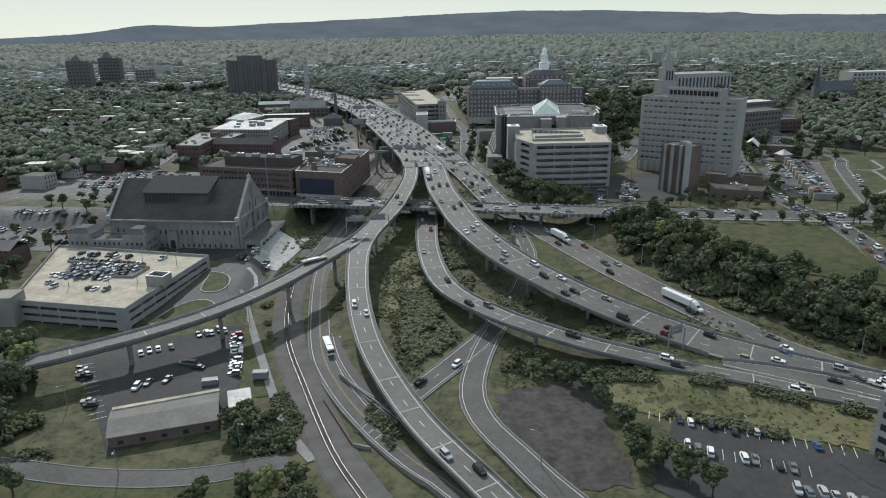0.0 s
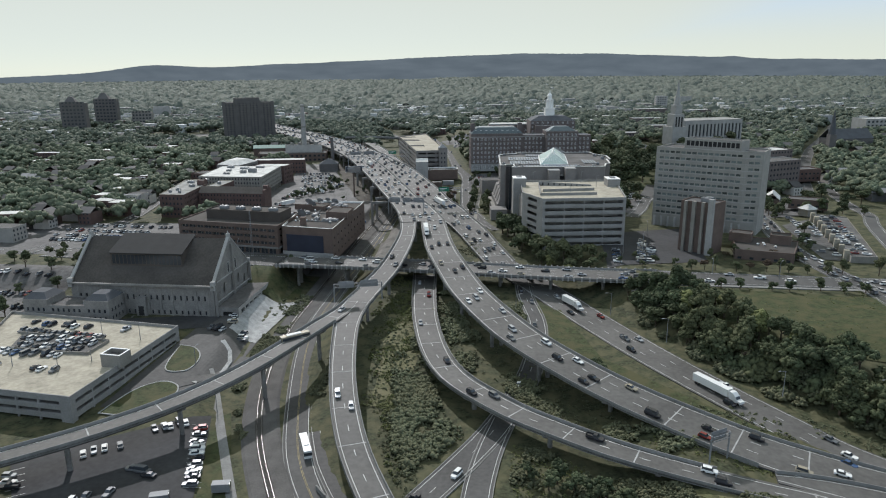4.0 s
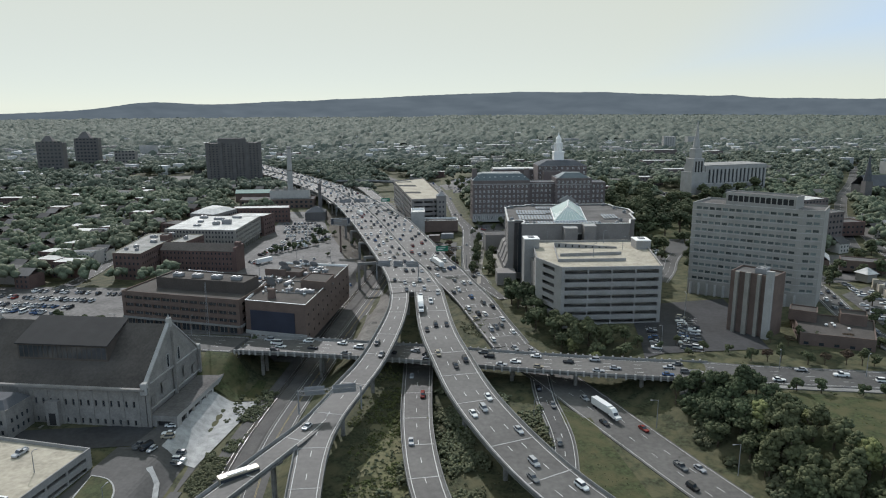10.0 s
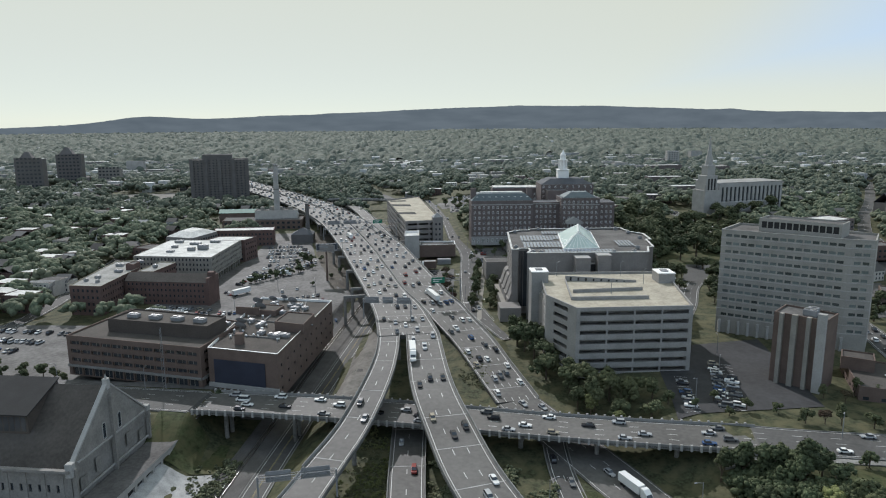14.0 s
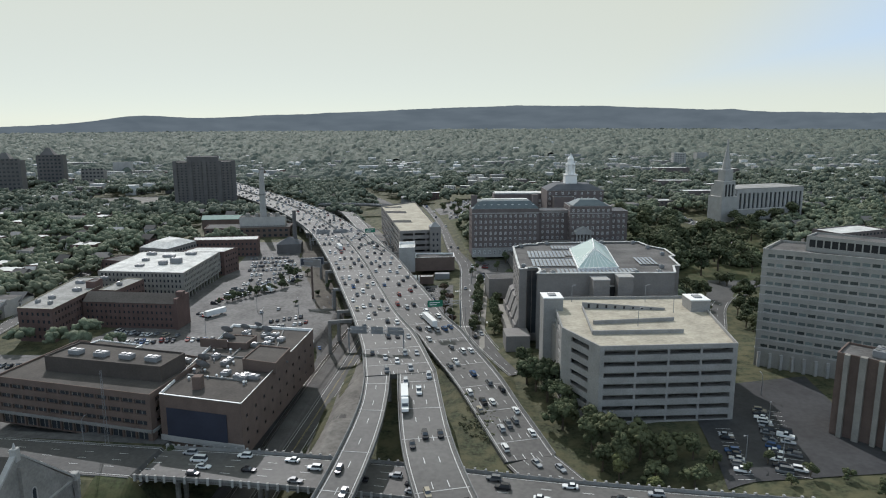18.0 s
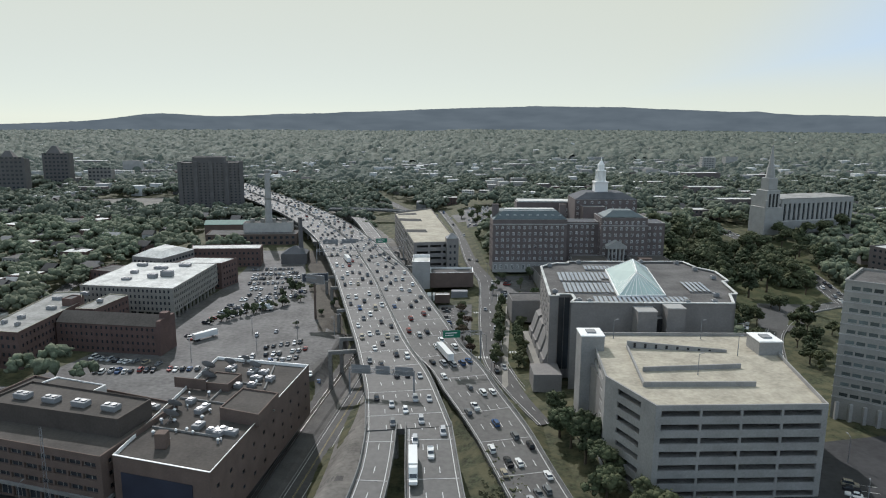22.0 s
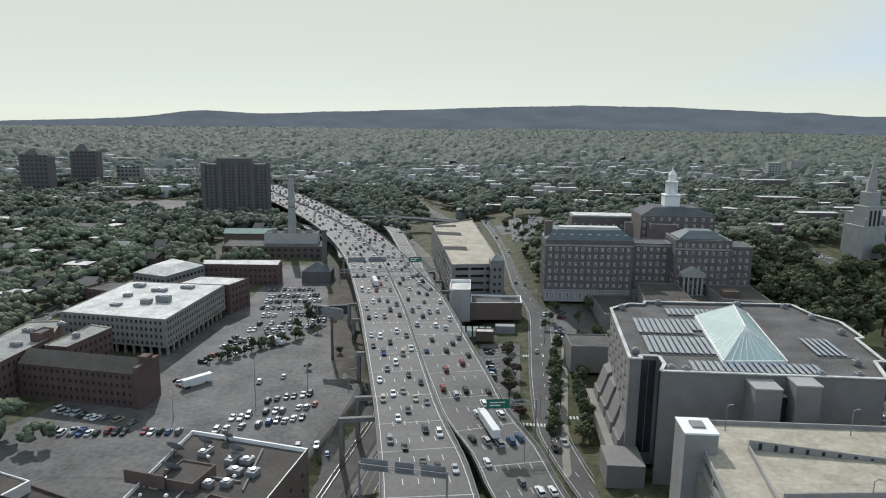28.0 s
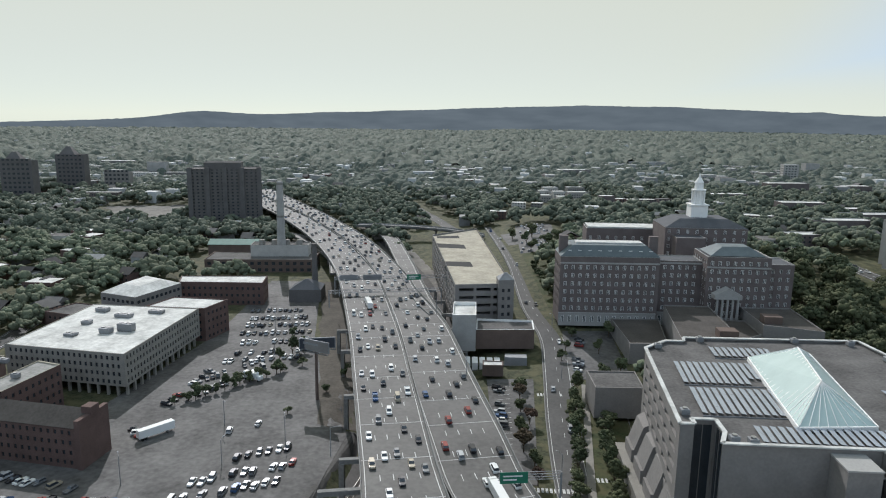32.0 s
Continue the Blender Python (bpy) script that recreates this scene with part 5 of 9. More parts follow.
raw("wall", [(a[0], a[1], 31.5), (b[0], b[1], 31.5), (b[0], b[1], 32.5), (a[0], a[1], 34.1), (a[0], a[1] + dy, 31.5), (b[0], b[1] + dy, 31.5), (b[0], b[1] + dy, 32.5), (a[0], a[1] + dy, 34.1)], [(0, 1, 2, 3), (5, 4, 7, 6), (3, 2, 6, 7), (0, 3, 7, 4), (1, 5, 6, 2)], M["garage_wall"], rc)
# near-black plates on the solid wall stand for shade inside openings
for i in range(8):
    x = 70.5 + i * 3.6
    y = 477.6 - (x - 68.3) * 0.1228
    part("opening", box(x, x + 1.3, y - 0.1, y - 0.04, 31.75, 33.5 - i * 0.18), M["dark"], rc)
for x, y in ((66, 488), (98, 488), (84, 452), (104, 470)):
    lamp_post(x, y, 31.5, 7.0, 0, 0.7, "slim grey lamp post on the garage roof")

# ---- stone offices with the glass pyramid ----
pyr_root = thing("office_building", pose(0, 0, 0), "taupe stone office block with a glass pyramid skylight", "office building")
zp = 38.0
P6 = [(54.5, 511), (119, 511), (123.5, 526), (126.5, 526), (129.5, 549), (132.5, 550), (134, 569), (128, 578), (126, 592), (67, 590), (66, 586), (60, 586), (51.5, 578), (47.5, 521), (51, 521), (51, 524), (57, 524), (57, 517)]
for i in range(len(P6)):
    p, q = P6[i], P6[(i + 1) % len(P6)]
    ln = math.dist(p, q)
    if i == 12:
        facade(pyr_root, p, q, 2, zp + 0.9, storeys(6, 7, 4.3, 1.4, 2.9), bays(ln, 8.5, 7.4, 2), M["taupe"], 1.0)
    elif i in (14, 15, 16):
        facade(pyr_root, p, q, 2, zp + 0.9, [(6.0, zp - 0.6)], bays(ln, 2.4, 2.2, 0.15), M["taupe"], 0.15)
    else:
        facade(pyr_root, p, q, 2, zp + 0.9, [], [], M["taupe"])
bm = bmesh.new()
bm.faces.new([bm.verts.new((x, y, zp)) for x, y in P6])
part("roof", bm, M["gravel_roof"], pyr_root)
cx, cy = 92, 548
for i in range(len(P6)):
    p, q = Vector((*P6[i], zp + 0.95)), Vector((*P6[(i + 1) % len(P6)], zp + 0.95))
    bm = bmesh.new()
    add_beam(bm, p, q, 1.1, 0.35)
    part("coping", bm, M["white_roof"], pyr_root, "pale stone coping")
for x0, x1, y0, y1, z1 in ((79, 86.5, 503, 510.9, 37.2), (90.5, 97.5, 503.5, 510.9, 38.4), (86.8, 90.2, 508.5, 510.9, 33)):
    part("bay", box(x0, x1, y0, y1, 2, z1), M["taupe"] if x0 != 86.8 else M["dark"], pyr_root)
    part("bay_coping", box(x0 - 0.15, x1 + 0.15, y0 - 0.15, y1, z1, z1 + 0.4), M["limestone"], pyr_root)
for y0 in (523, 536, 549, 562):
    bm = bmesh.new()
    add_prism_y(bm, [(45.6, 3), (51.4, 3), (51.4, 19.5), (48.8, 18.0), (46.4, 10.5), (45.6, 10.5)], y0, y0 + 9.5)
    part("side_bay", bm, M["taupe"], pyr_root, "stepped stone side bay")
part("podium", box(40, 51.4, 508, 521, 2, 9.5), M["taupe"], pyr_root)
part("podium", box(43, 51.4, 521.1, 575, 2, 6.5), M["tan"], pyr_root)
block("service_block", "blank taupe service block beside the offices", "office building", [(40, 601), (58, 602), (58, 619), (39, 618)], 3, 15, 0, wall="taupe", roof="gravel_roof", parapet=0.4)
sky_root = thing("skylight", pose(0, 0, 0), "long hipped glass skylight with white bars", "skylight")
B = [Vector(p) for p in ((76, 521, zp + 1.2), (95.5, 523, zp + 1.2), (103, 577, zp + 1.2), (82, 571, zp + 1.2))]
R = [Vector((86, 533, zp + 8.6)), Vector((91.5, 560, zp + 8.6))]
for name, q in (("west_slope", (B[3], B[0], R[0], R[1])), ("south_hip", (B[0], B[1], R[0])), ("east_slope", (B[1], B[2], R[1], R[0])), ("north_hip", (B[2], B[3], R[1]))):
    raw("glass_slope", q, [tuple(range(len(q)))], M["skylight"], sky_root)
bm = bmesh.new()
for a, b in ((0, 1), (1, 2), (2, 3), (3, 0)):
    add_beam(bm, B[a] - Vector((0, 0, 0.6)), B[b] - Vector((0, 0, 0.6)), 0.8, 1.2)
part("curb", bm, M["white"], sky_root)
bm = bmesh.new()
for a, b, c, d in ((B[3], B[0], R[1], R[0]), (B[2], B[1], R[1], R[0])):
    for i in range(19):
        s = i / 18
        add_beam(bm, a.lerp(b, s), c.lerp(d, min(max(s * 1.5 - 0.25, 0), 1)), 0.16, 0.2)
for a, b, c in ((B[0], B[1], R[0]), (B[2], B[3], R[1])):
    for i in range(9):
        add_beam(bm, a.lerp(b, i / 8), c, 0.14, 0.2)
add_beam(bm, R[0], R[1], 0.4, 0.3)
part("glazing_frame", bm, M["white"], sky_root)
# solar panels
sol = bpy.data.meshes.new("solar_panel")
bm = bmesh.new()
add_box(bm, -0.72, 0.72, -2.1, 2.1, 0, 0.05)
for k in range(5):
    add_box(bm, -0.72, 0.72, -2.12 + k * 1.05, -2.06 + k * 1.05, 0.051, 0.07)
bm.to_mesh(sol)
bm.free()
sol.materials.append(M["solar"])
count = 0
for x0, nxp, y0, nyp in ((73, 10, 573, 2), (57, 12, 549.5, 4), (56, 13, 528.5, 4), (65.5, 20, 513.2, 2), (109.5, 5, 531, 4)):
    arr = thing("solar_array", pose(0, 0, 0), "tilted grey-blue solar panels in rows on the roof", "solar array", "solar arrays on the stone offices")
    x1 = x0 + nxp * 1.95
    for j in range(nyp):
        for i in range(nxp - (2 if j == 0 and nyp > 2 and x0 < 60 else 0)):
            ob = new("panel", sol)
            ob.parent = arr
            ob.matrix_basis = pose(x0 + i * 1.95 + j * 0.35, y0 + 2 + j * 4.3, zp + 0.65, 0, 8, -4.6)
    part("rack", box(x0 - 1, x1, y0 - 1, y0 - 0.9, zp, zp + 0.3), M["galv"], arr)
for x, y in ((58, 513.5), (62, 512.6), (101, 512.4), (112, 513), (117, 524), (128, 556), (126, 574), (122, 589), (104, 590), (72, 588.4), (56, 580), (50.5, 528)):
    roof_unit(x, y, zp + 0.1, 2.2, 2.0, 1.7, 5, "small pale rooftop vent box")

# ---- office slab and apartment tower ----
of = block("office_tower", "tan and glass twelve-storey office slab", "office tower", [(145.5, 483), (190, 451.5), (199.5, 448.3), (212, 466), (163, 503)], 3.0, 55.5, 11, 8.0, 3.95, 1.5, 2.9, 3.4, 2.7, "slab_stone", "gravel_roof", 0.9, plain=(2, 3), depth=0.35, pane="pale_glass")
block("office_penthouse", "tan penthouse with dark louvred openings", "penthouse", [(163, 482), (190, 459), (199, 468), (172, 491)], 54.6, 61.0, 1, 0.6, 5.0, 1.2, 4.4, 2.8, 2.3, "slab_stone", "gravel_roof", 0.6, plain=(1, 2), pane="dark")
for k in range(12):
    for p, q in (((145.5, 483), (190, 451.5)), ((190, 451.5), (199.5, 448.3)), ((163, 503), (145.5, 483))):
        bm = bmesh.new()
        z = 11.95 + k * 3.95
        add_beam(bm, (*p, z), (*q, z), 0.5, 0.35)
        part("sill_band", bm, M["limestone"], of, "pale projecting band")
for i in range(13):
    s = i / 12
    x, y = 146.5 + 43 * s, 481.8 - 30.4 * s
    part("ground_pier", box(x - 0.6, x + 0.6, y - 1.2, y - 0.2, 2.5, 10.5), M["limestone"], of)
ap = block("apartment_tower", "brown brick apartment tower with pale window bands", "apartment tower", [(140, 416.5), (153.5, 403), (163.5, 412.5), (150, 427)], 2.5, 33, 9, 1.0, 3.2, 1.0, 2.3, 3.0, 1.3, "brown_brick", "gravel_roof", 0.6, plain=(0, 1, 2))
for x, y, w, h in ((145.4, 410.6, 2.0, 33.4), (152.2, 403.8, 3.0, 35.5), (142, 414.0, 1.5, 33.2), (149.0, 407.0, 1.5, 33.3)):
    c = part("shaft", box(-w / 2, w / 2, -1.3, 0.9, 2, h), M["limestone"] if w > 2 else M["tan"], ap, "pale concrete shaft")
    c.matrix_basis = pose(x, y, 0, 0, 0, -45)
roof_unit(152, 412, 32.4, 5, 3, 2.6, -45, "grey plant box on the apartment roof")
roof_unit(156, 417, 32.4, 4, 3, 2.0, -45, "grey plant box on the apartment roof")
block("community_building", "low brown brick building with a flat roof", "low building", [(164, 396), (191, 385), (207, 412), (176, 428)], 2.5, 9.5, 1, 0.6, 4.0, 1.2, 2.6, 6, 2.0, "brown_brick", "brown_roof", 0.5, plain=(1, 2))
block("community_building", "raised brown brick hall of the low building", "low building", [(169, 416.7), (179, 410.4), (184, 419), (174, 425)], 9.0, 14.0, 0, wall="brown_brick", roof="brown_roof", parapet=0.4)
block("community_building", "raised brown brick hall of the low building", "low building", [(189, 409), (198.5, 404), (203, 412), (193, 417)], 9.0, 14.0, 0, wall="brown_brick", roof="brown_roof", parapet=0.4)
for vx, vy in ((181, 406), (184, 404.5), (185, 408), (188, 400)):
    vent(vx, vy, 9.1, 0.8, 0.7)
deck_wall = block("parking_deck", "raised car park on a stepped tan retaining wall", "parking deck", [(222, 386), (235, 384), (276, 482), (259, 495)], 2, 7.6, 0, wall="tan", roof="old_asphalt", parapet=0.5, cap="tan")
for i in range(9):
    k = (i + 0.5) / 9
    bw = part("wall_pier", box(-1.2, 1.2, -1.6, 1.2, 2, 9.4, 0.1), M["pale_deck"], deck_wall, "pale tan pier of the retaining wall")
    bw.matrix_basis = pose(221 + 37.5 * k, 386.5 + 108 * k, 0, 0, 0, 71)
pav = thing("garden_pavilion", pose(263, 507, 3.5, 0, 0, 20), "small tan pavilion with a pale pyramid roof", "pavilion")
part("wall", box(-4, 4, -4, 4, 0, 5.0), M["tan"], pav)
hip_roof(pav, [(-4.8, -4.8), (4.8, -4.8), (4.8, 4.8), (-4.8, 4.8)], 5.0, 3.4, 4.6, M["white_roof"])
gh = thing("gabled_house", pose(256, 545, 3.5, 0, 0, 62), "brick house with a bright pitched metal roof", "house")
part("wall", box(-9, 9, -5, 5, 0, 6.0), M["brown_brick"], gh)
gable_roof(gh, [(-9, -5), (9, -5), (9, 5), (-9, 5)], 6.0, 4.5, M["white_roof"])
block("school_building", "low dark brick building with a flat roof", "low building", rect(264, 536, -28, 26, 14), 3, 10, 1, 0.6, 4, 1.2, 2.8, 4, 2.0, "brown_brick", "gravel_roof", 0.5, plain=(1, 2))
block("brick_office_building", "dark brick block behind the office slab with a pale coping", "office building", [(268, 602), (317, 624), (310, 644), (261, 622)], 4, 27.5, 5, 1.0, 4.4, 1.0, 2.8, 4.0, 2.0, "rose_brick", "gravel_roof", 0.7, plain=(1, 2), cap="limestone")
block("brick_office_building", "dark brick block with a bright flat roof on the hill", "office building", [(306, 690), (354, 710), (345, 732), (297, 712)], 8, 26, 4, 1.0, 4.2, 1.0, 2.6, 4.0, 2.0, "rose_brick", "white_roof", 0.6, plain=(1, 2))
block("brick_office_building", "low brick annex on the hillside street", "office building", rect(322, 640, 10, 26, 16), 5, 16, 2, 1.0, 4.2, 1.0, 2.6, 4.0, 2.0, "brick", "gravel_roof", 0.6, plain=(1, 2))
block("institute_building", "long pale stone institute with a flat roof", "office building", rect(561, 930, 8, 110, 26), 14, 38, 4, 2.0, 5.2, 1.2, 3.8, 6, 3.2, "limestone", "white_roof", 0.6, plain=(1, 2, 3))
block("corner_building", "pale office block with a grid of windows", "office building", [(121, 163), (141, 128), (172, 148), (152, 182)], -13, 7.5, 5, 0.5, 3.8, 0.9, 3.0, 3.2, 2.5, "limestone", "gravel_roof", 0.6, plain=(1, 2))

# ---- mills and offices on the far side of the car park ----
wb = block("concrete_office_building", "tan concrete office block on pilotis with a white roof", "office building", [(-200, 617), (-145, 610), (-143, 677), (-198, 679)], 4.2, 18.0, 4, 0.0, 3.35, 0.9, 2.6, 2.5, 1.1, "tan", "white_roof", 0.15, plain=(2, 3))
for i in range(12):
    for p, q in (((-199, 617.6), (-145.6, 610.8)), ((-145.6, 610.8), (-143.8, 676))):
        s = (i + 0.2) / 12
        x, y = p[0] + (q[0] - p[0]) * s, p[1] + (q[1] - p[1]) * s
        part("column", box(x - 0.5, x + 0.5, y - 0.5, y + 0.5, -0.3, 4.2), M["tan"], wb)
part("inner_core", prism([(-195, 625), (-152, 620), (-150, 670), (-192, 672)], -0.2, 4.2), M["dark"], wb)
for x, y, w, h in ((-160, 640, 7, 3.4), (-167, 636, 5, 2.4), (-172, 660, 8, 1.6), (-160, 668, 7, 1.5), (-183, 648, 4, 1.6), (-180, 631, 5, 1.2), (-187, 668, 6, 1.8)):
    roof_unit(x, y, 17.9, w, 3.6, h, random.uniform(-8, 4), "dark grey plant unit on the white roof")
block("brick_mill", "red brick mill building with a pale roof", "mill building", [(-172, 680), (-141, 679), (-136, 697), (-166, 699)], 0.0, 17.5, 4, 0.6, 3.9, 1.0, 2.6, 3.2, 1.3, "brick", "white_roof", 0.4, plain=(2, 3))
block("brick_mill", "long red brick mill with a white flat roof", "mill building", [(-183, 741), (-133, 744), (-136, 762), (-188, 756)], 0.5, 15.0, 3, 0.6, 4.2, 1.0, 2.7, 3.2, 1.4, "brick", "white_roof", 0.4, plain=(2, 3))
b4 = block("brick_mill", "brick building with a low pitched white roof", "mill building", [(-214, 712), (-190, 704), (-180, 738), (-205, 750)], 0.5, 15.0, 3, 0.6, 4.4, 1.0, 2.8, 3.4, 2.2, "taupe", "white_roof", 0.2, plain=(2, 3))
hip_roof(b4, [(-214, 712), (-190, 704), (-180, 738), (-205, 750)], 15.05, 3.5, 8, M["white_roof"], "raised_roof")
block("brick_mill", "low red brick workshop in front of the mill", "mill building", [(-232, 690), (-206, 683), (-200, 702), (-226, 708)], 0.5, 10.0, 2, 0.6, 4.2, 1.0, 2.7, 3.4, 1.4, "brick", "gravel_roof", 0.3, plain=(2, 3))
block("brick_mill", "long dark red brick mill with a flat pale roof", "mill building", [(-202, 536.5), (-183, 533.5), (-182, 583), (-192, 606), (-206, 603)], 0.0, 17.3, 4, 0.8, 3.9, 1.0, 2.7, 2.9, 1.3, "brick", "pale_roof", 0.5, plain=(2, 3), cap="pale_deck")
block("brick_mill", "square brick stair block on the mill", "mill building", [(-188, 578), (-182.5, 577), (-182, 585), (-187, 586)], 16.5, 20.6, 0, wall="brick", roof="gravel_roof", parapet=0.3)
block("brick_mill", "narrow brick mill wing with a pale roof", "mill building", [(-179.5, 574), (-169, 572.8), (-165, 600), (-176, 603)], 0.0, 16.8, 4, 0.6, 3.7, 1.0, 2.6, 3.0, 1.2, "brick", "pale_roof", 0.4, plain=(2, 3), cap="pale_deck")
for x, y, w in ((-195, 556, 3), (-190, 572, 4.5), (-197, 590, 5), (-188, 600, 4), (-173, 586, 2.6), (-198, 548, 1.8), (-190, 545, 1.6)):
    roof_unit(x, y, 16.6, w, 2.4, 1.8, -8, "small dark plant unit on the mill roof")
gm_poly = [(-181.6, 560), (-130, 553), (-128.6, 566.5), (-180, 573.5)]
gm = block("brick_mill", "long red brick mill with a dark pitched roof", "mill building", gm_poly, 0.0, 14.0, 4, 0.4, 3.4, 1.0, 2.5, 2.6, 1.0, "brick", "brown_roof", 0.0, plain=(2, 3))
gable_roof(gm, gm_poly, 14.0, 4.2, M["brown_roof"], 0.0, "pitched_roof")
part("gable_end", prism([(-130.2, 552.4), (-128.6, 552.2), (-127.2, 567), (-128.8, 567.2)], 0, 17.0), M["brick"], gm)
part("chimney", prism([(-131, 558.2), (-127.5, 557.8), (-127.1, 561.8), (-130.6, 562.2)], 16.8, 19.4), M["brick"], gm)

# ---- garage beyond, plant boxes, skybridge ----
# flat near-black sheets laid on the roof paint the sunken levels' shade
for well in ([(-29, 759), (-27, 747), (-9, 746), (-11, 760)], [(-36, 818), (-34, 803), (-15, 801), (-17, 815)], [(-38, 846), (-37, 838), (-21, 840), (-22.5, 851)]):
    part("deck_well", prism(well[1:] + well[:1], 27.504, 27.53), M["dark"], thing("deck_well", pose(0, 0, 0), "near-black sheet on the roof in place of a shaded sunken level", "parking deck"))
pv = block("stair_pavilion", "brown corner pavilion with a small hipped roof", "stair tower", [(5, 699), (13, 701), (12, 710), (4, 708)], 5, 31, 5, 2, 4.2, 1.0, 2.8, 3, 1.4, "taupe", "gravel_roof", 0.1, plain=(1, 2))
hip_roof(pv, [(5, 699), (13, 701), (12, 710), (4, 708)], 31.1, 3.2, 4.0, M["galv"])
block("plant_house", "tall white-rimmed concrete plant house with louvres", "plant house", [(-16.5, 664), (-5.5, 665), (-6, 688), (-17, 687)], 5, 22.5, 0, wall="limestone", roof="white_roof", parapet=1.6, cap="white")
block("plant_house", "low brown brick wing with a white coping", "plant house", [(-5.4, 668), (22, 671), (22, 686), (-5.6, 686)], 5, 14.5, 0, wall="brown_brick", roof="gravel_roof", parapet=1.0, cap="white")
block("substation_hut", "low brick hut with a pale roof beside the car park", "hut", [(-2, 640), (7, 640.5), (7, 646), (-2, 646)], 2.5, 7.5, 0, wall="brown_brick", roof="white_roof", parapet=0.3)
for i in range(5):
    root = thing("generator", pose(-9 + i * 3.4, 656, ground(-5, 656) + 0.2, 0, 0, 2), "white louvred generator cabinet", "generator", "generators by the plant house")
    part("cabinet", box(-1.3, 1.3, -4, 4, 0, 3.4, 0.1), M["white"], root)
    part("base", box(-1.5, 1.5, -4.2, 4.2, -0.4, 0.002), M["concrete"], root)
root = thing("chiller", pose(13, 658, ground(13, 658) + 0.2), "pale grey chiller on a concrete pad", "chiller")
part("cabinet", box(-5, 5, -2.5, 2.5, 0, 3.6, 0.1), M["galv"], root)
part("base", box(-5.4, 5.4, -2.9, 2.9, -0.4, 0.002), M["concrete"], root)

# ---- brick head office on the hill ----
def head_office():
    ho = thing("head_office", pose(0, 0, 0), "long red brick colonial head office with a white cupola", "office building")
    zb = 9.0
    def mass(poly, z1, n, plain=(1, 2), first=6.2, pitch=3.7):
        block("", "", "", poly, zb, z1, n, first, 4.25, 1.0, 3.2, pitch, 1.6, "rose_brick", "slate", 0.3, plain=plain, parent=ho, cap="limestone", frame=M["white"])
    mass([(36, 701), (86, 703), (85, 722), (35, 720)], 44.0, 6)
    mass([(86, 707), (108, 707), (108, 722), (86, 722)], 42.0, 6)
    mass([(108, 699), (139, 699), (139, 722), (108, 722)], 46.0, 7)
    mass([(139, 703), (152, 703), (152, 722), (139, 722)], 42.0, 6)
    hip_roof(ho, [(36, 701), (86, 703), (85, 722), (35, 720)], 44.2, 5.5, 5.0, M["copper"], "mansard_roof")
    part("flat_roof", prism([(44, 708), (78, 709), (78, 716), (44, 715)], 49.7, 50.4), M["white_roof"], ho)
    hip_roof(ho, [(110, 701), (137, 701), (137, 720), (110, 720)], 46.2, 4.0, 6.0, M["copper"], "mansard_roof")
    for x0, x1, y0, n in ((36, 85.5, 700.4, 13), (108.2, 138.8, 698.4, 8), (139.2, 151.8, 702.4, 3), (86.2, 107.8, 706.4, 5)):
        tilt = 0.04 if x0 == 36 else 0.0
        facade(ho, (x0, y0), (x1, y0 + tilt * (x1 - x0)), zb - 1, zb + 5.6, [(zb + 1.2, zb + 4.4)], bays(x1 - x0, (x1 - x0) / n, 1.7, 0.8), M["limestone"], 0.3, wall_name="stone_base", frame_mat=M["white"])
        part("stone_ledge", prism([(x0, y0 - 0.25), (x1, y0 + tilt * (x1 - x0) - 0.25), (x1, y0 + tilt * (x1 - x0) + 0.5), (x0, y0 + 0.5)], zb + 5.6, zb + 6.0), M["limestone"], ho)
    for i in range(9):
        d = part("dormer", box(-0.9, 0.9, -1.0, 1.4, 44.4, 47.2), M["white"], ho, "white roof dormer")
        d.matrix_basis = pose(40.5 + i * 5.1, 703.4 + i * 0.2, 0)
        part("dormer_window", box(-0.6, 0.6, -1.06, -1.0, 44.9, 46.7), M["glass"], d)
    for x, y in ((38, 710), (84, 712)):
        part("chimney", box(x - 2.2, x + 2.2, y - 1.5, y + 1.5, 44, 53.5), M["rose_brick"], ho)
    for a, b, y in ((36, 86, 700.7), (86, 108, 706.7), (108, 139, 698.7)):
        part("stone_band", prism([(a, y), (b, y + (2 if a == 36 else 0)), (b, y + 0.3 + (2 if a == 36 else 0)), (a, y + 0.3)], zb + 31.4, zb + 32.2), M["limestone"], ho)
    po = thing("portico", pose(0, 0, 0), "white classical portico with columns and a pediment", "portico")
    for i in range(5):
        part("column", cyl(112.6 + i * 2.5, 693.6, zb + 2, zb + 17, 0.7, 0.6, 12), M["limestone"], po)
    part("entablature", box(111, 124.2, 692.6, 698.6, zb + 17, zb + 19), M["limestone"], po)
    raw("pediment", [(111, 692.6, zb + 19), (124.2, 692.6, zb + 19), (117.6, 692.6, zb + 22.5), (111, 698.6, zb + 19), (124.2, 698.6, zb + 19), (117.6, 698.6, zb + 22.5)], [(0, 1, 2), (5, 4, 3), (0, 2, 5, 3), (2, 1, 4, 5), (0, 3, 4, 1)], M["limestone"], po)
    part("base", box(110.5, 124.7, 691.8, 698.6, zb - 1, zb + 2), M["limestone"], po)
    # rear wings and the cupola
    mass([(60, 782), (112, 782), (112, 800), (60, 800)], 46.0, 6, (1, 2, 3), 8, 5.2)
    mass([(104, 742), (120, 742), (120, 800), (104, 800)], 48.0, 0)
    mass([(100, 752), (146, 752), (146, 782), (100, 782)], 52.0, 4, (1, 2, 3), 26, 5.2)
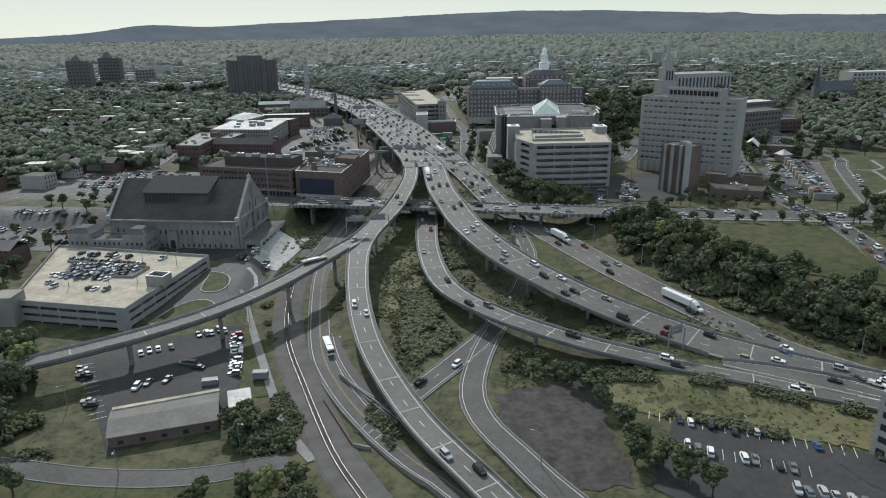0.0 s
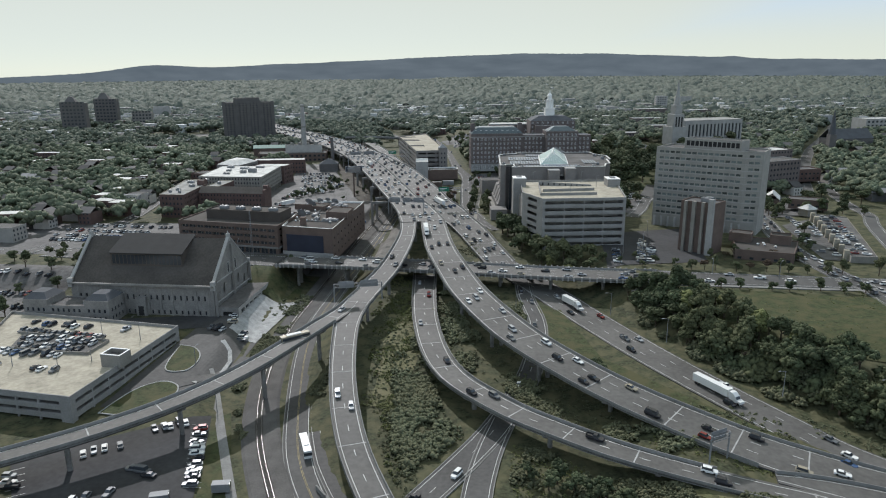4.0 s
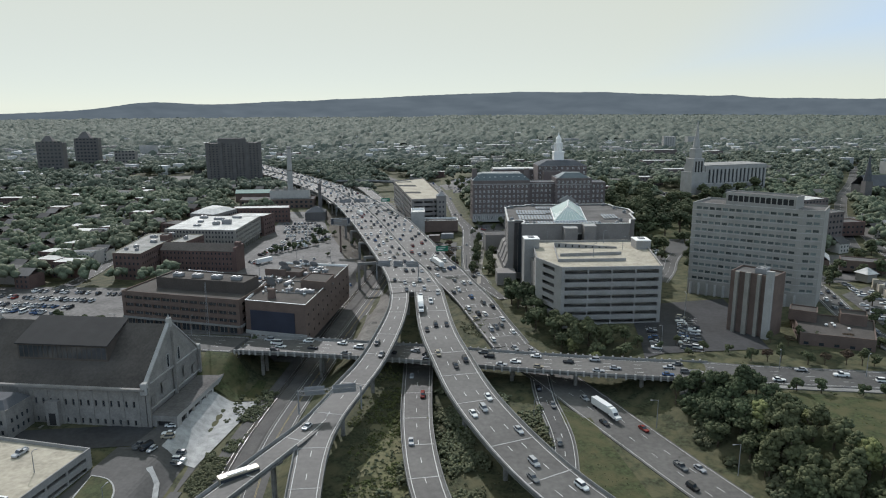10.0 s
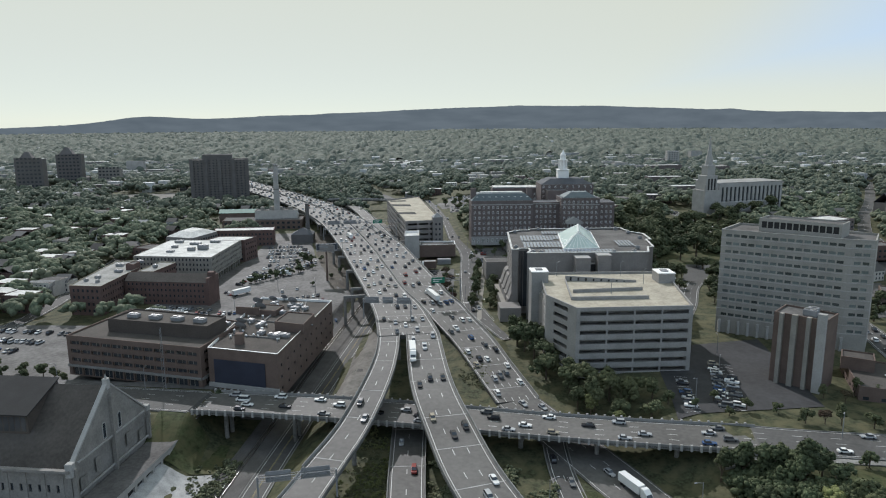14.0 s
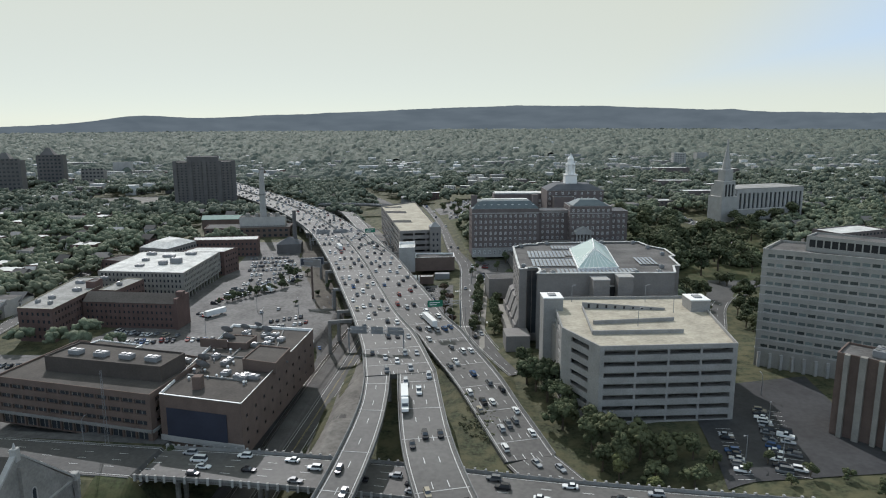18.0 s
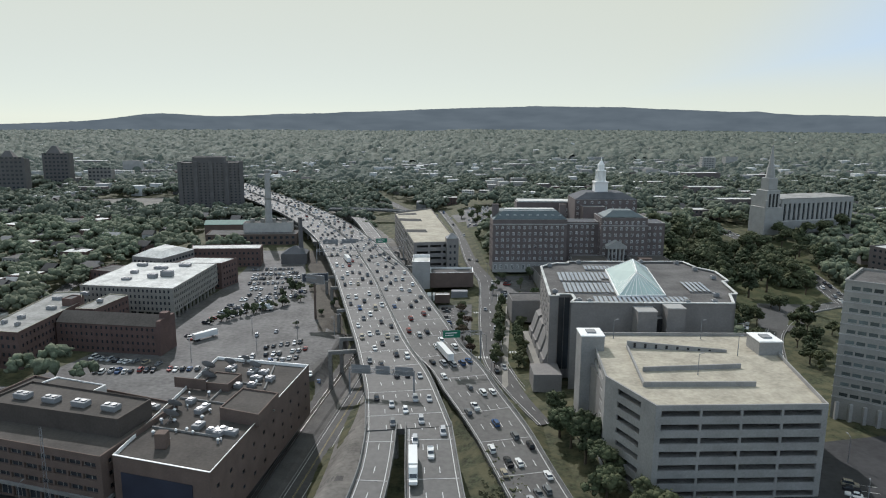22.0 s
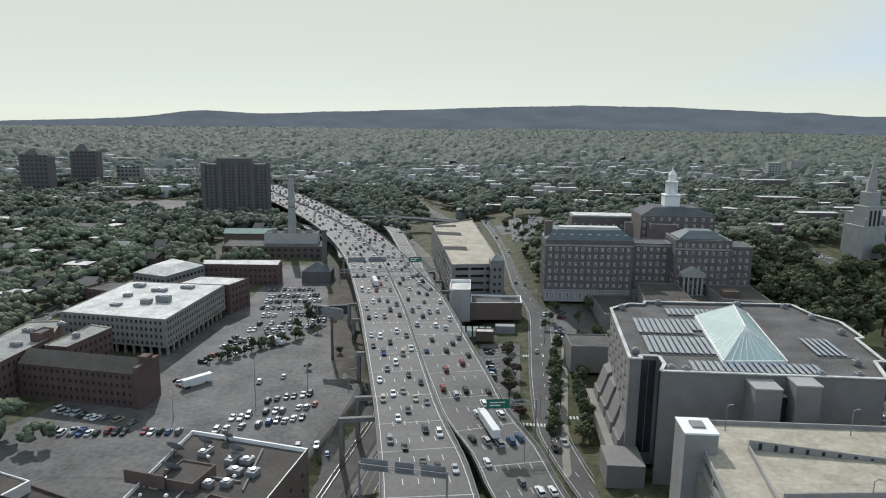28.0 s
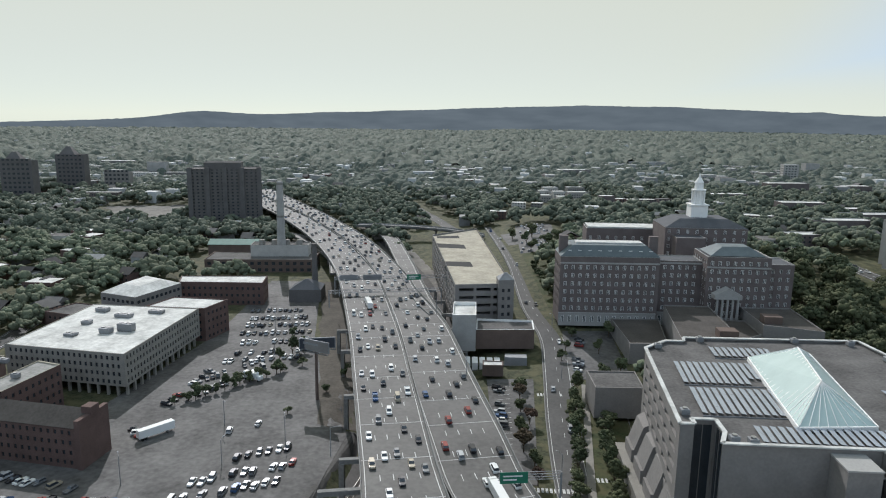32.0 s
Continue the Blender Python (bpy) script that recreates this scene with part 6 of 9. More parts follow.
    part("flat_roof", prism([(61, 783), (111, 783), (111, 799), (61, 799)], 46.2, 47.0), M["white_roof"], ho)
    hip_roof(ho, [(100, 752), (146, 752), (146, 782), (100, 782)], 52.2, 4.5, 8, M["slate"])
    cu = thing("cupola", pose(121.6, 768, 55), "white tiered cupola with a small dome", "cupola")
    part("base", box(-4.8, 4.8, -4.8, 4.8, 0, 8.5, 0.2), M["white"], cu)
    part("cornice", box(-5.3, 5.3, -5.3, 5.3, 8.5, 9.2), M["white"], cu)
    part("drum", cyl(0, 0, 9.2, 17.0, 3.2, 3.0, 12), M["white"], cu)
    for i in range(8):
        a = math.pi / 4 * i
        part("pillar", cyl(3.6 * math.cos(a), 3.6 * math.sin(a), 9.2, 17, 0.45, n=6), M["white"], cu)
    part("upper_cornice", cyl(0, 0, 17, 17.7, 4.2, 4.2, 12), M["white"], cu)
    part("lantern", cyl(0, 0, 17.7, 21.6, 2.7, 2.5, 10), M["white"], cu)
    part("dome", cyl(0, 0, 21.6, 24.6, 2.8, 0.9, 10), M["white"], cu)
    part("spike", cyl(0, 0, 24.6, 27.5, 0.6, 0.1, 8), M["white"], cu)
    # low podium wings
    for poly, z in (([(64, 658), (81, 659), (86, 698), (62, 697)], 13.5), ([(82, 641), (108, 643), (110, 698), (88, 698)], 21.0), ([(125.5, 668), (149, 660), (150, 698), (125.5, 698)], 21.0), ([(109, 655), (125, 668), (125, 690), (110.4, 690)], 16.5)):
        block("podium_wing", "low brown wing with a flat brown roof", "office building", poly, 3, z, 0, wall="taupe", roof="brown_roof", parapet=0.4)
    for x, y in ((103, 650), (131, 674)):
        part("shell", box(x - 4, x + 4, y - 3, y + 3, 20.5, 24), M["brown_brick"], thing("stair_bulkhead", pose(0, 0, 0), "brown bulkhead on the podium roof", "bulkhead"))


head_office()

# ---- power plant with its chimneys ----
block("power_plant", "dark brick power plant with a metal upper storey", "power plant", [(-200, 818), (-124, 826), (-126, 852), (-204, 846)], 1.5, 12.0, 2, 1, 4.6, 1.0, 3.2, 5, 2.5, "brown_brick", "gravel_roof", 0.4, plain=(2, 3))
block("power_plant", "grey metal boiler house of the plant", "power plant", [(-172, 834), (-131, 839), (-132, 851), (-174, 848)], 11.5, 20.0, 0, wall="siding", roof="gravel_roof", parapet=0.4)
gp = block("power_plant", "plant building with a green metal roof", "power plant", [(-218, 868), (-180, 872), (-182, 890), (-221, 886)], 2, 13, 0, wall="brown_brick", roof="teal", parapet=0.0)
gable_roof(gp, [(-218, 868), (-180, 872), (-182, 890), (-221, 886)], 13, 3.0, M["teal"])
for i in range(4):
    part("funnel", cyl(0, 0, 0, 3.2, 2.6, 2.0, 12), M["tan"], thing("cooling_stack", pose(-166 + i * 9, 842 + i, 19.6), "short tan cooling stack on the boiler house", "cooling stack", "cooling stacks"))
ch = thing("chimney", pose(-151, 840, 0), "tall pale chimney stack of the power plant", "chimney")
part("shaft", cyl(0, 0, 11.4, 66, 3.3, 2.2, 16), M["limestone"], ch)
for z in (24, 40, 63.5):
    part("band", cyl(0, 0, z, z + 1.4, 3.3 - z * 0.014, n=16), M["dark_concrete"], ch)
c2 = thing("chimney", pose(-108, 768, 0), "dark brick chimney beside the viaduct", "chimney")
part("shaft", cyl(0, 0, 1, 34, 2.1, 1.5, 12), M["tower"], c2)
part("rim", cyl(0, 0, 34, 35, 1.8, n=12), M["tower"], c2)
hb = block("pump_house", "square dark brick house with a hipped roof", "pump house", [(-120, 752), (-101, 754), (-102, 770), (-121, 768)], 1, 9, 0, wall="tower", roof="slate", parapet=0.0)
hip_roof(hb, [(-120, 752), (-101, 754), (-102, 770), (-121, 768)], 9, 5, 8, M["slate"])

# ---- towers ----
dt = block("apartment_tower", "dark brown high-rise apartment tower", "apartment tower", [(-289, 1000), (-226, 1016), (-234, 1046), (-297, 1030)], 4.0, 60.5, 17, 3.0, 3.2, 0.9, 2.3, 4.6, 1.9, "tower", "gravel_roof", 0.6, plain=(1, 2, 3), depth=0.6)
block("tower_penthouse", "dark brick plant floor on the tower", "penthouse", [(-277, 1006), (-243, 1014.6), (-249, 1037), (-283, 1028.5)], 60, 66.5, 0, wall="tower", roof="gravel_roof", parapet=0.4)
for s in (0.0, 0.25, 0.5, 0.75, 1.0):
    c = part("shaft", box(-2.2, 2.2, -1.6, 0.4, 4, 62), M["tower"], dt, "projecting dark brick shaft")
    c.matrix_basis = pose(-289 + 63 * s, 1000 + 16 * s, 0, 0, 0, 14)
for x, y, w, z in ((-592, 1258, 37, 56), (-598, 1158, 37, 53.5), (-540, 1285, 33, 30.5)):
    block("apartment_tower", "distant dark slab tower" if z > 40 else "distant pale mid-rise block", "apartment tower", rect(x, y, 10, w, 18), 6, z, 9 if z > 40 else 5, 2, 5.6, 0.9, 3.4, 5.5, 3.2, "tower" if z > 40 else "taupe", "gravel_roof", 0.5, plain=(1, 2, 3))
    if z > 40:
        top = thing("tower_roof", pose(0, 0, 0), "steep dark pitched roof on the distant tower", "roof")
        hip_roof(top, rect(x + 5, y + 1, 10, w - 16, 16), z, 11, 7.0, M["tower"])
block("apartment_tower", "distant white apartment block", "apartment tower", rect(448, 1440, -5, 22, 16), 14, 47, 8, 2, 3.8, 0.9, 2.4, 4.4, 2.4, "limestone", "white_roof", 0.4, plain=(1, 2))

# ---- cathedral ----
def cathedral():
    ca = thing("cathedral", pose(0, 0, 0), "pale limestone cathedral with tall ribbed walls", "cathedral")
    na = [(284, 822), (362, 846), (352, 876), (275, 852)]
    p, q = na[0], na[1]
    facade(ca, p, q, 14, 45, [(21, 41)], bays(math.dist(p, q), 5.0, 2.3, 2.0), M["limestone"], 1.0)
    for i in (1, 2, 3):
        facade(ca, na[i], na[(i + 1) % 4], 14, 45, [], [], M["limestone"])
    part("roof", prism(na, 44.9, 45.6), M["pale_roof"], ca)
    part("aisle", prism([(286, 815), (352, 835.5), (350, 841), (284, 821)], 17, 27), M["limestone"], ca)
    tower = thing("spire", pose(272.4, 815, 0, 0, 0, 17), "stepped pale stone tower and spire", "spire")
    part("base", box(-9, 9, -8, 10, 17, 40), M["limestone"], tower)
    part("belfry", box(-6.6, 6.6, -6, 7, 40, 54, 0.4), M["limestone"], tower)
    for x in (-3.6, 0, 3.6):
        part("louvre", box(x - 0.9, x + 0.9, -6.1, -6.0, 24, 51), M["dark"], tower)
    part("upper_stage", box(-4.6, 4.6, -4.4, 4.8, 54, 64, 0.4), M["limestone"], tower)
    part("lantern", cyl(0, 0, 64, 73, 3.8, 2.8, 8), M["limestone"], tower)
    part("needle", cyl(0, 0, 73, 91, 2.3, 0.4, 8), M["limestone"], tower)
    for x in (-8.2, 8.2):
        part("pinnacle", box(x - 0.9, x + 0.9, -8.2, -6.4, 40, 46), M["limestone"], tower)


cathedral()

church = thing("church", pose(0, 0, 0), "dark brownstone church with a steep slate roof", "church")
part("nave", prism([(440, 790), (490, 800), (486, 822), (436, 812)], 12, 27), M["tower"], church)
gable_roof(church, [(440, 790), (490, 800), (486, 822), (436, 812)], 27, 10, M["slate"])
part("steeple_tower", box(424, 431, 770, 777, 8, 34), M["tower"], church)
part("steeple", cyl(427.5, 773.5, 34, 60, 3.9, 0.15, 8), M["slate"], church, "sharp dark slate spire")
for x, y, a, w, d, z in ((278, 960, 4, 52, 16, 29), (220, 1000, -8, 40, 16, 27), (330, 1010, 6, 60, 16, 28), (300, 1080, 2, 46, 18, 30), (236, 905, 5, 36, 15, 25), (420, 900, 10, 44, 16, 27)):
    block("apartment_block", "brick apartment block with a pale flat roof", "apartment block", rect(x, y, a, w, d), 8, z, 4, 2.2, 3.6, 0.9, 2.5, 4.2, 1.7, "rose_brick", "white_roof", 0.5, plain=(1, 2, 3), cap="limestone")

tr = thing("retaining_wall", pose(0, 0, 0), "weathered concrete and rusty walls of the slot beside the busway", "wall", kind="structure")
for p, q, h, mt in (((-33.5, 213), (-21, 198), 1.3, "concrete"), ((-31, 209.5), (-15, 189), 1.3, "concrete"), ((-34.5, 214.5), (-31, 209.5), 1.6, "concrete"), ((-37.5, 198), (-25.5, 173), 1.0, "brick"), ((-25.5, 173), (-20, 171), 0.8, "concrete")):
    bm = bmesh.new()
    z = ground(*p) + 0.3
    add_beam(bm, (*p, z + h / 2 - 0.5), (*q, z + h / 2 - 0.5), 0.5, h + 1.0)
    part("wall", bm, M[mt], tr)

# ---- vegetation ----
PHI = (1 + 5 ** 0.5) / 2
ICO_V = np.array([(-1, PHI, 0), (1, PHI, 0), (-1, -PHI, 0), (1, -PHI, 0), (0, -1, PHI), (0, 1, PHI), (0, -1, -PHI), (0, 1, -PHI), (PHI, 0, -1), (PHI, 0, 1), (-PHI, 0, -1), (-PHI, 0, 1)]) / math.hypot(1, PHI)
ICO_F = np.array([(0, 11, 5), (0, 5, 1), (0, 1, 7), (0, 7, 10), (0, 10, 11), (1, 5, 9), (5, 11, 4), (11, 10, 2), (10, 7, 6), (7, 1, 8), (3, 9, 4), (3, 4, 2), (3, 2, 6), (3, 6, 8), (3, 8, 9), (4, 9, 5), (2, 4, 11), (6, 2, 10), (8, 6, 7), (9, 8, 1)])
rng = np.random.default_rng(7)


OCT_V = np.array([(1, 0, 0), (0, 1, 0), (-1, 0, 0), (0, -1, 0), (0, 0, 1), (0, 0, -1)], float)
OCT_F = np.array([(0, 1, 4), (1, 2, 4), (2, 3, 4), (3, 0, 4), (1, 0, 5), (2, 1, 5), (3, 2, 5), (0, 3, 5)])


def clumps(centres, radii, squash=0.8, rough=0.35, base_v=ICO_V, base_f=ICO_F):
    """Many small irregular leaf clumps as one mesh: one deformed twenty-sided lump each."""
    n, m = len(centres), len(base_v)
    jitter = 1 + rng.uniform(-rough, rough, (n, m, 1))
    ang = rng.uniform(0, 2 * math.pi, n)
    c, s = np.cos(ang)[:, None], np.sin(ang)[:, None]
    base = np.broadcast_to(base_v, (n, m, 3)) * jitter
    rot = np.stack([base[..., 0] * c - base[..., 1] * s, base[..., 0] * s + base[..., 1] * c, base[..., 2] * squash], -1)
    v = rot * np.asarray(radii)[:, None, None] + np.asarray(centres)[:, None, :]
    f = base_f[None] + (np.arange(n) * m)[:, None, None]
    return v.reshape(-1, 3), f.reshape(-1, 3)


def leaf_cards(centres, size):
    """Loose leaf sprays: small tilted quads."""
    n = len(centres)
    a, b = rng.normal(size=(n, 3)), rng.normal(size=(n, 3))
    a /= np.linalg.norm(a, axis=1)[:, None]
    b -= (a * b).sum(1)[:, None] * a
    b /= np.linalg.norm(b, axis=1)[:, None]
    sz = rng.uniform(0.6, 1.3, (n, 1)) * size
    p = np.asarray(centres)
    v = np.stack([p - a * sz - b * sz * 0.6, p + a * sz - b * sz * 0.6, p + a * sz + b * sz * 0.6, p - a * sz + b * sz * 0.6], 1)
    f = np.arange(n * 4).reshape(n, 4)
    return v.reshape(-1, 3), f


def numpy_mesh(name, v, groups, mat, smooth=0):
    """A mesh from arrays of corners and of faces; the first faces, as many as smooth says, are shaded round."""
    me = bpy.data.meshes.new(name)
    counts = np.concatenate([np.full(len(g), g.shape[1]) for g in groups]).astype(np.int32)
    loops = np.concatenate([np.asarray(g).ravel() for g in groups]).astype(np.int32)
    me.vertices.add(len(v))
    me.vertices.foreach_set("co", np.asarray(v, np.float32).ravel())
    me.loops.add(len(loops))
    me.loops.foreach_set("vertex_index", loops)
    me.polygons.add(len(counts))
    me.polygons.foreach_set("loop_start", np.concatenate([[0], np.cumsum(counts)[:-1]]).astype(np.int32))
    me.polygons.foreach_set("use_smooth", np.arange(len(counts)) < smooth)
    me.update(calc_edges=True)
    me.materials.append(mat)
    return me


def crown_mesh(name, mat, n=150, cards=1300, tall=1.0):
    """A crown of unit radius resting on z = 0.6 to 2.2: lobes, each of several clumps, with sprays of leaves between."""
    lobes = []
    for k in range(9):
        a, r = rng.uniform(0, 2 * math.pi), rng.uniform(0.15, 0.62)
        lobes.append((r * math.cos(a), r * math.sin(a), rng.uniform(0.75, 1.85) * tall, rng.uniform(0.34, 0.52)))
    cen, rad, out = [], [], []
    for i in range(n):
        x, y, z, r = lobes[i % 9]
        d = rng.normal(size=3)
        d /= np.linalg.norm(d)
        d[2] = abs(d[2]) * 0.9 - 0.25
        cen.append((x + d[0] * r * 0.75, y + d[1] * r * 0.75, z + d[2] * r * 0.8))
        rad.append(rng.uniform(0.09, 0.21))
    for i in range(cards):
        c, r = cen[i % n], rad[i % n]
        d = rng.normal(size=3)
        d /= np.linalg.norm(d)
        out.append(np.array(c) + d * r * rng.uniform(0.85, 1.35))
    v1, f1 = clumps(cen, rad, 0.85, 0.3)
    v2, f2 = leaf_cards(out, 0.042)
    return numpy_mesh(name, np.vstack([v1, v2]), [f1, f2 + len(v1)], mat, len(f1))


def trunk_mesh(name):
    bm = bmesh.new()
    add_cyl(bm, 0, 0, -0.15, 0.9, 0.075, 0.05, 7)
    for k in range(5):
        a = k * 1.26 + 0.4
        add_beam(bm, (0, 0, 0.55 + 0.07 * k), (0.42 * math.cos(a), 0.42 * math.sin(a), 1.15 + 0.08 * k), 0.035, 0.035)
    me = bpy.data.meshes.new(name)
    bm.to_mesh(me)
    bm.free()
    me.materials.append(M["bark"])
    return me


TRUNK = trunk_mesh("trunk")
CROWNS = [crown_mesh("crown", M["leaf"], tall=t) for t in (0.9, 1.0, 1.15, 1.0, 0.85)]
CROWN_Y = crown_mesh("crown", M["leaf_y"])
CROWN_R = crown_mesh("crown", M["leaf_r"])


FAR_GROUPS = {"big trees behind the offices": [], "trees behind the head office": [], "street trees beside the head office": []}


def tree(x, y, r, kind="green", z=None, group=""):
    z = ground(x, y) if z is None else z
    words = {"green": "leafy green broadleaf tree in full summer crown", "yellow": "yellow-green broadleaf tree beside darker ones", "red": "small ornamental tree with dark red leaves"}[kind]
    m, tall = pose(x, y, z - 0.2, 0, 0, random.uniform(0, 360)), r * random.uniform(0.85, 1.15)
    crown = CROWN_Y if kind == "yellow" else CROWN_R if kind == "red" else random.choice(CROWNS)
    if group in FAR_GROUPS:
        FAR_GROUPS[group].append((crown, m @ Matrix.Diagonal((r, r, tall, 1))))
        return
    root = thing("tree", m, words, "tree", group)
    root.scale = (r, r, tall)
    for name, me in (("trunk", TRUNK), ("crown", crown)):
        ob = new(name, me)
        ob.parent = root


def join_far_trees():
    """The groves that stay far off, each with its trunks and crowns as one mass."""
    for group, lot in FAR_GROUPS.items():
        for name, mat, pick in (("grove", M["leaf"], lambda c: c), ("grove_trunks", M["bark"], lambda c: TRUNK)):
            vs, tris, quads, base = [], [], [], 0
            for crown, m in lot:
                me = pick(crown)
                a = np.array(m)
                co = np.empty(len(me.vertices) * 3)
                me.vertices.foreach_get("co", co)
                vs.append(co.reshape(-1, 3) @ a[:3, :3].T + a[:3, 3])
                for p in me.polygons:
                    k = [q + base for q in p.vertices]
                    if len(k) <= 4:
                        (tris if len(k) == 3 else quads).append(k)
                base += len(me.vertices)
            groups = [np.array(g) for g in (tris, quads) if g]
            tagged(new(name, numpy_mesh(name, np.vstack(vs), groups, mat, len(tris))), group.replace("trees", "tall green trees"), "trees", kind="stuff")


random.seed(11)
tree(62, 275, 4.4)
for x, y, r in ((50, 452, 7), (54.5, 440, 6.6), (60, 424, 5.6), (52, 431, 6.2), (66, 416, 6.5), (59, 416, 5.6), (73, 408, 6), (44.5, 470, 6), (66, 403, 5), (60, 405, 4.6), (74, 396, 4.2), (47, 462, 5.6), (81, 404, 5), (88, 402, 4.2), (84, 390, 4.4), (44, 482, 4.6), (46, 490, 3.6), (92, 396, 2.6)):
    tree(x, y, r * 1.12, group="trees below the garage")
tree(64, 400, 4.2, "yellow")
tree(72, 391, 3.6, "yellow")
for x, y, r in ((-202, 344, 4.5), (-206, 318, 5), (-204, 304, 5), (-208, 288, 5.5), (-202, 272, 5), (-224, 284, 5), (-226, 340, 4.5), (-244, 314, 5), (-250, 276, 6), (-230, 246, 6), (-214, 250, 5.5), (-198, 250, 5), (-240, 352, 4), (-220, 356, 3.5), (-200, 362, 3.5), (-196, 380, 4), (-214, 376, 3), (-236, 372, 3), (-188, 236, 6), (-200, 226, 6), (-180, 218, 6), (-192, 206, 6)):
    tree(x, y, r, group="garden trees behind the garage")
for i in range(9):
    tree(113 + i * 11 + random.uniform(-2, 2), 349.5 - i * 1.7 + random.uniform(-1.5, 0.5), random.uniform(2.6, 3.8), group="street trees on the hillside")
for x, y, r in ((100, 352, 5), (106, 345, 6), (112, 338, 6), (104, 334, 6), (98, 340, 5.5), (118, 330, 5.5), (110, 326, 6), (124, 322, 5), (94, 352, 4.5), (119, 341, 4.5)):
    tree(x, y, r, group="trees on the highway bank")
n = 0
while n < 125:
    k = random.randrange(1, 6)
    p, q = HIGHWAY_RIGHT[k], HIGHWAY_RIGHT[k + 1]
    s, d = random.random(), random.uniform(7, 34)
    dx, dy = q[0] - p[0], q[1] - p[1]
    L = math.hypot(dx, dy)
    x, y = p[0] + dx * s + dy / L * d, p[1] + dy * s - dx / L * d
    if y < 350 and 9 < d < 29 + 5 * ramp01(300 - y, 0, 50):
        tree(x, y, random.uniform(3.8, 6.6), "yellow" if n % 13 == 5 else "green", group="trees on the highway bank")
        n += 1
for x, y, r in ((214, 333, 4.5), (222, 362, 4), (218, 334, 5), (230, 330, 4.5), (242, 360, 5), (226, 330, 5.5), (236, 322, 6), (246, 336, 6), (252, 362, 5.5), (244, 372, 4.5), (216, 318, 5), (212, 300, 5), (222, 306, 6), (208, 284, 5), (252, 520, 6), (244, 528, 6.5), (238, 512, 5), (236, 498, 5.5), (232, 452, 4.5), (216, 424, 4), (214, 412, 3.5), (268, 520, 5), (284, 524, 5.5), (296, 520, 5), (304, 508, 4.5), (280, 500, 4), (306, 535, 5), (320, 556, 6), (290, 560, 5), (300, 575, 6), (318, 588, 6), (262, 570, 4.5), (276, 580, 5), (250, 590, 5.5), (334, 560, 6), (340, 530, 6), (352, 500, 7), (340, 470, 6.5), (360, 470, 7), (330, 430, 6), (318, 405, 5.5), (344, 408, 7), (300, 388, 5), (355, 440, 7)):
    tree(x, y, r, group="trees on the eastern hillside")
for x, y, r in ((-142, 214, 5.5), (-150, 222, 6), (-158, 214, 5.5), (-149, 204, 6), (-165, 226, 6), (-139, 200, 5), (-156, 196, 5.5), (-137, 188, 4), (-130, 178, 4), (-140, 172, 4.5), (-120, 150, 4), (-112, 152, 3.5), (-126, 156, 4),
                (-60, 186, 3.6), (-56, 180, 3.5), (-63, 178, 3.2), (-52, 184, 3), (-58, 174, 3), (-50, 150, 3.5), (-44, 146, 4), (-38, 152, 3.4), (-62, 148, 3), (-34, 142, 3.5)):
    tree(x, y, r * 1.3, "yellow" if (x, y) in ((-142, 214), (-44, 146)) else "green", group="trees round the depot")
for x, y, r in ((45, 203, 3.4), (50, 197, 3.8), (52, 188, 3.2), (48, 207, 3), (40, 209, 3), (33, 211, 3), (55, 176, 4), (57, 167, 4.2), (61, 158, 4), (65, 150, 4.2), (70, 146, 3.6), (54, 160, 3.4), (36, 214, 2.8), (28, 216, 2.6)):
    tree(x, y, r * 1.25, group="trees below the ramp")
for i in range(22):
    y = 540 + (i // 2) * 8.2 + random.uniform(-1.5, 1.5)
    tree(30.6 + (y - 529) * 0.1 + (6.2 if i % 2 else -4.6) + random.uniform(-0.5, 0.5), y, random.uniform(3.2, 4.5), group="lawn trees beside the street")
for i in range(8):
    tree(random.uniform(12, 17), 556 + i * 10.5, random.uniform(2.8, 4.0), "red" if i % 2 == 0 else "green", group="car park trees")
for x, y, r in ((44, 632, 3.2), (50, 640, 3.6), (58, 646, 4), (42, 690, 3.5), (52, 668, 3), (34, 660, 2.6), (37, 672, 2.6), (60, 690, 4)):
    tree(x, y, r, group="trees before the head office")
for i in range(9):
    tree(38 + random.uniform(-1, 1) - i * 0.9, 742 + i * 10, random.uniform(2.6, 3.6), group="street trees beside the head office")
for x, y, r in ((48, 742, 4.5), (56, 748, 5), (44, 756, 4), (52, 762, 5), (46, 772, 4.5), (40, 850, 5), (48, 862, 5.5), (32, 872, 5), (56, 850, 6), (60, 868, 6), (64, 830, 5.5), (44, 884, 6), (30, 900, 5), (54, 900, 6), (20, 930, 5.5), (36, 930, 6), (66, 905, 6)):
    tree(x, y, r, group="trees behind the head office")
for i in range(13):
    tree(-122 + i * 2.6 + random.uniform(-1, 1), 604 + i * 3.2 + random.uniform(-1, 1), random.uniform(1.8, 3.2), group="hedge trees in the car park")
for x, y, r in ((-96, 655, 3), (-92, 662, 4), (-88, 668, 3.5), (-84, 650, 2.5), (-100, 690, 3), (-82, 676, 2.6), (-76, 600, 2), (-62, 640, 3), (-66, 622, 2.4)):
    tree(x, y, r, group="car park trees")
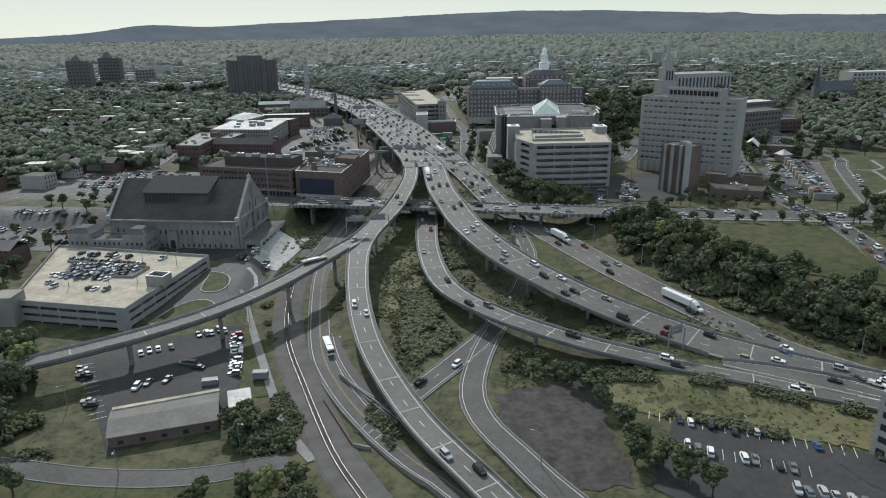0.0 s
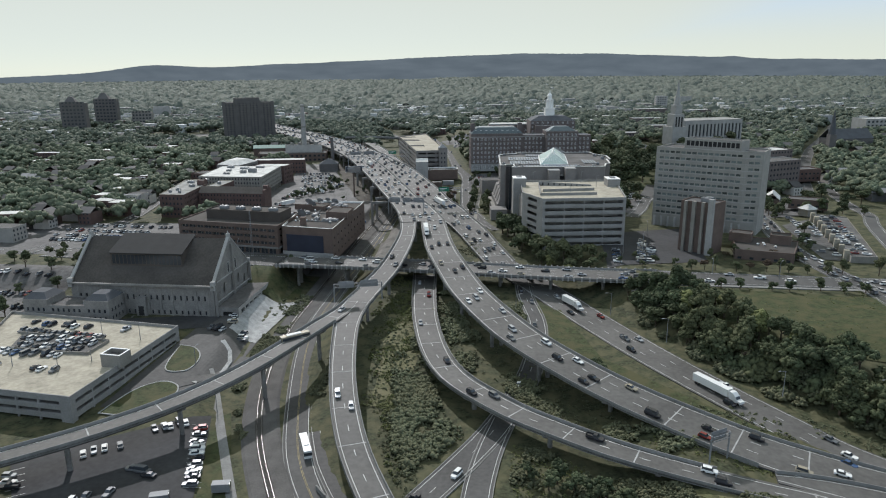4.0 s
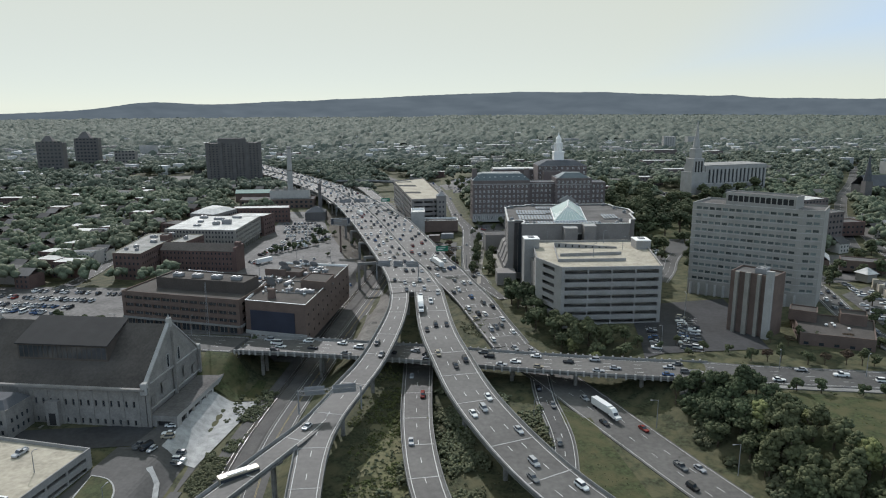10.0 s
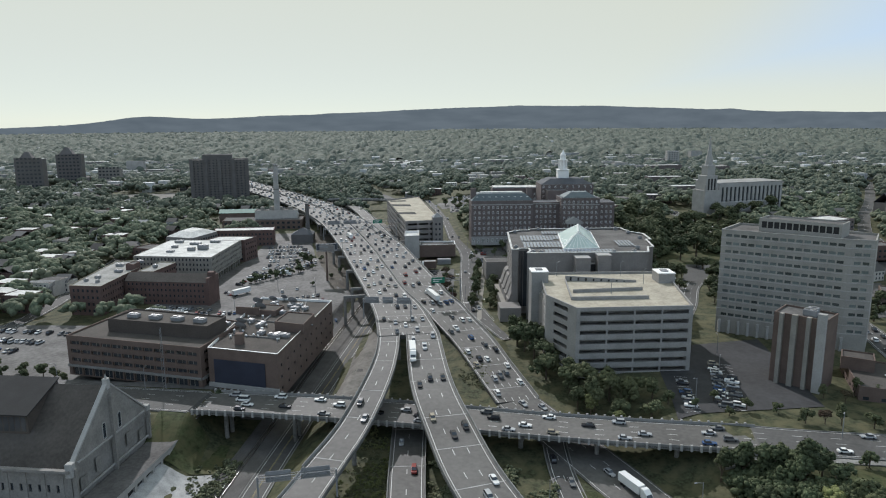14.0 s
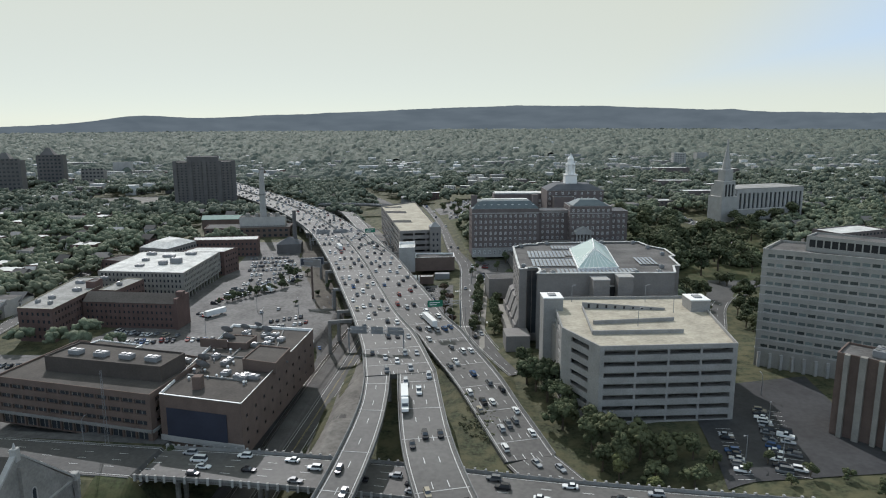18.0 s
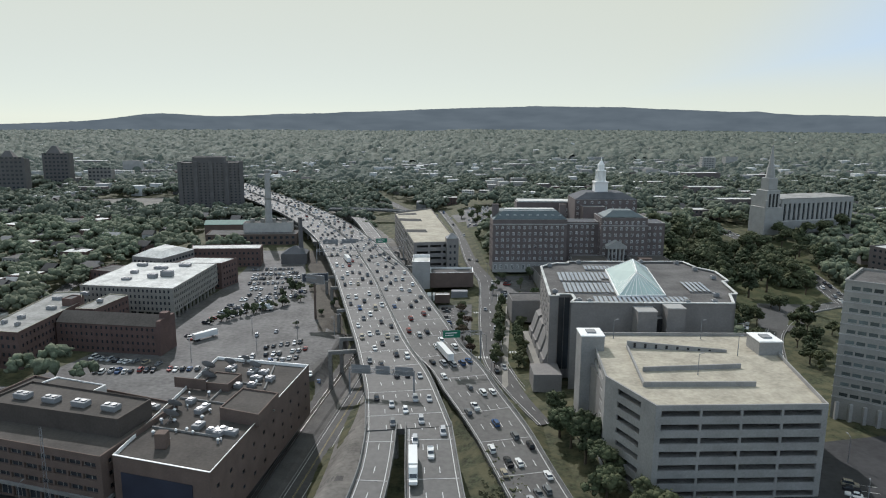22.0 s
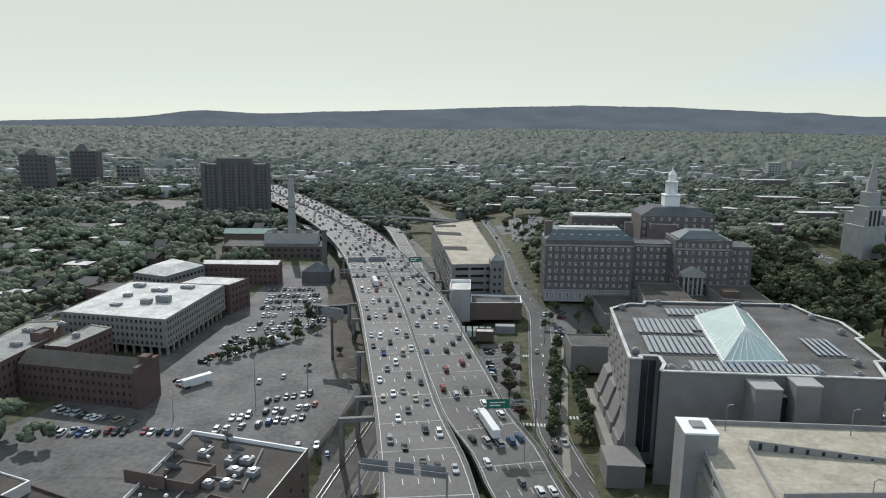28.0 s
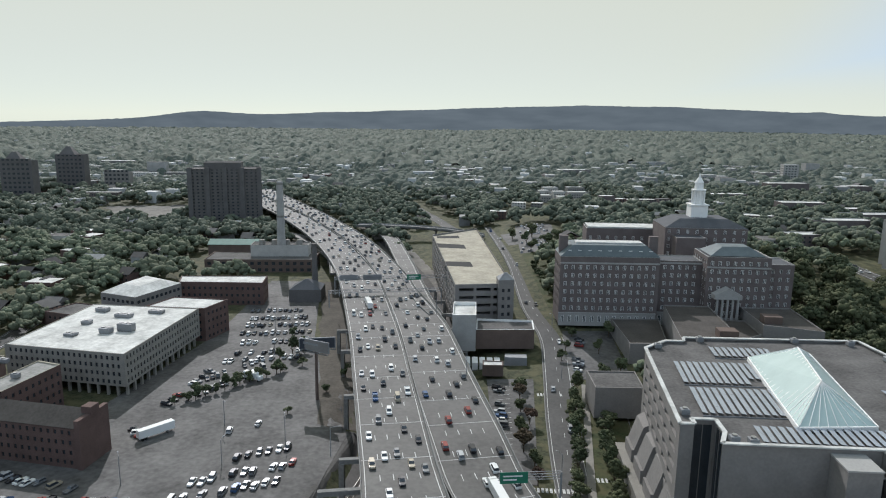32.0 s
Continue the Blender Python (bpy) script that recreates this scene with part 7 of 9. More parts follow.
for x, y, r in ((-158, 436, 3), (-165, 440, 3.5), (-171, 437, 3), (-176, 444, 3.4), (-183, 440, 3), (-190, 446, 3.6), (-152, 433, 2.6), (-80, 408.5 + 6, 3.2), (-76, 416, 3.4), (-200, 420, 3.6), (-210, 412, 4), (-196, 404, 4), (-222, 398, 4.5), (-206, 394, 4), (-235, 410, 4), (-216, 428, 3), (-230, 436, 3)):
    tree(x, y, r, group="trees round the brick offices")
for i in range(22):
    x, y = random.uniform(142, 212), random.uniform(520, 640)
    d = min(near_line(x, y, [(140, 512), (156, 545), (176, 590), (205, 625), (246, 645)])[0], 99)
    if d > 8:
        tree(x, y, random.uniform(4, 6.5), group="big trees behind the offices")
for x, y, r in ((160, 630, 7), (168, 655, 8.5), (176, 690, 9), (186, 716, 9), (196, 742, 8.5), (205, 765, 9), (214, 790, 8.5), (206, 665, 8), (214, 690, 8.5), (232, 712, 8), (238, 745, 8), (226, 740, 8), (180, 760, 9), (190, 790, 9), (172, 735, 8.5), (166, 770, 9), (160, 700, 8), (230, 680, 7), (268, 720, 7.5), (228, 660, 5), (270, 780, 7), (280, 800, 7.5), (300, 806, 7.5), (320, 812, 7.5), (340, 818, 7.5), (270, 752, 7)):
    tree(x, y, r * 1.3, group="big trees behind the offices")
for x, y, r in ((100, 390, 2), (109, 396, 2.4), (118, 388, 2.4), (110, 372 + 12, 2), (128, 386, 2.2), (152, 398, 2.6), (158, 394, 2.4), (165, 400, 3.0), (172, 398, 3), (184, 394, 3), (196, 390, 3.2)):
    tree(x, y, r, "red" if x in (158, 184) else "green", group="car park trees")

for x, y, r in ((190, 654, 9), (193, 706, 9), (208, 734, 9), (176, 741, 8), (220, 677, 4.5), (195, 635, 4.5), (172, 602, 4), (202, 607, 4), (168, 716, 9), (182, 728, 8.5), (202, 690, 7), (212, 712, 8), (226, 722, 7), (158, 655, 7), (172, 672, 8), (184, 682, 8), (222, 752, 8), (234, 764, 8), (246, 786, 7), (262, 742, 7), (264, 700, 6), (270, 690, 6.5), (214, 624, 3.5), (168, 622, 4.5), (160, 608, 4.5), (156, 632, 5), (188, 590, 3.5), (206, 590, 4)):
    tree(x, y, r, group="big trees behind the offices")
for i in range(11):
    tree(132 + i * 7.2 + random.uniform(-2, 2), 377 - i * 1.1 + random.uniform(-2, 2), random.uniform(2.4, 3.8), "red" if i in (1, 4, 5) else "green", group="street trees before the low building")
join_far_trees()
LINES = [[(p[0], p[1]) for p in L[::4]] for L in (left_line, right_line)]
STREETS = [[(-20, 960), (-37, 1017), (-58, 1081), (-89, 1171), (-129, 1304), (-170, 1440)], [(p[0], p[1]) for p in town_line[::6]], [(140, 512), (156, 545), (176, 590), (205, 625), (246, 645)], HILL_STREET, FAR_STREET, [(-300, 446), (-160, 416), (-83, 404)], [(97, 369), (160, 357), (300, 337)]]
BLOCKED = [[(136, 500), (228, 490), (250, 600), (250, 660), (150, 600)], [(150, 600), (250, 660), (300, 810), (160, 800)], [(-62, 405), (-2, 405), (-16, 640), (-62, 640)], [(-310, 448), (-45, 408), (-50, 520), (-235, 522)], [(-225, 535), (-40, 512), (-80, 800), (-240, 775)], [(-232, 806), (-105, 796), (-115, 905), (-232, 905)],
           [(-10, 440), (140, 420), (143, 596), (62, 640), (160, 655), (160, 728), (36, 728), (36, 1000), (-80, 1000)], [(55, 735), (152, 735), (152, 808), (55, 808)], [(90, 362), (222, 392), (228, 470), (165, 514), (100, 470)],
           [(248, 785), (372, 828), (362, 890), (258, 864)], [(-302, 985), (-216, 985), (-216, 1052), (-302, 1052)], [(-402, 1005), (-312, 1015), (-330, 1158), (-452, 1130)], [(-600, 1140), (-545, 1150), (-545, 1215), (-598, 1210)], [(-610, 1395), (-500, 1410), (-490, 1492), (-615, 1480)], [(-520, 1130), (-450, 1140), (-450, 1192), (-520, 1185)],
           [(-600, 1242), (-500, 1250), (-500, 1312), (-600, 1300)], [(-46, 965), (0, 960), (-38, 1081), (-74, 1190), (-98, 1250), (-116, 1250), (-82, 1120)], [(20, 860), (62, 870), (62, 1010), (20, 1000)], [(52, 1115), (128, 1125), (128, 1285), (58, 1270)], [(12, 1010), (66, 1040), (66, 1115), (12, 1125)], [(118, 1085), (206, 1095), (206, 1150), (118, 1145)], [(-475, 805), (-422, 805), (-422, 860), (-475, 860)], [(255, 1150), (310, 1160), (310, 1210), (255, 1205)], [(365, 1250), (430, 1260), (430, 1320), (365, 1310)], [(465, 1255), (506, 1262), (506, 1320), (465, 1310)], [(206, 380), (262, 372), (300, 360), (400, 360), (420, 520), (322, 590), (225, 592), (206, 470)], [(255, 596), (330, 624), (365, 715), (340, 740), (290, 712)], [(530, 915), (660, 930), (655, 975), (530, 962)]]


def inside(x, y, poly):
    c = False
    for (x0, y0), (x1, y1) in zip(poly, poly[1:] + poly[:1]):
        if (y0 > y) != (y1 > y) and x < (x1 - x0) * (y - y0) / (y1 - y0) + x0:
            c = not c
    return c


def free(x, y, road=11.0, main=24.0):
    if any(inside(x, y, b) for b in BLOCKED):
        return False
    if y < 1320 and any(near_line(x, y, L)[0] < main for L in LINES):
        return False
    return not (y < 1450 and any(near_line(x, y, L)[0] < road for L in STREETS))


# houses and small blocks among the trees
def house_kit(name, label, w, d, h, roof, wall, rise):
    root = thing(name, pose(0, 0, -500), label, "house", "houses among the trees")
    n = 3 if h > 8 else 2
    poly = [(-w / 2, -d / 2), (w / 2, -d / 2), (w / 2, d / 2), (-w / 2, d / 2)]
    bm = bmesh.new()
    add_box(bm, -w / 2, w / 2, -d / 2, d / 2, -1.5, h)
    if not rise:
        add_box(bm, -w / 2 - 0.05, w / 2 + 0.05, -d / 2 - 0.05, -d / 2 + 0.3, h - 0.4, h + 0.5)
    part("wall", bm, M[wall], root)
    bm = bmesh.new()
    for k in range(n):
        for i in range(int(w / 3.0)):
            x = -w / 2 + 1.2 + i * 3.0
            add_box(bm, x, x + 1.1, -d / 2 - 0.06, -d / 2 - 0.005, 1.0 + k * 3.0, 2.5 + k * 3.0)
    tagged(part("front_glazing", bm, M["glass"], root), "rows of small dark windows", kind="stuff")
    if rise:
        gable_roof(root, poly, h, rise, M[roof], 0.4)
    else:
        part("roof", box(-w / 2 + 0.3, w / 2 - 0.3, -d / 2 + 0.3, d / 2 - 0.3, h - 0.2, h + 0.1), M[roof], root)
    return root


KITS = [house_kit("house", "clapboard house with a dark shingle roof", 9, 12, 7.0, "shingle", "siding", 4.0), house_kit("house", "brick house with a grey pitched roof", 10, 13, 8.5, "shingle", "brick", 3.4),
        house_kit("apartment_house", "flat-roofed brick apartment house", 16, 14, 10.0, "white_roof", "brick", 0), house_kit("apartment_house", "flat-roofed pale apartment house", 13, 18, 9.5, "gravel_roof", "siding", 0),
        house_kit("shop_building", "low white-roofed shop building", 24, 18, 6.0, "white_roof", "taupe", 0)]
random.seed(21)
HOUSES = []
LOCAL = [(-236, 548, 2), (-252, 556, 2), (-262, 532, 3), (-246, 520, 1), (-270, 505, 0), (-262, 580, 2), (-240, 584, 3), (-280, 560, 4), (-286, 530, 1), (-300, 585, 0), (-262, 610, 2), (-284, 615, 1), (-275, 470, 3), (-262, 652, 0), (-282, 660, 2), (-300, 640, 1), (-214, 330, 1), (-232, 322, 0), (-250, 336, 2), (-222, 300, 0), (-240, 290, 1), (-262, 306, 3), (-282, 326, 0), (-216, 272, 1), (-236, 262, 0)]
for x, y, k in LOCAL:
    copy_thing(KITS[k], pose(x, y, ground(x, y), 0, 0, random.choice((-8, -10, 82))))
for gy_ in range(460, 1500, 27):
    for gx_ in range(-900, 1000, 30):
        x, y = gx_ + random.uniform(-8, 8), gy_ + random.uniform(-7, 7)
        if abs(x) > 0.70 * y + 60 or not free(x, y, 15, 36) or random.random() > (0.42 if x < -200 else 0.22) * (1.0 if y < 1000 else 0.5):
            continue
        HOUSES.append((x, y))
random.shuffle(HOUSES)
HOUSES = sorted(HOUSES[:235], key=lambda p: p[1])
for x, y in HOUSES:
    kit = random.choices(KITS, (5, 4, 3, 2, 1))[0]
    copy_thing(kit, pose(x, y, ground(x, y), 0, 0, random.choice((0, 90, 180, 12, -78)) + (-14 if x < 0 else 8)))
for k in KITS:
    for o in (*k.children_recursive, k):
        bpy.data.objects.remove(o)

# more houses deep among the trees, too many to count
random.seed(33)
bm = bmesh.new()
for i in range(430):
    y = 560 * (1700 / 560) ** random.random()
    x = random.uniform(-0.72, 0.72) * y
    if abs(x) < 150 or not free(x, y, 14, 34):
        continue
    z, w, d, h = ground(x, y), random.uniform(8, 15), random.uniform(8, 12), random.uniform(6, 9)
    add_box(bm, x - w / 2, x + w / 2, y - d / 2, y + d / 2, z - 1, z + h)
    if random.random() < 0.6:
        v = [bm.verts.new(c) for c in ((x - w / 2 - 0.4, y - d / 2 - 0.4, z + h), (x + w / 2 + 0.4, y - d / 2 - 0.4, z + h), (x + w / 2 + 0.4, y + d / 2 + 0.4, z + h), (x - w / 2 - 0.4, y + d / 2 + 0.4, z + h), (x - w / 2 - 0.4, y, z + h + 3), (x + w / 2 + 0.4, y, z + h + 3))]
        for q in ((0, 1, 5, 4), (2, 3, 4, 5), (0, 4, 3), (1, 2, 5)):
            bm.faces.new([v[k] for k in q])
tagged(part("suburban_houses", bm, material("house_paint", (0.20, 0.195, 0.19), 0.85, var=0.2, per_island=0.75)), "rows of houses with grey and pale roofs among the trees", "houses", kind="stuff")

# white-roofed rows, halls and offices out among the trees
OUTER = [(-764, 1655, 10, 64, 20, 13, "white_roof", "taupe"), (-600, 1462, 10, 44, 14, 9, "white_roof", "siding"), (-546, 1476, 10, 44, 14, 9, "white_roof", "siding"), (-588, 1500, 10, 32, 16, 24, "gravel_roof", "limestone"), (-544, 1846, 12, 78, 24, 13, "white_roof", "taupe"), (-417, 1841, 12, 22, 16, 13, "white_roof", "siding"), (-283, 1372, 8, 28, 22, 8, "white_roof", "siding"),
         (-98, 1620, 5, 76, 20, 12, "white_roof", "taupe"), (-70, 1523, 8, 38, 16, 11, "white_roof", "taupe"), (-76, 2095, 3, 56, 20, 13, "white_roof", "rose_brick"), (0, 2120, 3, 54, 20, 13, "white_roof", "rose_brick"), (113, 1489, 12, 54, 20, 13, "white_roof", "taupe"), (166, 1222, 8, 24, 14, 9, "white_roof", "rose_brick"), (369, 1289, 9, 56, 18, 15, "white_roof", "rose_brick"), (467, 1289, 9, 37, 16, 13, "white_roof", "rose_brick"),
         (262, 1182, 8, 44, 16, 11, "white_roof", "rose_brick"), (328, 1360, 8, 24, 16, 15, "gravel_roof", "limestone"), (444, 1506, 8, 24, 16, 12, "white_roof", "taupe"), (330, 1447, 8, 25, 14, 12, "white_roof", "limestone"), (563, 1625, 5, 25, 16, 21, "gravel_roof", "limestone"), (350, 1064, 8, 27, 14, 11, "white_roof", "rose_brick"),
         (70, 1254, 11, 20, 13, 8, "white_roof", "siding"), (60, 1161, 11, 14, 14, 8, "white_roof", "siding"), (79, 1206, 11, 15, 13, 8, "white_roof", "siding"), (102, 1261, 11, 23, 13, 8, "white_roof", "siding"), (97, 1201, 11, 24, 13, 8, "white_roof", "siding"), (80, 1152, 11, 12, 13, 8, "white_roof", "siding"), (62, 1215, 11, 13, 12, 8, "white_roof", "siding"), (24, 1100, -5, 15, 12, 8.5, "white_roof", "siding"), (44, 1084, -5, 13, 12, 8.5, "white_roof", "siding"), (0, 1050, -5, 17, 14, 8.5, "white_roof", "brick"),
         (123, 1122, 8, 16, 12, 13, "white_roof", "rose_brick"), (141, 1126, 8, 11, 12, 9.5, "white_roof", "brick"), (154, 1131, 8, 33, 12, 8.5, "white_roof", "rose_brick"), (189, 1134, 8, 15, 12, 9.5, "gravel_roof", "rose_brick"), (-464, 838, 0, 37, 14, 9.5, "white_roof", "brick"), (-462, 910, 0, 27, 14, 9.5, "white_roof", "brick"), (-281, 742, 0, 18, 14, 10, "white_roof", "brick"), (-505, 1164, 9, 47, 15, 10.5, "pale_roof", "rose_brick"), (-352, 905, 4, 30, 14, 10, "white_roof", "brick")]
for x, y, a, w, d, h, top, wall in OUTER:
    c, s = math.cos(radians(a)), math.sin(radians(a))
    hall = house_kit("apartment_block", {"siding": "low pale row building with a white flat roof", "limestone": "pale stone apartment block with rows of windows", "taupe": "long low hall with a white flat roof"}.get(wall, "brick apartment block with a pale flat roof"), w, d, h, top, wall, 0)
    cx, cy = x + w / 2 * c - d / 2 * s, y + w / 2 * s + d / 2 * c
    hall.matrix_basis = pose(cx, cy, ground(cx, cy), 0, 0, a)
patch("clearing", "bare pale clearing ringed by trees", [(-388, 1040), (-328, 1050), (-342, 1150), (-446, 1124)], "gravel", 0.3, 16, "clearing", 12.0)
LOTS = [[(-588, 1176), (-550, 1182), (-552, 1206), (-590, 1200)], [(-604, 1420), (-505, 1432), (-500, 1462), (-606, 1452)], [(24, 940), (56, 940), (58, 998), (24, 996)], [(24, 868), (50, 872), (50, 915), (24, 912)]]
bm = bmesh.new()
for lot in LOTS:
    patch("car_park", "asphalt car park among the trees", lot, "old_asphalt", 0.3, 10)
    for k in range(70):
        u, w = (k % 14 + 0.5) / 14, (k // 14 + 0.5) / 5
        p = Vector(lot[0]).lerp(Vector(lot[1]), u).lerp(Vector(lot[3]).lerp(Vector(lot[2]), u), w)
        if random.random() < 0.7 and lot[0][0] < 0 or random.random() < 0.3:
            z = ground(p.x, p.y) + 0.3
            add_box(bm, p.x - 0.9, p.x + 0.9, p.y - 2.2, p.y + 2.2, z + 0.2, z + 0.9)
            add_box(bm, p.x - 0.8, p.x + 0.8, p.y - 1.3, p.y + 1.0, z + 0.9, z + 1.5)
tagged(part("parked_cars", bm, material("far_car_paint", (0.36, 0.36, 0.37), 0.3, var=0.1, per_island=0.7, spec=0.6)), "distant parked cars in rows", "cars", kind="stuff")

# the woods: every tree several lumps of leaves
cell = {}
for x, y in HOUSES + [p[:2] for p in LOCAL] + [(o[0] + o[3] * k, o[1] - 6) for o in OUTER for k in (0.1, 0.5, 0.9)]:
    cell.setdefault((int(x // 30), int(y // 30)), []).append((x, y))


def clear_of_houses(x, y):
    for i in (-1, 0, 1):
        for j in (-1, 0, 1):
            for a, b in cell.get((int(x // 30) + i, int(y // 30) + j), ()):
                if math.hypot(a - x, b - y) < 9.5:
                    return False
    return True


def woods(name, label, y0, y1, step, lumps, size, mat, keep=0.8, lump=(0.3, 0.5)):
    cen, rad = [], []
    y = y0
    while y < y1:
        half = 0.74 * y + 120
        x = -half
        while x < half:
            px, py = x + random.uniform(-step, step) * 0.6, y + random.uniform(-step, step) * 0.6
            x += step
            wild = noise.noise((px * 0.006, py * 0.006, 3.0))
            if random.random() > keep + wild * 0.5 or not free(px, py) or not clear_of_houses(px, py):
                continue
            z = ground(px, py)
            r = size * random.uniform(0.65, 1.25)
            for k in range(lumps):
                a, u = random.uniform(0, 6.283), random.random() ** 0.6 * 0.95 * r
                cen.append((px + u * math.cos(a), py + u * math.sin(a), z + r * 0.6 + math.sqrt(max(r * r - u * u, 0)) * random.uniform(0.75, 1.0)))
                rad.append(r * random.uniform(*lump))
        y += step
    v, f = clumps(cen, rad, 0.9, 0.42)
    me = numpy_mesh(name, v, [f], mat, len(f))
    return tagged(new(name, me), label, "woodland", kind="stuff"), len(cen)


woods("woodland", "dense leafy street and garden trees between the houses", 440, 905, 10.6, 16, 7.0, M["leaf_mid_haze"], 0.84, (0.22, 0.42))
woods("woodland", "leafy street trees of the suburb beyond the viaduct", 905, 1290, 11.5, 10, 7.6, M["leaf_out_haze"], 0.84, (0.28, 0.46))


def canopy(name, label, y0, y1, dx, dy, step, size, mat, keep, rough):
    """A closed canopy of rounded crowns seen from far above: every tree a dome with a ragged leafy surface."""
    half = 0.74 * y1 + 60
    xs, ys = np.arange(-half, half, dx), np.arange(y0, y1, dy)
    base = np.array([[ground(x, y) for x in xs[::8]] for y in ys[::8]])
    gx_i, gy_i = np.arange(len(xs)) / 8, np.arange(len(ys)) / 8
    rows = np.array([np.interp(gx_i, np.arange(base.shape[1]), r) for r in base])
    base = np.array([np.interp(gy_i, np.arange(base.shape[0]), rows[:, i]) for i in range(len(xs))]).T
    top = np.zeros_like(base)
    y = y0 + size * 1.5
    while y < y1 - size:
        lim = 0.72 * y + 50
        x = -lim
        while x < lim:
            px, py = x + random.uniform(-step, step) * 0.6, y + random.uniform(-step, step) * 0.6
            x += step
            wild = noise.noise((px * 0.006, py * 0.006, 3.0))
            if random.random() > keep + wild * 0.5 or not free(px, py) or not clear_of_houses(px, py):
                continue
            r, h = size * random.uniform(0.6, 1.2), random.uniform(0.75, 1.15)
            i0, i1 = max(int((px - r - xs[0]) / dx), 0), min(int((px + r - xs[0]) / dx) + 2, len(xs))
            j0, j1 = max(int((py - r - y0) / dy), 0), min(int((py + r - y0) / dy) + 2, len(ys))
            if i1 <= i0 or j1 <= j0:
                continue
            q = 1 - ((xs[i0:i1][None] - px) ** 2 + (ys[j0:j1][:, None] - py) ** 2) / (r * r)
            dome = 1.5 * r * h * np.maximum(q, 0) ** 0.42
            top[j0:j1, i0:i1] = np.maximum(top[j0:j1, i0:i1], dome)
        y += step
    leafy = top > 0
    z = base + np.where(leafy, top + rng.uniform(-rough, rough, top.shape), -0.5)
    gx2 = xs[None] + rng.uniform(-0.35, 0.35, top.shape) * dx
    gy2 = ys[:, None] + rng.uniform(-0.35, 0.35, top.shape) * dy
    v = np.stack([gx2, gy2, z], -1).reshape(-1, 3)
    n = len(xs)
    use = leafy[:-1, :-1] | leafy[1:, :-1] | leafy[:-1, 1:] | leafy[1:, 1:]
    jj, ii = np.nonzero(use)
    c = jj * n + ii
    f = np.stack([c, c + 1, c + n + 1, c + n], -1)
    ids = np.full(len(v), -1)
    used = np.unique(f)
    ids[used] = np.arange(len(used))
    return tagged(new(name, numpy_mesh(name, v[used], [ids[f]], mat, len(f))), label, "woodland", kind="stuff")


# both far canopies wear the haze-tinted leaf colour
canopy("woodland", "leafy trees over the suburb towards the hills", 1240, 1760, 2.2, 2.8, 11.5, 8.2, M["wood_far_haze"], 0.80, 0.6)
canopy("woodland", "distant hazy woods of the wide valley", 1720, 4700, 6.5, 12.0, 18.0, 12.0, M["wood_far_haze"], 0.86, 1.2)
# pale flat roofs far out among the woods
random.seed(5)
bm = bmesh.new()
for i in range(1500):
    y = 1000 * (4200 / 1000) ** random.random()
    x = random.uniform(-0.72, 0.72) * y
    if noise.noise((x * 0.0022, y * 0.0016, 7.0)) < (-0.05 if x > -250 else -0.25) and i % 4:
        continue
    w, d, h = random.uniform(7, 19), random.uniform(8, 18), random.uniform(9, 14.5)
    z = ground(x, y)
    if free(x, y):
        add_box(bm, x - w / 2, x + w / 2, y - d / 2, y + d / 2, z - 1, z + h)
tagged(part("distant_buildings", bm, material("distant_roofs", (0.40, 0.40, 0.39), 0.8, var=0.2, per_island=0.5)), "far pale flat-roofed buildings among the woods", "buildings", kind="stuff")

# shrubs and rough growth between the ramps
def shrubs(name, label, areas, n, r0, r1, mat, gaps=-0.08):
    cen, rad = [], []
    while len(cen) < n * 7:
        a = random.choice(areas)
        u, w = random.random(), random.random()
        p = Vector(a[0]).lerp(Vector(a[1]), u).lerp(Vector(a[3]).lerp(Vector(a[2]), u), w)
        if noise.noise((p.x * 0.07, p.y * 0.07, 9.0)) < gaps:
            continue
        r, z = random.uniform(r0, r1), ground(p.x, p.y)
        for k in range(7):
            a, u = random.uniform(0, 6.283), random.random() ** 0.6 * 0.9 * r
            cen.append((p.x + u * math.cos(a), p.y + u * math.sin(a), z + math.sqrt(r * r - u * u) * random.uniform(0.5, 1.1)))
            rad.append(r * random.uniform(0.28, 0.5))
    v, f = clumps(cen, rad, 0.85, 0.45, OCT_V, OCT_F)
    tagged(new(name, numpy_mesh(name, v, [f], mat, len(f))), label, "shrubs", kind="stuff")


GREEN_MID = [((-27, 330), (-11, 330), (-16, 250), (-26, 262)), ((-17, 300), (1, 300), (1, 260), (-14, 240)), ((-19, 236), (-8, 205), (2, 245), (-16, 300)), ((-22, 262), (-6, 245), (-6, 330), (-20, 330)), ((-20, 250), (-2, 225), (10, 240), (-10, 290))]
shrubs("shrubs", "dense green shrubs and weeds between the ramps", [((-17, 300), (1, 300), (1, 262), (-13, 240)), ((-16, 250), (-2, 225), (9, 240), (-8, 290)), ((-14, 236), (-6, 208), (2, 245), (-12, 290)), ((-6, 350), (0, 350), (0, 300), (-10, 300))], 1500, 0.7, 2.3, M["shrub"])
shrubs("shrubs", "low yellow-green undergrowth between the ramps", GREEN_MID + [((-22, 330), (-9, 330), (-10, 380), (-20, 380)), ((-14, 300), (-7, 300), (-8, 380), (-14, 380)), ((8, 300), (14, 300), (12, 380), (4, 390)), ((-30, 340), (-12, 340), (-12, 392), (-24, 392))], 1500, 0.3, 1.1, M["leaf_y"])
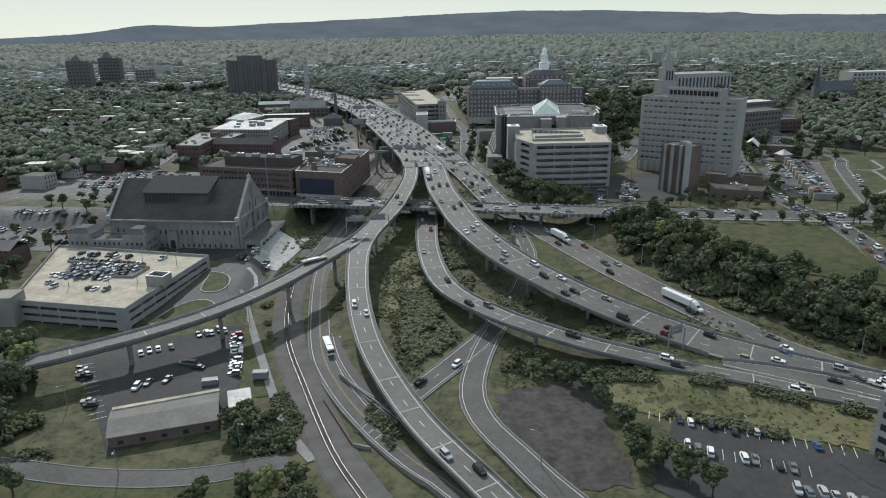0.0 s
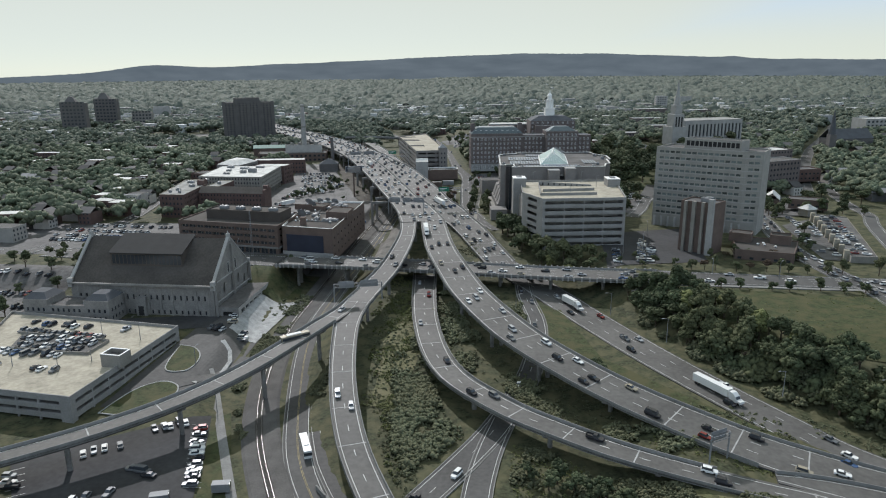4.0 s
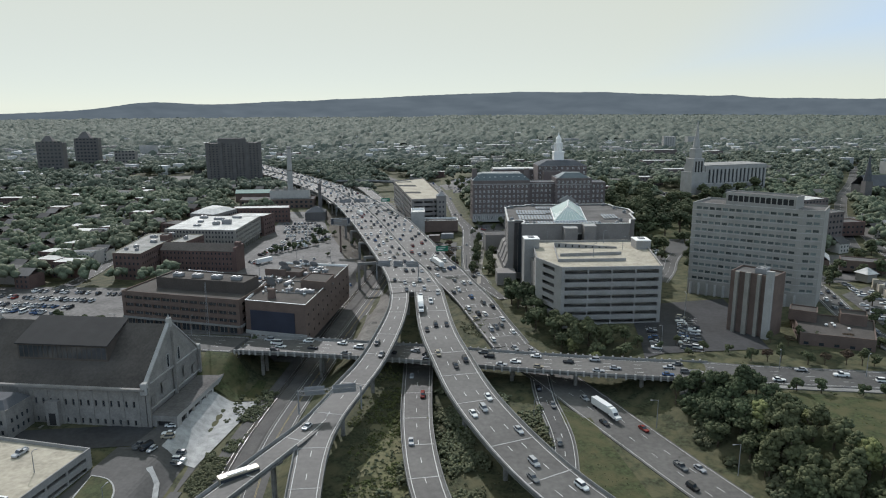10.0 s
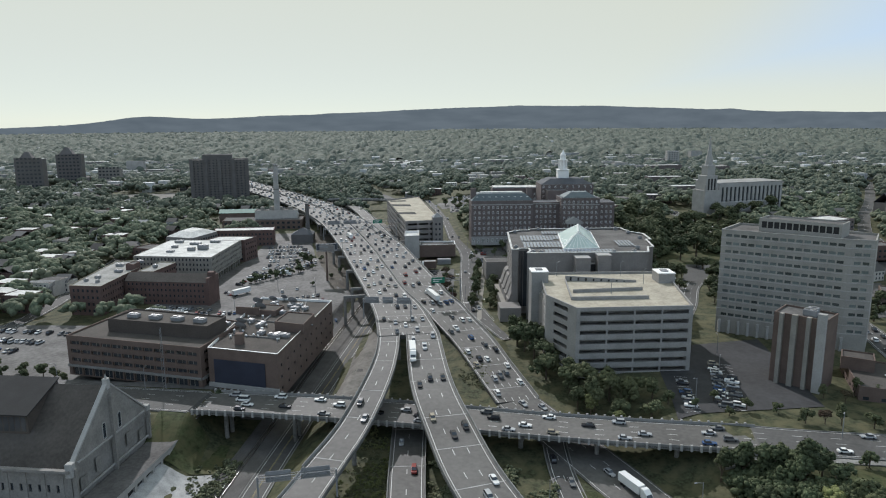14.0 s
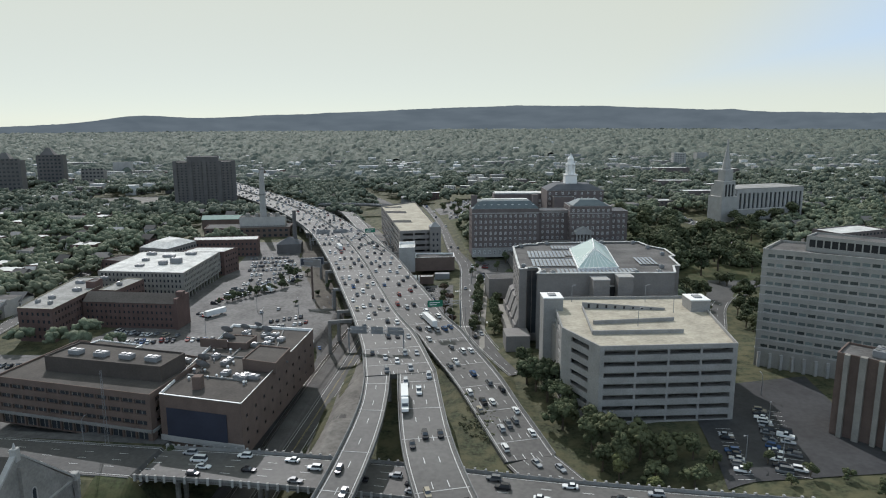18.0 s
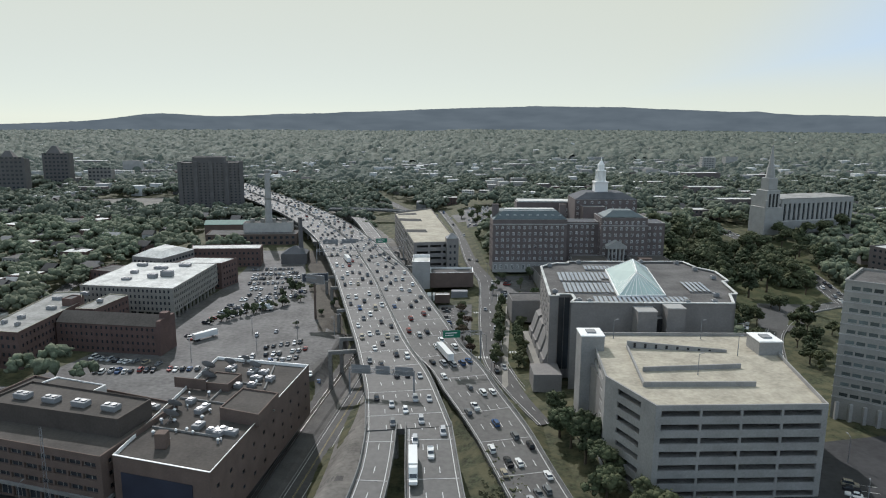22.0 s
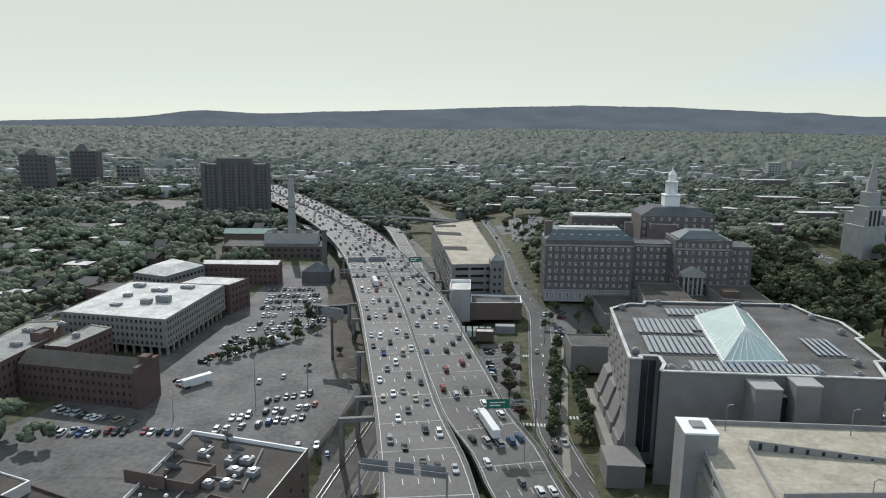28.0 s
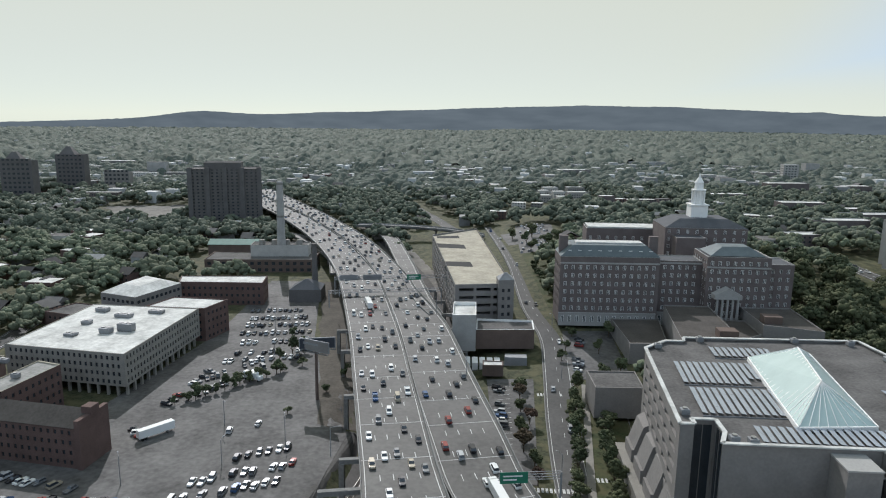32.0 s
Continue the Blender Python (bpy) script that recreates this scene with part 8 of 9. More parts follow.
shrubs("shrubs", "bushes under the highway bridge", [((8, 290), (16, 284), (20, 318), (6, 340)), ((24, 262), (40, 248), (52, 258), (30, 284)), ((5, 345), (14, 340), (13, 372), (4, 372)), ((26, 330), (42, 322), (42, 360), (24, 362)), ((48, 236), (70, 224), (84, 226), (60, 244)), ((2, 300), (12, 290), (16, 330), (2, 372)), ((8, 380), (18, 376), (36, 360), (22, 330))], 1500, 0.7, 1.9, M["shrub"])
shrubs("shrubs", "rough bushes on the bank below the ramp", [((22, 214), (44, 206), (46, 220), (30, 234)), ((50, 206), (90, 194), (94, 200), (54, 214)), ((78, 199), (130, 178), (134, 184), (84, 204)), ((70, 183), (124, 160), (126, 164), (72, 187))], 950, 0.6, 1.7, M["shrub"])
shrubs("shrubs", "dry yellow weeds on the bank below the ramp", [((52, 206), (120, 182), (128, 188), (54, 212)), ((90, 214), (120, 204), (140, 212), (100, 226))], 500, 0.25, 0.6, M["leaf_y"])
shrubs("shrubs", "weeds and bushes along the highway verge", [((100, 250), (150, 214), (158, 222), (106, 262)), ((72, 262), (120, 220), (126, 226), (78, 270)), ((14, 432), (26, 420), (30, 440), (20, 470))], 380, 0.3, 1.0, M["shrub"])
shrubs("shrubs", "undergrowth below the bank trees", [((104, 296), (124, 258), (136, 268), (114, 312)), ((128, 256), (158, 222), (184, 240), (142, 276)), ((94, 330), (106, 300), (118, 312), (104, 348))], 1300, 1.0, 2.8, M["shrub"])
shrubs("shrubs", "bushes along the railway and the path", [((-72, 262), (-62, 236), (-60, 240), (-70, 266)), ((-56, 200), (-44, 180), (-40, 184), (-52, 206)), ((-78, 300), (-70, 300), (-72, 380), (-80, 380)), ((-46, 262), (-40, 262), (-42, 300), (-48, 300)), ((-24, 190), (-14, 170), (-10, 174), (-22, 200))], 420, 0.4, 1.4, M["shrub"])
shrubs("shrubs", "rough bushes on the bank between the hall and the railway", [((-80, 300), (-71, 296), (-70, 330), (-77, 334)), ((-78, 330), (-70, 330), (-64, 382), (-70, 384)), ((-82, 282), (-74, 278), (-72, 300), (-80, 304))], 420, 0.5, 1.5, M["shrub"])
shrubs("shrubs", "rough bushes at the edge of the lane", [((-140, 168), (-102, 166), (-104, 176), (-140, 184)), ((-70, 140), (-30, 140), (-34, 156), (-70, 152)), ((-60, 168), (-44, 170), (-50, 186), (-66, 180))], 360, 0.6, 1.6, M["shrub"])
shrubs("shrubs", "tall thicket at the edge of the depot yard", [((-175, 232), (-138, 214), (-132, 190), (-175, 196)), ((-150, 178), (-108, 172), (-112, 182), (-150, 196)), ((-60, 190), (-46, 180), (-42, 172), (-62, 174))], 700, 1.2, 3.2, M["leaf"])
shrubs("shrubs", "dense thicket on the highway bank", [((110, 296), (126, 262), (136, 270), (120, 308)), ((132, 258), (160, 226), (184, 236), (146, 272)), ((96, 350), (104, 318), (114, 318), (106, 350)), ((160, 226), (186, 200), (210, 214), (186, 240))], 900, 1.6, 4.2, M["leaf"])
shrubs("shrubs", "dense shaded understorey of the big trees", [((150, 610), (162, 610), (172, 800), (152, 800)), ((172, 660), (200, 690), (214, 790), (176, 800)), ((214, 650), (250, 690), (262, 760), (236, 740))], 520, 2.0, 5.5, M["leaf"])
shrubs("shrubs", "tall yellow-green weeds all over the slope between the ramps", GREEN_MID + [((-24, 330), (-9, 330), (-10, 385), (-24, 385)), ((6, 300), (30, 270), (46, 300), (12, 385)), ((30, 262), (60, 236), (76, 240), (44, 290))], 2200, 0.25, 0.75, M["shrub"], -1)
shrubs("shrubs", "dry grass and weeds on the bank below the ramp", [((50, 190), (120, 164), (130, 186), (54, 214)), ((22, 200), (44, 206), (46, 222), (24, 236)), ((66, 226), (120, 200), (124, 208), (72, 240))], 1300, 0.2, 0.6, M["leaf_y"], -1)
shrubs("shrubs", "long tufted grass on the open hillside", [((118, 352), (150, 300), (215, 320), (215, 336)), ((150, 300), (190, 250), (240, 280), (215, 330))], 900, 0.2, 0.5, M["leaf_y"], -0.15)
shrubs("shrubs", "long tufted grass on the verge between the highways", [((64, 256), (98, 228), (112, 232), (68, 298)), ((50, 292), (69, 286), (59, 350), (51, 350))], 500, 0.15, 0.4, M["shrub"], -0.1)
shrubs("shrubs", "clipped shrubs on the lawn beside the street", [((26.5, 545), (28.5, 545), (35, 620), (33, 620)), ((37, 545), (40, 545), (49, 620), (45, 620))], 200, 0.4, 0.8, M["shrub"])

# the far ridge, a glowing backdrop with distance haze put into its colour
def ridge():
    verts, faces = [], []
    n = 700
    for i in range(n + 1):
        az = -52 + 104 * i / n
        h = 120 + 72 * math.exp(-((az - 9) / 17) ** 2) + 3.5 * noise.noise((az * 0.33, 2, 5)) + 9 * math.exp(-((az - 23.6) / 0.9) ** 2) + 34 * math.exp(-((az + 22.3) / 3.2) ** 2) - 2.9 * max(0, -az - 13) + 0.9 * max(0, az - 26) + 2.5 * noise.noise((az * 0.8, 0, 1)) + 2.2 * noise.noise((az * 3.1, 4, 1)) + 1.6 * noise.noise((az * 9.0, 4, 2))
        x, y = 4750 * math.sin(radians(az)) * 1.0, 4750 * math.cos(radians(az))
        verts += [(x, y + 120, -60), (x, y + 120, h * 0.62), (x, y + 160, h)]
    for i in range(n):
        a = i * 3
        faces += [(a, a + 3, a + 4, a + 1), (a + 1, a + 4, a + 5, a + 2)]
    m = bpy.data.materials.new("ridge_haze_glow")
    m.use_nodes = True
    nt = m.node_tree
    nt.nodes.clear()
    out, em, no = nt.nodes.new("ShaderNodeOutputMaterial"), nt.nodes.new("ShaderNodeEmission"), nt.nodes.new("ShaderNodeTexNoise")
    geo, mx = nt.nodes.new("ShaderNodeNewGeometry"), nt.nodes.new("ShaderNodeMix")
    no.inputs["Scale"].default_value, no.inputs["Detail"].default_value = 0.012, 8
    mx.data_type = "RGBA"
    # hazy blue-greys, emitted evenly and not lit by the sun
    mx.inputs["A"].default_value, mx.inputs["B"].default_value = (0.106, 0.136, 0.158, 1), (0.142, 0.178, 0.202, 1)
    stretch = nt.nodes.new("ShaderNodeMapping")          # long wooded folds along the slope
    stretch.inputs["Scale"].default_value = (0.35, 1.0, 2.2)
    nt.links.new(geo.outputs["Position"], stretch.inputs["Vector"])
    nt.links.new(stretch.outputs[0], no.inputs["Vector"])
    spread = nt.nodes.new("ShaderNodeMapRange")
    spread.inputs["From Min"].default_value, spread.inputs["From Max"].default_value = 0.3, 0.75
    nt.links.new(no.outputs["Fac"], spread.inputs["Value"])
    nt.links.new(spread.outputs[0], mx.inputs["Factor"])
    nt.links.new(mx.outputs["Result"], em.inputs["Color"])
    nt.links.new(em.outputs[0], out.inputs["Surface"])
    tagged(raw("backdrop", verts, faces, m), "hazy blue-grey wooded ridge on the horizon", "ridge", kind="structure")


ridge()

# ---- vehicles ----
PAINTS = {}
for cname, col in (("white", (0.72, 0.72, 0.70)), ("silver", (0.42, 0.43, 0.44)), ("grey", (0.16, 0.165, 0.17)), ("black", (0.025, 0.025, 0.03)), ("red", (0.20, 0.025, 0.02)), ("blue", (0.04, 0.09, 0.20)), ("tan", (0.34, 0.30, 0.23))):
    PAINTS[cname] = material("car_paint_" + cname, col, 0.25, 0.0 if cname == "white" else 0.2, var=0.05, bump=0.0, spec=0.6)
SHAPES = {     # length, width, body height, roof height, cabin front, cabin back, screen rake
    "sedan": (4.7, 1.82, 0.86, 1.45, 0.75, -1.75, 0.62), "suv": (4.75, 1.92, 1.02, 1.76, 1.05, -2.2, 0.45), "hatchback": (4.2, 1.78, 0.9, 1.5, 0.85, -1.95, 0.5),
    "pickup_truck": (5.7, 2.0, 1.05, 1.85, 1.15, -0.75, 0.45), "van": (5.4, 2.0, 1.15, 2.15, 1.75, -2.6, 0.4)}


def car_body(kind):
    ln, w, hb, hr, cf, cb, rake = SHAPES[kind]
    bm = bmesh.new()
    a, b = ln / 2, w / 2
    # lower body: rounded in plan and at the shoulders
    plan = [(-a, -b * 0.82), (-a + 0.25, -b), (a - 0.45, -b), (a, -b * 0.72), (a, b * 0.72), (a - 0.45, b), (-a + 0.25, b), (-a, b * 0.82)]
    low = [bm.verts.new((x, y, 0.28)) for x, y in plan]
    mid = [bm.verts.new((x * 1.0, y, hb * 0.72)) for x, y in plan]
    top = [bm.verts.new((x * 0.965, y * 0.93, hb - (0.10 if x > 0 else 0.0))) for x, y in plan]
    for r, s in ((low, mid), (mid, top)):
        for i in range(8):
            bm.faces.new((r[i], r[(i + 1) % 8], s[(i + 1) % 8], s[i]))
    bm.faces.new(top)
    bm.faces.new(low[::-1])
    # roof plate on the cabin
    add_box(bm, cb + rake * 0.7, cf - rake, -b * 0.74, b * 0.74, hr - 0.05, hr, 0.02)
    if kind == "pickup_truck":
        for y0, y1 in ((-b * 0.93, -b * 0.8), (b * 0.8, b * 0.93)):
            add_box(bm, -a + 0.05, cb, y0, y1, hb - 0.02, hb + 0.28)
        add_box(bm, -a + 0.02, -a + 0.12, -b * 0.8, b * 0.8, hb - 0.02, hb + 0.28)
    return bm


def car_glass(kind):
    ln, w, hb, hr, cf, cb, rake = SHAPES[kind]
    b = w / 2
    bm = bmesh.new()
    lo = [bm.verts.new(c) for c in ((cb, -b * 0.88, hb - 0.06), (cf, -b * 0.88, hb - 0.12), (cf, b * 0.88, hb - 0.12), (cb, b * 0.88, hb - 0.06))]
    hi = [bm.verts.new(c) for c in ((cb + rake * 0.7, -b * 0.75, hr - 0.045), (cf - rake, -b * 0.75, hr - 0.045), (cf - rake, b * 0.75, hr - 0.045), (cb + rake * 0.7, b * 0.75, hr - 0.045))]
    for i in range(4):
        bm.faces.new((lo[i], lo[(i + 1) % 4], hi[(i + 1) % 4], hi[i]))
    bm.faces.new(hi)
    return bm


def as_mesh(name, bm, mat):
    me = bpy.data.meshes.new(name)
    bm.to_mesh(me)
    bm.free()
    me.materials.append(mat)
    return me


def wheel_mesh(r=0.33):
    bm = bmesh.new()
    n = 10
    for y in (-0.11, 0.11):
        bm.faces.new([bm.verts.new((r * math.cos(2 * math.pi * i / n), y, r * math.sin(2 * math.pi * i / n))) for i in range(n)][:: 1 if y < 0 else -1])
    bm.verts.ensure_lookup_table()
    for i in range(n):
        bm.faces.new((bm.verts[(i + 1) % n], bm.verts[i], bm.verts[n + i], bm.verts[n + (i + 1) % n]))
    return as_mesh("wheel", bm, M["tyre"])


WHEEL = wheel_mesh()
GLASSES = {k: as_mesh("glasshouse", car_glass(k), M["glass"]) for k in SHAPES}
BODIES = {(k, c): as_mesh(k, car_body(k), PAINTS[c]) for k in SHAPES for c in PAINTS}
CAR_WORDS = {"sedan": "sedan car", "suv": "sport utility car", "hatchback": "hatchback car", "pickup_truck": "pickup truck", "van": "delivery van"}
KIND_MIX, PAINT_MIX = (("sedan", "suv", "hatchback", "pickup_truck", "van"), (10, 9, 3, 2, 1)), (("white", "silver", "grey", "black", "red", "blue", "tan"), (9, 8, 8, 9, 1, 1, 1))
far_bodies, far_glass = [], []
n_cars = 0


def car(x, y, z, ang, where, near=True, kind=None, paint=None, slope=0.0):
    """A car at rest on its wheels, heading along ang."""
    global n_cars
    kind = kind or random.choices(*KIND_MIX)[0]
    paint = paint or random.choices(*PAINT_MIX)[0]
    m = pose(x, y, z, 0, -slope, ang)
    if not near or n_cars >= 290:
        far_bodies.append((kind, m))
        return
    n_cars += 1
    body = new("car" if kind not in ("pickup_truck", "van") else kind, BODIES[(kind, paint)])
    body.matrix_basis = m
    tagged(body, f"{paint} {CAR_WORDS[kind]} {where}", "car" if kind in ("sedan", "suv", "hatchback") else kind.replace("_", " "), "cars " + where)
    ob = new("glasshouse", GLASSES[kind])
    ob.parent = body
    ln, w = SHAPES[kind][0], SHAPES[kind][1]
    for sx in (-0.3, 0.31):
        for sy in (-1, 1):
            wh = new("wheel", WHEEL)
            wh.parent = body
            wh.location = (ln * sx, sy * (w / 2 - 0.1), 0.33)


def traffic(line, lanes, gap, where, share=0.84, flow=(1,), lift=0.05, y_near=1e9, y_max=1e9, seed=0, keep=1.0):
    """Queues of cars along a roadway, lane by lane."""
    random.seed(seed)
    for k in range(lanes):
        sh = (-1 + (2 * k + 1) / lanes) * share
        d, nxt = 0.0, random.uniform(2, gap)
        heading = flow[k % len(flow)]
        for i in range(len(line) - 1):
            p, q = line[i], line[i + 1]
            seg = (Vector(q[:3]) - Vector(p[:3])).length
            while d + seg > nxt:
                f = (nxt - d) / seg
                nxt += gap * random.uniform(0.55, 1.6)
                if random.random() > keep:
                    continue
                c = Vector(p[:3]).lerp(Vector(q[:3]), f)
                s = side_of(line, i)
                c += s * (sh * (p[3] + (q[3] - p[3]) * f) + random.uniform(-0.25, 0.25))
                ang = math.degrees(math.atan2(q[1] - p[1], q[0] - p[0]))
                slope = math.degrees(math.atan2(q[2] - p[2], seg))
                if c.y < y_max:
                    car(c.x, c.y, c.z + lift, ang + (0 if heading > 0 else 180), where, c.y < y_near, slope=slope if heading > 0 else -slope)
            d += seg


def semi(x, y, z, ang, label, trailer=16.0, body="white", cab="white"):
    root = thing("semi_trailer_truck", pose(x, y, z, 0, 0, ang), label, "truck")
    part("trailer", box(-trailer / 2, trailer / 2, -1.28, 1.28, 1.15, 4.0, 0.06), PAINTS[body], root, "long box trailer")
    part("chassis", box(-trailer / 2 + 0.6, trailer / 2 - 0.5, -0.6, 0.6, 0.8, 1.15), M["steel"], root)
    bm = bmesh.new()
    f = trailer / 2 + 0.7
    add_prism_y(bm, [(f, 0.6), (f + 4.8, 0.6), (f + 4.8, 1.5), (f + 3.2, 1.7), (f + 2.6, 2.7), (f + 1.2, 3.7), (f, 3.8)], -1.15, 1.15)
    part("cab", bm, PAINTS[cab], root)
    bm = bmesh.new()
    add_prism_y(bm, [(f + 3.16, 1.75), (f + 3.24, 1.75), (f + 2.66, 2.66), (f + 2.58, 2.66)], -1.0, 1.0)
    part("windscreen", bm, M["glass"], root)
    for xx in (-trailer / 2 + 1.5, -trailer / 2 + 2.8, f + 0.3, f + 1.5, f + 4.0):
        for yy in (-1.05, 1.05):
            wh = new("wheel", WHEEL)
            wh.parent = root
            wh.location, wh.scale = (xx, yy, 0.5), (1.5, 1.6, 1.5)


def bus(x, y, z, ang, label, roof="white"):
    root = thing("bus", pose(x, y, z, 0, 0, ang), label, "bus")
    part("body", box(-6, 6, -1.27, 1.27, 0.35, 3.1, 0.1), PAINTS["white"] if roof == "white" else PAINTS["tan"], root)
    part("glazing", box(-5.7, 6.02, -1.29, 1.29, 1.4, 2.5), M["glass"], root)
    part("roof_pod", box(-3.5, 2.5, -0.9, 0.9, 3.08, 3.35, 0.08), PAINTS["white"], root)
    for xx in (-3.4, 3.8):
        for yy in (-1.1, 1.1):
            wh = new("wheel", WHEEL)
            wh.parent = root
            wh.location, wh.scale = (xx, yy, 0.48), (1.45, 1.4, 1.45)


# big vehicles first, then cars near the camera's way
semi(101.5, 266, -8.75, -64, "white semi-trailer truck on the highway")
semi(4.5, 527, 9.85, 107, "white semi-trailer truck in queueing traffic")
semi(-4.5, 425.5, 13.9, -87, "white box truck coming down the bridge", 11.0)
semi(-62, 700, 14.6, 107, "white semi-trailer truck far up the viaduct", 12.0)
bus(-41.5, 236, ground(-41.5, 236) + 0.3, -72, "white bus on the busway")
bus(-55, 292, 1.6, 36, "yellowish bus on the flyover ramp", "yellow")
semi(66, 353, -6.35, -67, "white box truck under the street bridge", 10.0)
traffic(c_line, 3, 30, "on the highway bridge", seed=1, y_max=445)
traffic(left_line, 5, 25, "on the viaduct", flow=(-1,), y_near=632, seed=2)
traffic(right_line, 5, 24, "on the viaduct", y_near=632, seed=3)
traffic(e_line, 3, 34, "on the highway", seed=4, lift=0.1)
traffic(d_line, 2, 60, "on the loop ramp", seed=5)
traffic(ramp_line, 2, 95, "on the ramp", seed=6)
traffic(broad_line, 4, 26, "on the street bridge", flow=(-1, -1, 1, 1), seed=7)
traffic(fly_line, 1, 110, "on the flyover", seed=8)
traffic(small_line, 2, 60, "on the slip road", flow=(1, -1), seed=9, lift=0.12)
traffic(town_line, 2, 95, "in the side street", flow=(1, -1), seed=10, lift=0.12)
traffic(street_east, 4, 75, "in the street", flow=(-1, -1, 1, 1), seed=12, lift=0.12)


def parked(x0, y0, x1, y1, n, turn, where, near=True, z=None, fill=0.85, seed=0):
    """A row of bays from one end to the other; turn: the cars' heading against the row."""
    random.seed(seed)
    row = math.degrees(math.atan2(y1 - y0, x1 - x0))
    for i in range(n):
        if random.random() < fill:
            s = (i + 0.5) / n
            x, y = x0 + (x1 - x0) * s + random.uniform(-0.35, 0.35), y0 + (y1 - y0) * s + random.uniform(-0.9, 0.9)
            car(x, y, (ground(x, y) + 0.24) if z is None else z, row + turn + random.choice((0, 180)) + random.uniform(-5, 5), where, near)


for j, (x0, y0, x1, y1, n, fill) in enumerate(((-97, 352, -93, 334, 7, 0.8), (-88, 340, -86, 322, 6, 0.7), (-104, 330, -94, 328, 4, 0.7))):
    parked(x0, y0, x1, y1, n, 80, "parked beside the hall", fill=fill, seed=150 + j)
G1 = -2.46
for j, (x0, y0, x1, y1, n, fill) in enumerate(((-184, 327, -126, 314, 20, 0.35), (-178, 317, -138, 307.5, 15, 0.85), (-172, 309, -138, 301, 13, 0.9), (-170, 301, -141, 294.5, 11, 0.9), (-176, 295, -146, 288, 11, 0.75), (-168, 281, -140, 274.5, 10, 0.55), (-176, 286, -170, 284.6, 2, 0.8))):
    parked(x0, y0, x1, y1, n, 90, "parked on the garage roof", z=G1, fill=fill, seed=40 + j)
for j, (x0, y0, x1, y1, n, turn, fill) in enumerate(((-128, 222, -108, 188, 11, 60, 0.6), (-112, 232, -100, 237.5, 5, 90, 0.9), (-95, 246, -84, 252, 5, 90, 1.0), (-80, 250, -71, 215, 13, 80, 0.85), (-96, 226, -84, 219, 4, 20, 0.8), (-104, 207, -92, 212, 4, 60, 0.5))):
    parked(x0, y0, x1, y1, n, turn, "parked in the depot yard", fill=fill, seed=50 + j)
for j, (x0, y0, x1, y1, n, turn, fill) in enumerate(((66, 184, 118, 163, 18, 100, 0.3), (70, 168, 100, 155, 11, 100, 0.6), (88, 150, 112, 140, 8, 100, 0.8))):
    parked(x0, y0, x1, y1, n, turn, "parked in the dark car park", fill=fill, seed=60 + j)
for j, (x0, y0, x1, y1, n, turn, fill) in enumerate(((98, 388, 105, 420, 11, 85, 0.75), (111, 390, 125, 436, 15, 80, 0.9), (116, 389, 130, 434, 14, 80, 0.3))):
    parked(x0, y0, x1, y1, n, turn, "parked below the office tower", fill=fill, seed=70 + j)
for j, (x0, y0, x1, y1, n, turn, fill) in enumerate(((-94, 536, -64, 552, 11, 62, 0.8), (-92, 547, -62, 563, 11, 62, 0.75), (-62, 528, -50, 532, 4, 80, 0.9))):
    parked(x0, y0, x1, y1, n, turn, "parked in the wide car park", fill=fill, seed=80 + j)
for j, (x0, y0, x1, y1, n, turn, fill) in enumerate(((-150, 530, -104, 536, 15, 85, 0.8), (-160, 548, -124, 540, 12, 85, 0.7), (-84, 564, -60, 577, 8, 62, 0.6), (-104, 574, -80, 592, 9, 60, 0.3), (-135, 590, -118, 572, 7, 60, 0.5), (-126, 598, -122, 640, 14, 80, 0.5), (-118, 614, -100, 646, 13, 60, 0.85), (-124, 624, -104, 656, 13, 60, 0.8), (-122, 650, -88, 662, 12, 70, 0.85), (-120, 662, -84, 672, 12, 70, 0.8), (-126, 676, -90, 684, 12, 80, 0.85), (-128, 690, -92, 698, 12, 80, 0.9), (-130, 704, -96, 710, 12, 80, 0.9), (-132, 716, -100, 722, 11, 80, 0.85), (-136, 730, -106, 735, 10, 80, 0.7),
        (-250, 470, -200, 462, 18, 90, 0.85), (-252, 482, -196, 472, 19, 90, 0.85), (-250, 496, -190, 484, 20, 90, 0.8), (-240, 508, -180, 498, 18, 90, 0.7), (6, 560, 5, 636, 22, 80, 0.6), (40, 646, 46, 690, 12, 80, 0.7), (246, 500, 238, 470, 10, 80, 0.8), (150, 560, 168, 610, 14, 80, 0.6))):
    parked(x0, y0, x1, y1, n, turn, "parked", near=False, fill=fill, seed=100 + j)
hill_line = smooth4([(x, y, 0, 6) for x, y in HILL_STREET], 5)
for p in hill_line:
    p[2] = ground(p[0], p[1]) + 0.3
traffic(hill_line, 2, 12, "", flow=(1, -1), seed=13, lift=0.1, y_near=0)
for j, (x0, y0, x1, y1, n, z) in enumerate(((226, 388, 262, 488, 30, 7.2), (231, 386, 268, 486, 30, 7.2), (214, 394, 232, 466, 24, None), (220, 392, 250, 482, 28, None), (230, 505, 252, 580, 20, None), (240, 345, 262, 392, 9, None), (262, 400, 288, 460, 10, None))):
    parked(x0, y0, x1, y1, n, 85, "parked", near=False, z=z, fill=0.42, seed=140 + j)

for j, (x0, y0, x1, y1, n) in enumerate(((-290, 366, -200, 356, 30), (-290, 384, -200, 372, 30), (-290, 398, -200, 388, 30))):
    parked(x0, y0, x1, y1, n, 88, "parked", near=False, fill=0.6, seed=160 + j)

